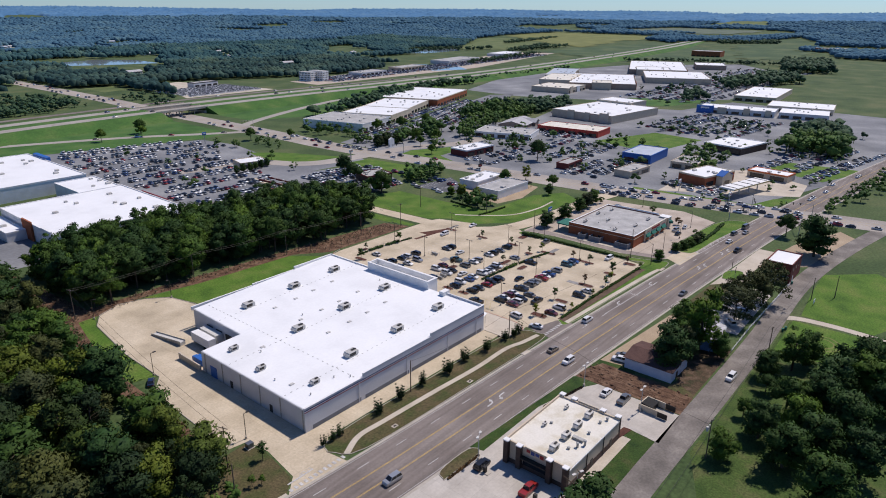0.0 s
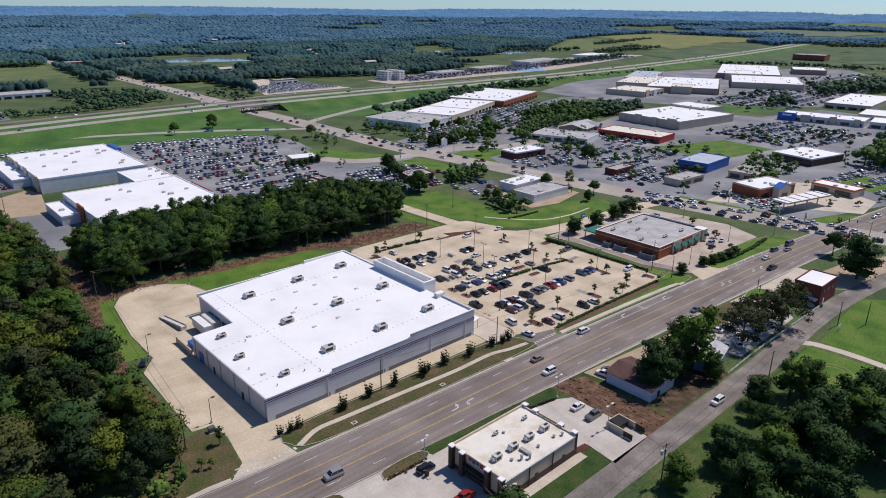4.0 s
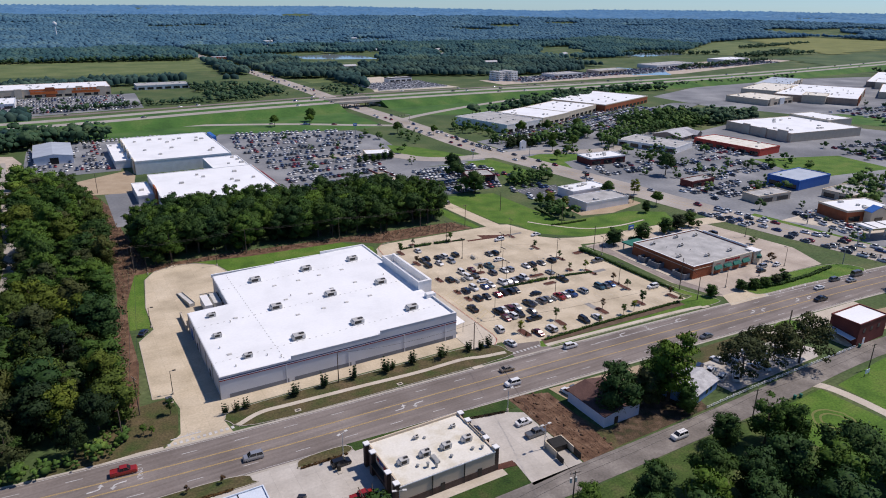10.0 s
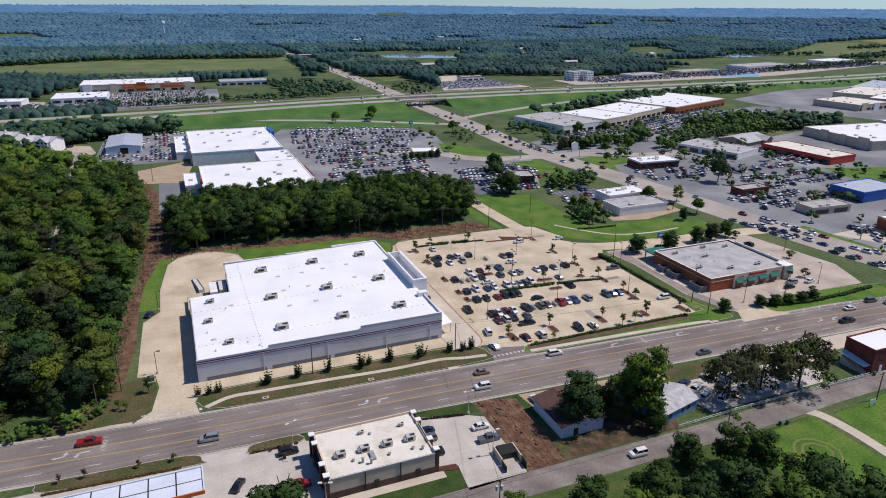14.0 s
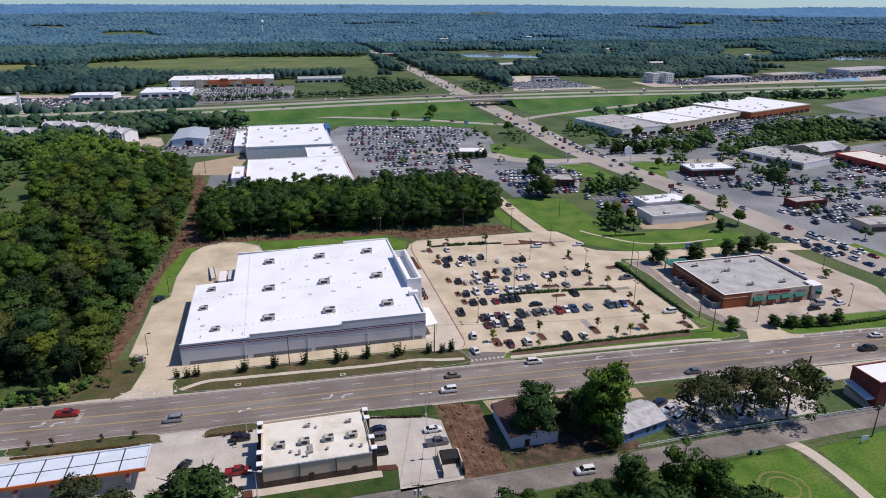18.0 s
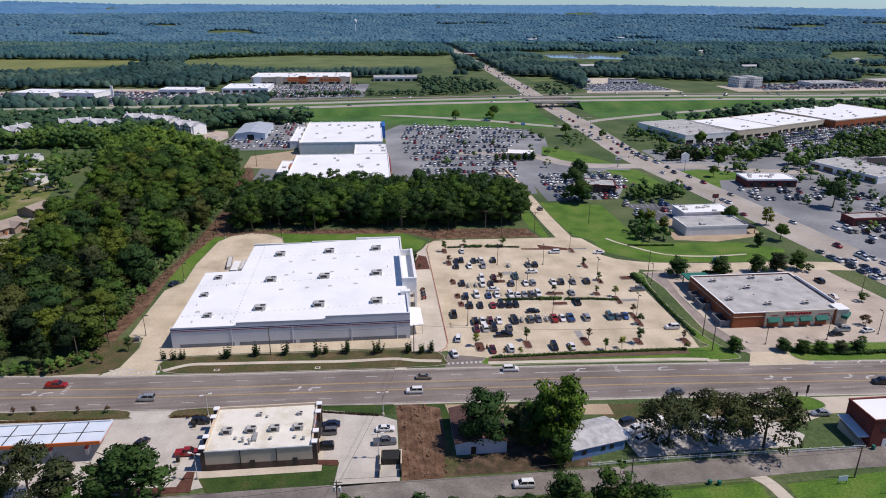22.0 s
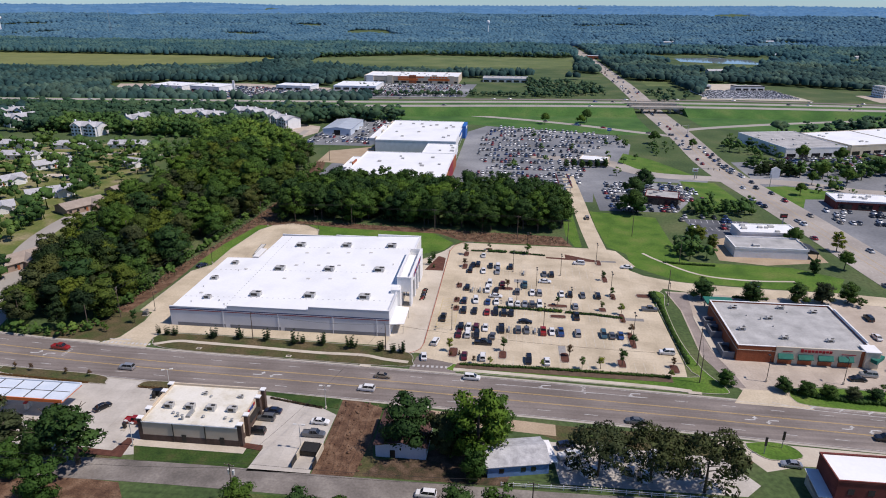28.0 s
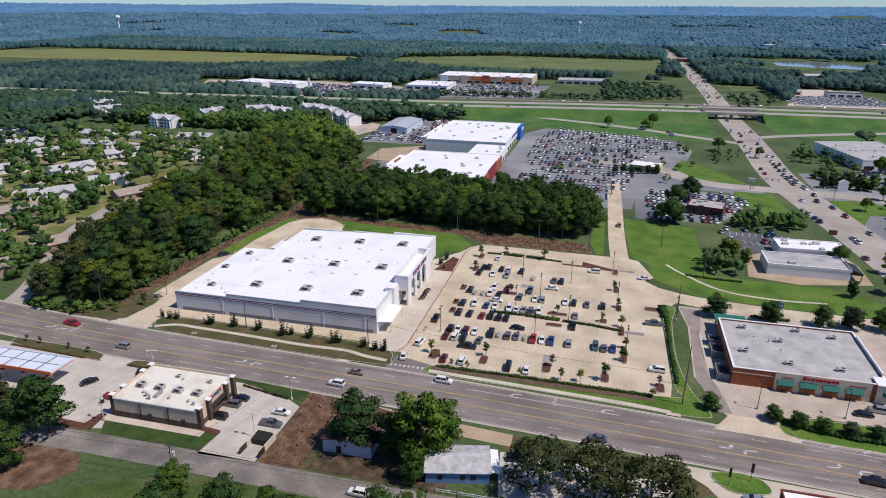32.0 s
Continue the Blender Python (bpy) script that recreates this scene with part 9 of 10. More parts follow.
patch("lawn", [(206, 452), (208, 398), (260, 380), (330, 396), (520, 440), (520, 452)], 0.012, FIELD_GRASS, "wide green lawn by the freeway", "lawn")
patch("lawn", [(124, 280), (140, 262), (160, 216), (150, 210), (122, 222), (116, 250)], 0.036, GRASS, "green triangle by the crossing", "lawn")
patch("town_lot", [(92, 137), (131, 138), (146, 168), (144, 193), (115, 203), (92, 210)], 0.036, TOWN_ASPHALT, "grey lot round the dark brick restaurant", "parking lot")
patch("lawn", [(146, 204), (166, 202), (170, 150), (140, 140), (150, 170)], 0.034, GRASS, "grass bank beside the cross road", "lawn")
patch("town_lot", [(131, 128.5), (162, 126.5), (148, 104), (138, 97), (133, 108)], 0.04, FRESH_ASPHALT, "dark striped lot beside the white shop", "parking lot")
bm = bmesh.new()
for k in range(10):
    ribbon(bm, [(133.5 + k * 2.75, 122.6 - k * 0.12), (134.1 + k * 2.75, 127.4 - k * 0.12)], 0.07, -0.07, 0.06)
for k in range(5):
    ribbon(bm, [(138.6 + k * 2.75, 110.5), (138.2 + k * 2.75, 115.6)], 0.07, -0.07, 0.06)
setting("stall_marking", bm, WHITE_PAINT, "white parking bay lines on dark asphalt", "marking")
patch("town_lot", [(136, 98), (146, 108), (174, 110), (178, 94), (177.4, 73.7), (151, 67.5), (133.3, 71.2)], 0.038, GRAVEL, "tan concrete lot round the white shop", "parking lot")
patch("town_lot", [(192, 260), (188, 40), (210, -30), (300, -56), (420, -74), (620, -60), (640, 110), (540, 130), (500, 240), (380, 210), (330, 236), (460, 300), (530, 330), (510, 350), (440, 330), (360, 300), (260, 268), (220, 268)], 0.03, TOWN_ASPHALT, "wide grey lots round the shops", "parking lot")
patch("town_lot", [(530, 400), (640, 440), (788, 478), (1040, 425), (1210, 274), (1062, 166), (860, 132), (660, 120), (560, 215), (522, 320)], 0.03, TOWN_ASPHALT, "huge pale lot round the mall", "parking lot")
patch("lawn", [(315, 64), (330, 117), (396, 96), (388, 54)], 0.05, GRASS, "bright green vacant lawn", "lawn")
patch("lawn", [(215, 32), (222, -40), (252, -52), (240, -38), (214, -30), (204, 30)], 0.05, GRASS, "grass strip by the crossing", "lawn")
patch("lawn", [(190, 196), (206, 200), (240, 184), (250, 176), (206, 172), (192, 140)], 0.045, GRASS, "grass bank by the cross road", "lawn")
patch("lawn", [(300, -50), (316, -10), (346, -20), (350, -66)], 0.05, GRASS, "grass plot with young trees", "lawn")
patch("lawn", [(520, 232), (600, 214), (640, 130), (560, 150)], 0.05, FIELD_GRASS, "grass bank beside the mall", "lawn")
patch("forecourt", [(216, 18), (254, -48), (285, -45), (305, -8), (280, 20)], 0.055, PALE_CONCRETE, "pale forecourt of corner shops", "parking lot")
patch("town_lot", [(-178, 535), (-10, 562), (-4, 688), (-155, 688), (-180, 600)], 0.02, TOWN_ASPHALT, "far grey lot before the huge store", "parking lot")
patch("lawn", [(-7, 625), (48, 648), (52, 580), (4, 570)], 0.03, MEADOW, "grass plot beside the far lot", "lawn")
patch("town_lot", [(-460, 630), (-430, 560), (-234, 488), (-176, 545), (-180, 625), (-300, 655)], 0.02, PINK_CONCRETE, "far pale dealership lot", "parking lot")
patch("town_lot", [(252, 582), (372, 582), (364, 640), (335, 745), (300, 740)], 0.02, PALE_CONCRETE, "far dealership lot full of cars", "parking lot")
patch("town_lot", [(440, 580), (800, 590), (1250, 700), (1200, 790), (800, 690), (520, 660), (440, 640)], 0.02, PINK_CONCRETE, "far pale lots beyond the freeway", "parking lot")
patch("field", [(-330, 1004), (-142, 938), (148, 933), (152, 1160), (-151, 1192), (-330, 1100)], 0.03, FIELD, "wide pale green field before the woods", "field")
patch("field", [(-1200, 850), (-592, 880), (-345, 1030), (-356, 1060), (-578, 1100), (-1200, 1120)], 0.03, FIELD_DRY, "wide yellow-green field", "field")
def draped(outline, z, material, label, step=30):
    """A field laid over the rolling ground."""
    xs, ys = [p[0] for p in outline], [p[1] for p in outline]
    bm, ids = bmesh.new(), {}

    def corner(i, j):
        if (i, j) not in ids:
            x, y = min(xs) + i * step, min(ys) + j * step
            ids[(i, j)] = bm.verts.new((x, y, land(x, y) + z))
        return ids[(i, j)]

    for i in range(int((max(xs) - min(xs)) / step)):
        for j in range(int((max(ys) - min(ys)) / step)):
            if inside((min(xs) + (i + 0.5) * step, min(ys) + (j + 0.5) * step), outline):
                bm.faces.new((corner(i, j), corner(i + 1, j), corner(i + 1, j + 1), corner(i, j + 1)))
    setting("field", bm, material, label, "field")


draped([(1202, 958), (1662, 1239), (1763, 1194), (1662, 1014), (1511, 814), (1364, 823), (1252, 850)], 0.6, FIELD, "pale green meadow by a pond")
draped([(1180, 560), (1252, 750), (1484, 760), (1892, 708), (1781, 614), (1646, 417), (1314, 305), (1220, 330)], 0.6, FARMLAND, "flat dark green farmland beyond the mall")
draped([(1880, 1276), (2165, 1224), (2169, 825), (2022, 795), (1853, 834), (1511, 775), (1662, 1014)], 1.0, FIELD_DRY, "bright yellow-green crop field")
draped([(1314, 305), (1646, 417), (1922, 514), (2360, 440), (2099, 320), (1741, 300), (1729, 268), (1474, 222)], 0.8, FARMLAND, "flat green field beside a far road")
draped([(2411, 1152), (2771, 1027), (2721, 648), (2419, 677), (2289, 949)], 1.2, FALLOW, "far grey-green fallow field with haze in its colour")
draped([(2859, 980), (3258, 954), (3300, 786), (3073, 736)], 1.2, FIELD, "pale far meadow among woods")
patch("field", [(215, 700), (262, 720), (262, 760), (215, 765)], 0.03, FIELD, "small green plot by the road", "field")
patch("lawn", [(-126, 16), (-128, 60), (-130, 100), (-137, 150), (-156, 162), (-160, 130), (-160, 80), (-146, 34)], 0.016, LAWN_DRY, "patchy lawn between street and wood", "lawn")
patch("lawns", [(-350, 140), (-290, 100), (-180, 20), (-150, 20), (-160, 90), (-180, 190), (-230, 265), (-330, 262), (-390, 230)], 0.014, LAWN_DRY, "dry patchy lawns between houses", "lawn")
simple_road("side_street", smooth_line([(-238, 86), (-240, 110), (-250, 150), (-232, 171), (-205, 160)], 6), 3.2, 0.04, PALE_CONCRETE, "pale residential street between houses")
simple_road("side_street", smooth_line([(-330, 226), (-280, 228), (-220, 234), (-186, 232)], 6), 3.2, 0.044, PALE_CONCRETE, "pale residential street before houses")
patch("lawn", [(-125, -28), (-116, -26), (-112, -12), (-120, -14)], 0.03, GRASS, "green corner lawn by the street", "lawn")
for pts, label in (([(345, 1110), (350, 1190), (436, 1218), (486, 1160), (478, 1062), (405, 1080)], "pale still lake among trees"), ([(690, 636), (710, 604), (764, 582), (806, 635), (782, 722)], "long pond beside the freeway"), ([(1000, 925), (1029, 900), (1170, 916), (1232, 984), (1164, 1040)], "far pale pond in farmland")):
    patch("water", pts, 0.06 if pts[0][0] < 1400 else 0.12, WATER, label, "water")


def lot_rows(x0, y0, x1, y1, gap=16, turn=0, fill=0.75, step=2.75, seed=1, z=0.05, poly=None):
    """Cars in double rows over a rectangle turned about its first corner."""
    rr = random.Random(seed)
    c, s_ = math.cos(radians(turn)), math.sin(radians(turn))
    out = []
    y = 0
    while y < y1 - y0:
        for dy, head in ((0, 90), (5.4, -90)):
            x = 0
            while x < x1 - x0:
                if rr.random() < fill:
                    px, py = x0 + x * c - (y + dy) * s_, y0 + x * s_ + (y + dy) * c
                    if poly is None or inside((px, py), poly):
                        out.append((px, py, turn + head + rr.uniform(-3, 3), rr.uniform(0.95, 1.08), z))
                x += step
        y += gap
    return out


N_LOT = [(24, 184), (86, 184), (104, 262), (126, 312), (122, 340), (26, 368), (20, 330), (22, 262)]
spots = lot_rows(20, 186, 92, 372, 18.5, 0, 0.62, 2.75, 3, poly=N_LOT) + lot_rows(92, 240, 128, 372, 18.5, 0, 0.4, 2.75, 33, poly=N_LOT)
spots += lot_rows(-108, 290, -62, 384, 15.5, 0, 0.55, 2.9, 4)
spots += lot_rows(96, 140, 146, 204, 15.5, 0, 0.62, 2.8, 12, poly=[(97, 138), (130, 140), (144, 168), (142, 192), (100, 206)]) + lot_rows(104, 156, 150, 190, 14, 0, 0.5, 2.8, 13) + lot_rows(130, 109, 154, 130, 16, 0, 0.25, 2.8, 14)
far_cars("parked_cars", spots, "many cars parked in the store lot")
spots = [(32 + k * 3.4, 371 - k * 0.95, 90, 1.3, 0.05) for k in range(24) if k % 5] + [(-60 + 3 * k, 388, 90, 1.2, 0.05) for k in range(14)]
far_cars("parked_vans", spots, "row of white vans along the lot edge", FAR_WHITE)
spots = lot_rows(228, 236, 300, 268, 15, 14, 0.6, 2.8, 5) + lot_rows(310, 250, 470, 300, 15, 20, 0.8, 2.8, 6) + lot_rows(405, 40, 520, 120, 17, -6, 0.45, 2.8, 7) + lot_rows(206, 130, 262, 150, 14, -4, 0.45, 2.8, 8) + lot_rows(255, 90, 320, 130, 18, 4, 0.4, 2.8, 9) + lot_rows(216, 60, 270, 80, 14, 0, 0.5, 2.8, 10) + lot_rows(300, -45, 420, 0, 17, -10, 0.5, 2.8, 11) + lot_rows(600, 130, 1100, 230, 18, 0, 0.35, 2.9, 15) + lot_rows(225, -8, 240, 20, 12, -14, 0.6, 2.8, 16) + lot_rows(320, 130, 345, 180, 12, 0, 0.4, 2.8, 17)
far_cars("parked_cars", spots, "many cars parked round the shops")
spots = lot_rows(-150, 565, -20, 680, 17, 0, 0.6, 2.8, 18) + lot_rows(-420, 545, -190, 640, 12, -8, 0.75, 2.7, 20, poly=[(-455, 628), (-430, 562), (-236, 492), (-180, 548), (-184, 622), (-300, 652)]) + lot_rows(480, 592, 1180, 640, 11, 7, 0.6, 2.8, 21)
far_cars("parked_cars", spots, "many cars parked at far dealers")
far_cars("parked_cars", lot_rows(262, 590, 362, 655, 9, 4, 0.85, 2.6, 19), "rows of white cars at a far dealer", FAR_WHITE)
far_rng = random.Random(77)
spots = []
for a, b2 in zip(CROSS_ROAD, CROSS_ROAD[1:]):
    if -150 < a[1] < 900:
        n = max(1, int((Vector(b2) - Vector(a)).length / 9))
        turn = math.degrees(math.atan2(b2[1] - a[1], b2[0] - a[0]))
        for k in range(n):
            for d in (-9, -6.8, -3.6, 3.6, 7):
                dense = 0.75 if (215 < a[1] < 285 and d > 0) or (-60 < a[1] < 40) else 0.16
                if far_rng.random() < dense:
                    p = Vector(a).lerp(Vector(b2), (k + far_rng.random() * 0.5) / n)
                    t = Vector((math.cos(radians(turn)), math.sin(radians(turn))))
                    spots.append((p.x - t.y * -d, p.y + t.x * -d, turn + (180 if d > 0 else 0), 1.0, 0.1))
for line, half, z, gap in ((FREEWAY, (13.5 - 2, 13.5 + 2, -13.5 + 2, -13.5 - 2), 5.7, 60), (ROAD_LINE, (3.5, -3.5, 6.8, -6.8), 0.08, 22), (RAMP, (0,), 0.06, 110), (RAMP_NORTH, (0,), 0.06, 60)):
    for a, b2 in zip(line, line[1:]):
        if line is ROAD_LINE and not 196 < a[0] < 620:
            continue
        if not -700 < a[0] < 1400:
            continue
        va, vb = Vector(a), Vector(b2)
        n = int((vb - va).length / gap + far_rng.random())
        turn = math.degrees(math.atan2(vb.y - va.y, vb.x - va.x))
        for k in range(n):
            d = far_rng.choice(half)
            p = va.lerp(vb, (k + far_rng.random()) / n)
            t = (vb - va).normalized()
            spots.append((p.x - t.y * d, p.y + t.x * d, turn, 1.0, z))
far_cars("road_cars", spots, "cars strung along the far roads")

# ---- trees of the town ----
def open_view(x, y):
    """False where a tree would stand on an apartment building or on the grass before its front."""
    return not any(abs(x - a) < 15 and -27 < y - b < 10 for a, b, _ in APARTMENTS)


town = []
for poly, gap, lo, hi in (
        ([(-185, 300), (-150, 335), (-112, 375), (-60, 392), (-50, 408), (-120, 428), (-300, 414), (-420, 410), (-700, 396), (-700, 300), (-420, 300)], 7.5, 11, 15),
        ([(-420, 300), (-185, 295), (-160, 330), (-120, 300), (-190, 372), (-330, 390), (-420, 396)], 9, 9, 14),
        ([(-700, 60), (-390, 60), (-390, 300), (-700, 300)], 9, 9, 14),
        ([(205, 226), (216, 236), (262, 250), (300, 262), (292, 250), (220, 214)], 8, 7, 11),
        ([(262, 186), (275, 216), (330, 240), (460, 262), (500, 240), (390, 224), (330, 214), (290, 206)], 8, 8, 12),
        ([(250, 372), (300, 392), (420, 440), (540, 452), (540, 444), (330, 374)], 9, 9, 13),
        ([(178, 340), (150, 310), (140, 280), (148, 262), (164, 300), (168, 336)], 8, 3, 6),
        ([(206, 330), (222, 262), (216, 258), (196, 300)], 8, 6, 11),
        ([(133, 137), (140, 127), (166, 136), (171, 153), (143, 151)], 5.0, 5.5, 9),
        ([(218, 232), (204, 238), (196, 252), (222, 246)], 6, 6, 9),
        ([(226, 300), (236, 345), (222, 345), (210, 290)], 7, 5, 8),
        ([(238, 206), (270, 244), (296, 262), (290, 236), (245, 212)], 9, 8, 12),
        ([(98, 128), (110, 132), (108, 146), (98, 146)], 7, 7, 12),
        ([(118, 70), (130, 72), (124, 90), (116, 86)], 5, 6, 9),
        ([(300, 30), (330, 50), (350, 40), (320, 10)], 8, 7, 10),
        ([(266, 20), (290, 36), (310, 20), (290, 8)], 6, 6, 9),
        ([(-180, 548), (0, 570), (110, 572), (110, 584), (0, 582), (-178, 556)], 6, 5, 8),
        ([(60, 585), (150, 590), (150, 700), (60, 720)], 10, 6, 10),
        ([(196, 520), (250, 600), (250, 640), (200, 640)], 16, 5, 9),
        ([(225, -70), (330, -88), (420, -100), (420, -84), (330, -74), (225, -58)], 7, 4, 8),
        ([(-196, 10), (-168, 14), (-176, 92), (-206, 80)], 10, 7, 12),
        ([(-150, -20), (-132, -16), (-150, 30), (-172, 20)], 9, 7, 12),
        ([(1918, 558), (2011, 409), (2292, 498), (2308, 674)], 14, 12, 17),
        ([(1066, 165), (1098, 100), (1320, 146), (1277, 217)], 10, 13, 18),
        ([(1120, 459), (1198, 372), (1196, 289), (1222, 202), (1236, 204), (1212, 300), (1212, 378), (1130, 474)], 8, 6, 10),
        ([(823, 134), (908, 99), (985, 125), (986, 179), (910, 164)], 10, 10, 15),
        ([(732, 155), (823, 134), (910, 164), (843, 187)], 10, 11, 15),
        ([(609, 154), (642, 142), (691, 164), (676, 178)], 9, 9, 13),
        ([(336, 262), (399, 244), (455, 216), (494, 233), (470, 268), (420, 290)], 8, 9, 14),
        ([(371, -10), (374, -49), (490, -25), (460, 3)], 8.5, 13, 18),
        ([(512, 449), (594, 436), (600, 446), (516, 462)], 8, 9, 13),
        ([(1250, 792), (1490, 803), (1490, 815), (1250, 806)], 9, 9, 13),
        ([(1180, 780), (1500, 860), (1500, 885), (1180, 800)], 11, 9, 13),
        ([(1000, 950), (1250, 880), (1260, 900), (1010, 975)], 11, 9, 13),
        ([(1500, 1000), (1900, 1080), (1900, 1110), (1500, 1030)], 13, 9, 13),
        ([(-330, 1085), (-150, 1180), (150, 1150), (150, 1165), (-150, 1195), (-330, 1100)], 10, 9, 13),
        ([(850, 640), (1180, 700), (1180, 715), (850, 655)], 10, 7, 11),
        ([(520, 452), (900, 462), (900, 470), (520, 462)], 10, 5, 9)):
    town += [(x, y, far_rng.uniform(lo, hi)) for x, y in scatter(poly, gap, far_rng, open_view)]
for poly, gap in (([(-390, 230), (-330, 262), (-180, 262), (-150, 120), (-135, 40), (-180, -20), (-330, 60)], 12.5),):
    houses = [(-338, 204), (-298, 178), (-246, 145), (-246, 192), (-203, 128), (-213, 96), (-171, 107), (-150, 30), (-152, -2), (-312, 247), (-267, 249), (-231, 256), (-282, 213), (-283, 133), (-330, 150), (-262, 95), (-205, 62), (-190, 30), (-250, 50)]
    town += [(x, y, far_rng.choice((5.5, 8, 10, 12.5, 14)) * far_rng.uniform(0.9, 1.1)) for x, y in scatter(poly, gap, far_rng, lambda x, y: not (-178 < x < -146 and 20 < y < 165) and all(math.hypot(x - a, y - b) > 14.5 and not (abs(x - a) < 9 and 0 < b - y < 20) for a, b in houses))]
for x0, y0, x1, y1, n, lo, hi in ((210, 140, 330, 200, 26, 5, 9), (206, 30, 330, 130, 34, 4, 8), (330, -50, 480, 120, 40, 4, 7), (400, 30, 520, 110, 44, 4, 6), (215, 225, 480, 300, 40, 6, 9), (30, 200, 130, 350, 14, 5, 7), (-150, 560, 0, 690, 14, 5, 8), (560, 120, 1100, 240, 60, 6, 10), (204, -60, 300, 30, 20, 3, 5)):
    town += [(far_rng.uniform(x0, x1), far_rng.uniform(y0, y1), far_rng.uniform(lo, hi)) for _ in range(n)]
beyond = [p for p in town if p[1] > 340 or p[0] > 420 or p[0] < -330]
mass_trees("town_trees", [p for p in town if p not in beyond], "leafy trees scattered among houses and lots", LEAF_WOOD, ("full", "round", "oak"), 85, 10, seed=41)
mass_trees("town_trees", beyond, "dark trees between far lots and houses", LEAF_HAZE_TOWN, ("full", "round", "oak"), 26, 8, seed=42)
for x, y, h in ((73.3, 396, 11), (104, 394, 10), (110, 408, 13), (120, 176, 15), (112, 160, 14), (176, 300, 9), (237, 112, 16), (107.7, 132.3, 14.5), (152, 318, 11), (234, 220, 11), (242, 206, 11), (294, 262, 12), (170, 110, 5), (170, 92, 10), (180, 66, 9), (240, 268, 13), (262, 262, 13), (222, 205, 9), (252, 140, 8), (206, 180, 8)):
    tree(x, y, h, "oak", LEAF if h < 14 else LEAF_DARK, label="broad leafy tree standing alone on grass")
for x, y, h in ((81, 231, 6), (86, 232, 6.5), (91, 231, 6), (96, 233, 5.5), (101, 234, 6), (106, 235, 6.5)):
    tree(x, y, h, "full", LEAF_DARK, label="dense dark tree before the tan bank")
for x, y, h in ((198, 226, 7), (202.5, 227, 8), (207, 226.5, 8), (211.5, 226, 8), (216, 224.5, 7.5), (220.5, 225, 7), (225, 231, 8), (205, 233, 8), (213, 233, 8.5), (220, 236, 8)):
    tree(x, y, h, "full", LEAF_EVERGREEN, label="dense dark evergreen behind a white monument", wide=1.2)
tree(186.5, 88.3, 9.5, "tall", LEAF_YELLOW, label="yellow-green upright tree beside the road")

# ---- woods to the horizon ----
CLEAR = [[(-330, 1004), (-142, 938), (148, 933), (152, 1160), (-151, 1192), (-330, 1100)], [(-1200, 850), (-592, 880), (-345, 1030), (-356, 1060), (-578, 1100), (-1200, 1120)],
         [(1252, 750), (1202, 958), (1662, 1239), (1880, 1276), (2165, 1224), (2169, 825), (1950, 790), (1892, 708), (1781, 614), (1366, 577), (1160, 579)], [(1160, 579), (1600, 600), (1781, 614), (1922, 514), (2360, 440), (2099, 320), (1741, 300), (1729, 230), (1474, 160), (1150, 60), (1120, 400)],
         [(332, 1100), (340, 1200), (440, 1232), (500, 1165), (490, 1045), (405, 1066)], [(670, 735), (800, 745), (825, 600), (690, 590)], [(985, 930), (1160, 1060), (1250, 990), (1170, 895), (1020, 880)],
         [(-185, 530), (0, 555), (250, 570), (250, 760), (60, 765), (-160, 760), (-190, 680)], [(-470, 640), (-440, 550), (-234, 480), (-170, 545), (-175, 640), (-300, 668)], [(245, 570), (380, 575), (520, 570), (520, 665), (340, 750), (300, 750)],
         [(430, 560), (810, 575), (1260, 690), (1210, 800), (800, 705), (520, 668), (430, 650)], [(-900, 380), (-400, 380), (-400, 560), (-240, 475), (1100, 480), (1500, 560), (1500, 640), (430, 580), (100, 575), (-240, 540), (-420, 545), (-900, 530)]]


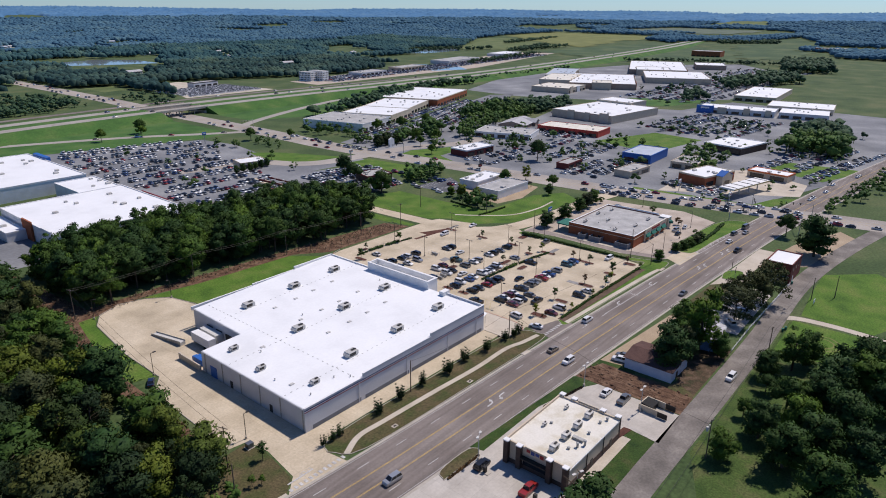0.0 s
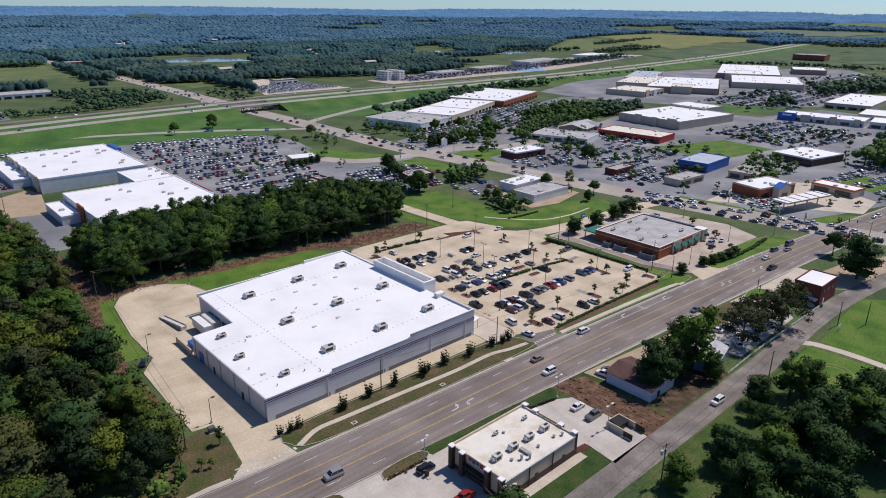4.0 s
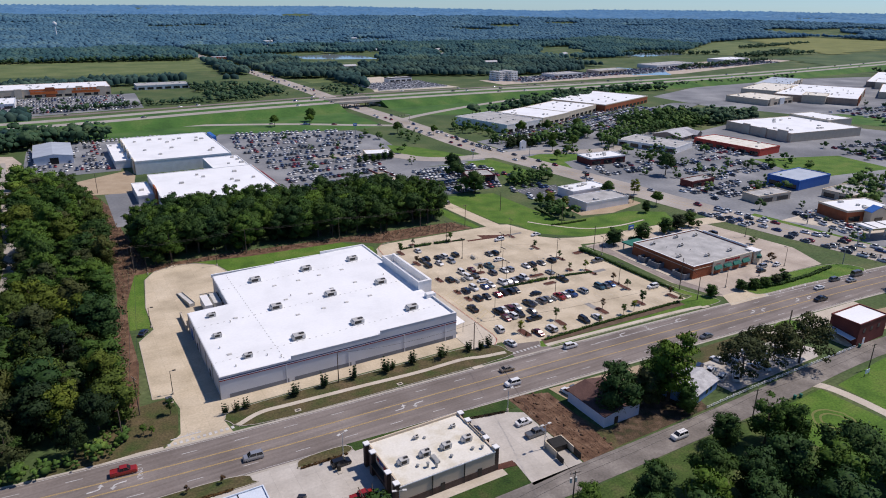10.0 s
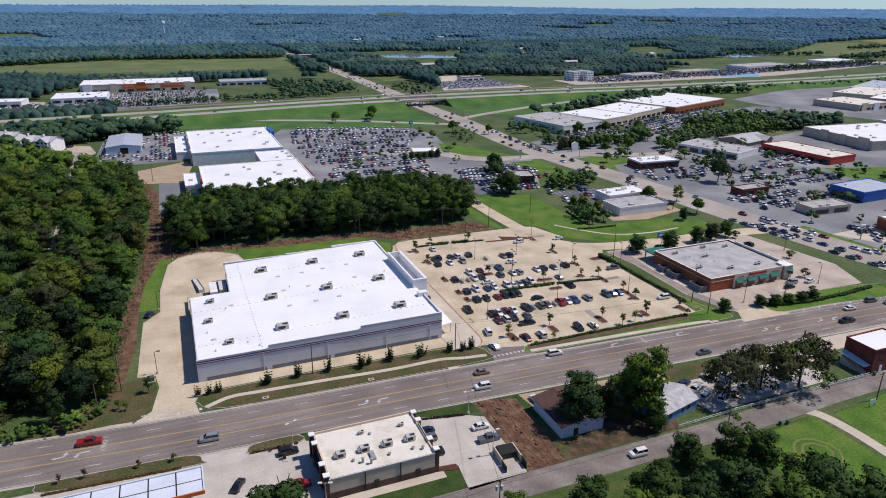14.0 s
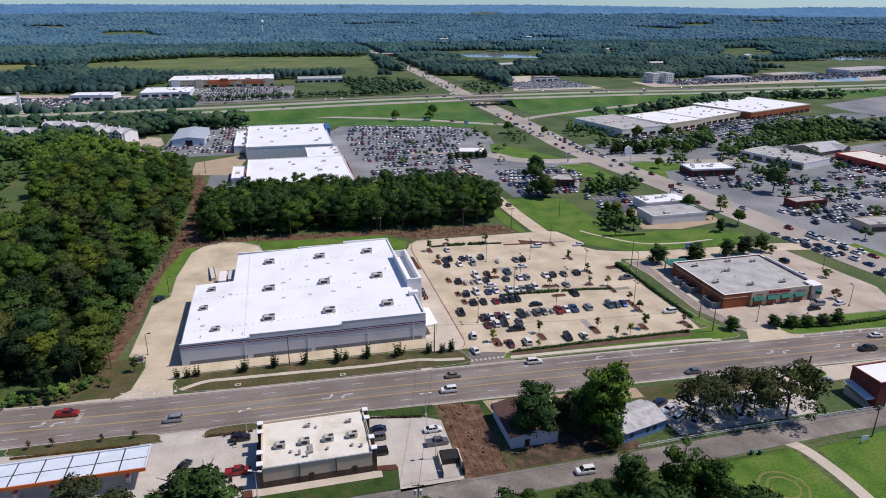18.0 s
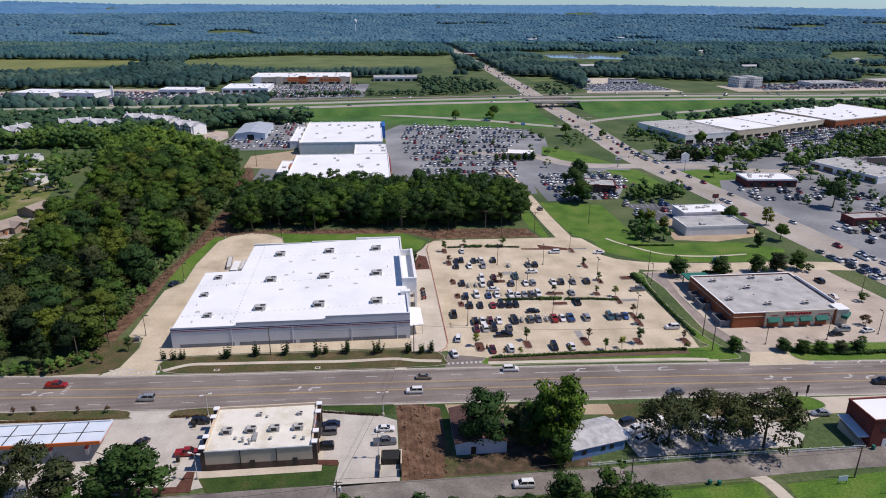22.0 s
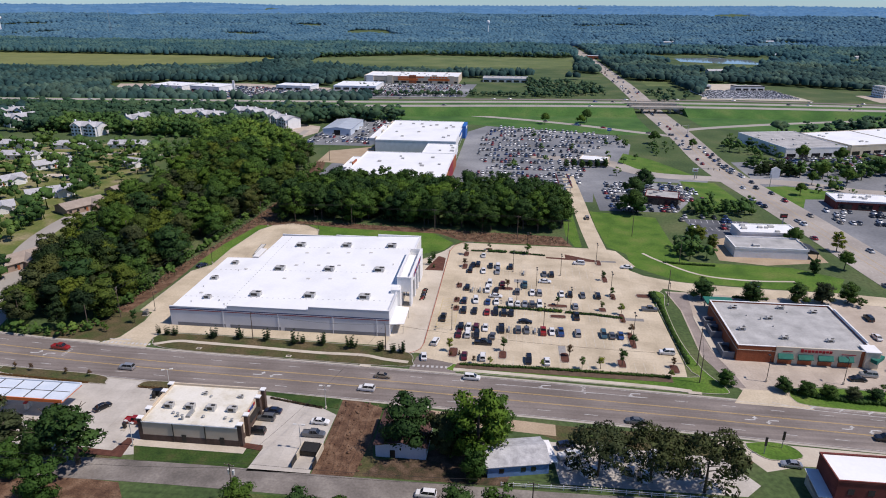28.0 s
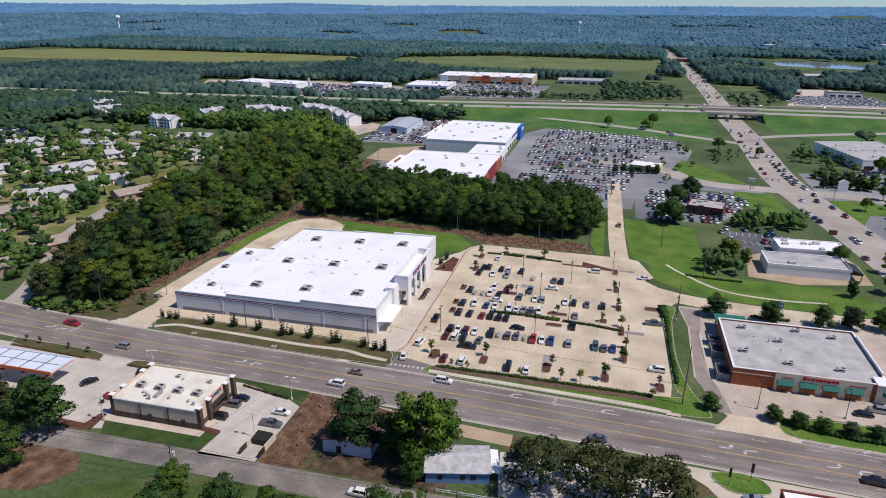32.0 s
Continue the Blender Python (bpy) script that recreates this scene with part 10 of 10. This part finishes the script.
def canopy(name, x0, y0, x1, y1, step, keep, height, label, material, seed, rounded=True):
    """Treetops as one rough canopy: every cell is the crown of a tree."""
    rng = np.random.default_rng(seed)
    nx, ny = int((x1 - x0) / step), int((y1 - y0) / step)
    on = np.zeros((nx, ny), bool)
    for i in range(nx):
        for j in range(ny):
            on[i, j] = keep(x0 + (i + 0.5) * step, y0 + (j + 0.5) * step)
    ids, verts, tris = {}, [], []

    def corner(i, j):
        if (i, j) not in ids:
            full = 0 < i < nx and 0 < j < ny and on[i - 1, j - 1] and on[i - 1, j] and on[i, j - 1] and on[i, j]
            x = x0 + (i + rng.uniform(-0.33, 0.33)) * step
            y = y0 + (j + rng.uniform(-0.33, 0.33)) * step
            z = land(x, y) + (height * rng.uniform(0.25, 0.75) if full else 0.0)
            ids[(i, j)] = len(verts)
            verts.append((x, y, z))
        return ids[(i, j)]

    for i in range(nx):
        for j in range(ny):
            if on[i, j]:
                q = corner(i, j), corner(i + 1, j), corner(i + 1, j + 1), corner(i, j + 1)
                x, y = x0 + (i + rng.uniform(0.3, 0.7)) * step, y0 + (j + rng.uniform(0.3, 0.7)) * step
                big = 1 + 0.3 * noise.noise(Vector((x / 90, y / 90, 5)))
                top = land(x, y) + height * big * rng.uniform(0.75, 1.4)
                e = len(verts)
                verts.append((x, y, top))
                if not rounded:
                    tris += [(q[k], q[(k + 1) % 4], e) for k in range(4)]
                    continue
                for k in range(4):
                    c = verts[q[k]]
                    verts.append((x + (c[0] - x) * 0.66, y + (c[1] - y) * 0.66, top - (top - land(x, y)) * rng.uniform(0.06, 0.22)))
                for k in range(4):
                    m0, m1 = e + 1 + k, e + 1 + (k + 1) % 4
                    tris += [(q[k], q[(k + 1) % 4], m1), (q[k], m1, m0), (m0, m1, e)]
    ob = new(name, tri_mesh(name, np.array(verts), np.array(tris), material))
    return tagged(ob, label, "woodland", kind="stuff")


FAR_HOMES = ((282, 1900, 60, 24, 4), (437, 1713, 30, 14, 20), (537, 1631, 26, 14, -10), (551, 1544, 30, 14, 5), (626, 1625, 26, 14, 30), (721, 1782, 34, 16, 0), (465, 1731, 22, 12, 40), (742, 1173, 24, 12, 10), (569, 1170, 22, 12, -20), (713, 1237, 24, 12, 25), (571, 1277, 30, 14, 0), (1182, 1465, 30, 16, 15), (640, 1090, 22, 12, 60), (505, 1400, 24, 12, 10), (660, 1420, 24, 12, -25), (380, 1480, 24, 12, 35), (840, 1330, 26, 14, 5), (960, 1240, 26, 14, -15), (350, 900, 24, 12, 12), (620, 880, 26, 12, 0), (900, 1010, 24, 12, 30))


def homestead(x, y):
    """True on the plot of a far house and on the ground before it."""
    return any(math.hypot(x - a * f - 30 * (f - 1), y - b * f + 170 * (1 - f)) < 24 for a, b, *_ in FAR_HOMES for f in (1.0, 0.965, 0.93))


for x, y, w, d, t in FAR_HOMES:
    ob = thing("house", (x, y, land(x, y)), t, "small pale house in a clearing of far woods", "house", "houses in the far woods")
    part("wall", gable_wall(-w / 2, -d / 2, w / 2, d / 2, 3.4, 5.4), WHITE_PAINT, ob)
    part("roof", gable(bmesh.new(), -w / 2, -d / 2, w / 2, d / 2, 3.5, 5.8, True, 0.6), METAL_PALE if w > 26 else GREY_SHINGLE, ob)
    part("window", boxes((-w * 0.3, -d / 2 - 0.06, 0.9, w * 0.3, -d / 2 - 0.01, 2.2)), GLASS, ob)


def cleared(x, y, outlines):
    """True over a clearing and where trees would stand in sight before it."""
    for f in (1.0, 0.94, 0.88):
        p = (-30 + (x + 30) / f, -170 + (y + 170) / f)
        if any(inside(p, q) for q in outlines):
            return True
    return False


def wooded(x, y):
    if homestead(x, y):
        return False
    if abs(x - along_y(CROSS_ROAD, y)) < (24 if y < 700 else 13) and y < 1620:
        return False
    if x < -110:
        mid = along(FREEWAY, x)[1]
        if abs(y - mid) < 27 or abs(y - along(RAMP_NORTH, x)[1]) < 9 or any(inside((x, y), p) for p in CLEAR[:11]) or cleared(x, y, CLEAR[:6]):
            return False
        if y < mid:
            return x < -400 or (y > 404 and x < -122)
        return True
    if any(inside((x, y), p) for p in CLEAR) or cleared(x, y, CLEAR[:2] + CLEAR[4:6]):
        return False
    if y < 540 and x > -430:
        return False
    if -430 < x < 260 and 540 < y < 575:
        return False
    return noise.noise(Vector((x / 260, y / 260, 9))) < (0.5 if x < 250 else 0.34 if x < 700 else 0.2) or noise.noise(Vector((x / 60, y / 60, 3))) < (-0.22 if x < 700 else -0.42)


def grove(name, x0, y0, x1, y1, step, keep, height, label, material, seed, lumps=2):
    """Far trees one by one: each a rounded, uneven crown almost down to the ground, with smaller lumps on it."""
    rng = np.random.default_rng(seed)
    spots = []
    for i in range(int((x1 - x0) / step)):
        for j in range(int((y1 - y0) / step)):
            x, y = x0 + (i + 0.5 + rng.uniform(-0.4, 0.4)) * step, y0 + (j + 0.5 + rng.uniform(-0.4, 0.4)) * step
            if keep(x, y):
                big = 1 + 0.35 * noise.noise(Vector((x / 90, y / 90, 5)))
                spots.append((x, y, land(x, y), height * big * rng.uniform(0.8, 1.2)))
    p = np.array(spots)
    n = len(p)
    upper = ICO1[1][ICO1[0][ICO1[1]].mean(1)[:, 2] > -0.6]
    vs, fs = [], []
    for k in range(lumps):
        h, w = p[:, 3], step * rng.uniform(0.52, 0.8, n)
        if k:
            a = rng.uniform(0, 2 * np.pi, n)
            c = np.stack([p[:, 0] + np.cos(a) * w * 0.6, p[:, 1] + np.sin(a) * w * 0.6, p[:, 2] + h * rng.uniform(0.55, 0.8, n)], 1)
            r = np.stack([w * 0.55, w * 0.55, h * 0.24], 1)
        else:
            c = np.stack([p[:, 0], p[:, 1], p[:, 2] + h * 0.54], 1)
            r = np.stack([w, w, h * 0.5], 1)
        bumps = 1 + 0.14 * rng.standard_normal((n, len(ICO1[0]), 1)).clip(-1.6, 1.6)
        vs.append((c[:, None, :] + ICO1[0][None] * bumps * r[:, None, :]).reshape(-1, 3))
        fs.append((upper[None] + (np.arange(n) * len(ICO1[0]))[:, None, None]).reshape(-1, 3) + k * n * len(ICO1[0]))
    ob = new(name, tri_mesh(name, np.concatenate(vs), np.concatenate(fs), material, True))
    return tagged(ob, label, "woodland", kind="stuff")


grove("far_woods", -1300, 900, 1500, 1500, 9.0, lambda x, y: math.hypot(x, y) >= 1080 + 130 * noise.noise(Vector((x / 200, y / 200, 7))) and wooded(x, y), 10.5, "dark woods behind the far lots, haze in the colour", LEAF_HAZE_MID, 65, 1)
grove("far_woods", -1300, 300, 1500, 1500, 8.0, lambda x, y: math.hypot(x, y) < 1080 + 130 * noise.noise(Vector((x / 200, y / 200, 7))) and wooded(x, y), 10.5, "dark green woods beyond the freeway, faintly haze-tinted", LEAF_HAZE_FAR, 61, 1)


FAR_FIELDS = [[(2411, 1152), (2771, 1027), (2721, 648), (2419, 677), (2289, 949)], [(2859, 980), (3258, 954), (3300, 786), (3073, 736)]]


def far_wooded(x, y):
    r = math.hypot(x, y)
    a = math.degrees(math.atan2(y, x))
    if r > 4650 or not -8 < a < 148 or (-1300 < x < 1500 and y < 1500):
        return False
    if any(inside((x, y), p) for p in CLEAR[2:4] + FAR_FIELDS) or homestead(x, y):
        return False
    if x > 1500 and r < 2900:
        return noise.noise(Vector((x / 420, y / 420, 4))) < 0.28
    return noise.noise(Vector((x / 300, y / 300, 4))) < (0.44 if x < 900 else 0.4)


grove("distant_woods", -2500, -450, 2500, 2500, 12, lambda x, y: math.hypot(x, y) < 2500 and far_wooded(x, y), 11, "woods rolling into the distance, greens tinted blue for haze", LEAF_HAZE_DISTANT, 62, 1)
grove("distant_woods", -3300, -650, 3300, 3300, 15.5, lambda x, y: 2500 <= math.hypot(x, y) < 3300 and far_wooded(x, y), 11.5, "far woods with blue haze in their leaf colour", LEAF_HAZE_DISTANT, 64, 1)
canopy("horizon_woods", -4500, -650, 4700, 4700, 32, lambda x, y: math.hypot(x, y) > 3290 and far_wooded(x, y), 11, "horizon woods with haze painted blue into the leaves", LEAF_HAZE_HORIZON, 63, False)


def water_tower(x, y, h=38, s=1.0):
    ob = thing("water_tower", (x, y, land(x, y)), 0, "white water tower rising over far woods", "water tower")
    bm = bmesh.new()
    tube(bm, (0, 0, 0), (0, 0, h * 0.75), 3.0 * s, 2.4 * s, 12)
    part("shaft", bm, WHITE_PAINT, ob)
    bm = bmesh.new()
    rows = [(2.4, 0.72), (7.5, 0.8), (9, 0.88), (7.5, 0.96), (2, 1.0)]
    for (r0, z0), (r1, z1) in zip(rows, rows[1:]):
        tube(bm, (0, 0, h * z0), (0, 0, h * z1), r0 * s, r1 * s, 14)
    part("tank", bm, WHITE_PAINT, ob)


water_tower(-49, 2021, 46, 0.6)
water_tower(-1500, 1750, 48, 0.9)
for x, y in ((-1150, 1750), (-2100, 1500)):
    ob = thing("lattice_mast", (x, y, land(x, y)), 0, "thin grey lattice mast over woods", "mast")
    for k in range(3):
        a = 2 * math.pi * k / 3
        bm = bmesh.new()
        tube(bm, (4 * math.cos(a), 4 * math.sin(a), 0), (0.5 * math.cos(a), 0.5 * math.sin(a), 70), 0.3, 0.2, 5)
        part("leg", bm, GREY_METAL, ob)
    for z in (15, 30, 45, 60):
        r = 4 - 3.5 * z / 70
        bm = bmesh.new()
        for k in range(3):
            a, b2 = 2 * math.pi * k / 3, 2 * math.pi * (k + 1) / 3
            tube(bm, (r * math.cos(a), r * math.sin(a), z), (r * math.cos(b2), r * math.sin(b2), z), 0.15, sides=4)
        part("brace", bm, GREY_METAL, ob)

# ---- signals and signs at the crossings ----
def signal(x, y, turn, arm=13.0):
    ob = thing("traffic_signal", (x, y, 0.05), turn, "grey mast-arm traffic signal with dark heads", "traffic signal", "signals at the crossing")
    bm = bmesh.new()
    tube(bm, (0, 0, 0), (0, 0, 7.2), 0.2, 0.14, 8)
    part("mast", bm, GREY_METAL, ob)
    bm = bmesh.new()
    tube(bm, (0, 0, 6.4), (arm, 0, 6.9), 0.13, 0.07, 6)
    part("arm", bm, GREY_METAL, ob)
    for k in (0.45, 0.7, 0.95):
        part("signal_head", boxes((arm * k - 0.2, -0.2, 5.8, arm * k + 0.2, 0.2, 7.0), bevel=0.04), DARK_METAL, ob)


for x, y, t in ((184, -32, -70), (182, -64, 20), (216, -62, 110), (214, -34, 200), (196, 198, 170), (158, 212, -10), (188, 366, 190)):
    signal(x, y, t)
for x, y, h, m_ in ((155.9, 209, 7, "white"), (172, 112, 9, "black"), (206, 230, 6, "cream"), (138, 42, 2.6, "blue"), (120, 330, 9, "blue"), (222, 8, 7, "white"), (208, -24, 8, "white")):
    ob = thing("pole_sign", (x, y, 0.05), 0, f"{m_} shop sign on a post", "sign")
    pm = {"white": WHITE_PAINT, "black": DARK_METAL, "cream": CREAM, "blue": BRIGHT_BLUE}[m_]
    part("post", boxes((-0.2, -0.15, 0, 0.2, 0.15, h - 2)), GREY_METAL, ob)
    part("panel", boxes((-1.6, -0.25, h - 2, 1.6, 0.25, h), bevel=0.03), pm, ob)
    part("sign_bar", boxes((-1.1, -0.3, h - 1.3, 1.1, -0.25, h - 0.8)), SIGN_RED if m_ != "blue" else WHITE_PAINT, ob)
o = thing("monument_arch", (206, 219.5, 0), 0, "white arched monument before dark trees", "monument")
for x in (-2, 1.4):
    part("column", boxes((x, -0.4, 0, x + 0.6, 0.4, 5)), WHITE_PAINT, o)
part("pediment", gable_wall(-2.6, -0.6, 2.6, 0.6, 5.6, 7, False), WHITE_PAINT, o)
o = thing("ball_mast", (-272, 545, 0), 0, "slim white sign mast at the dealership", "mast")
part("pylon", boxes((-1.2, -0.6, 0, 1.2, 0.6, 16), bevel=0.1), WHITE_PAINT, o)
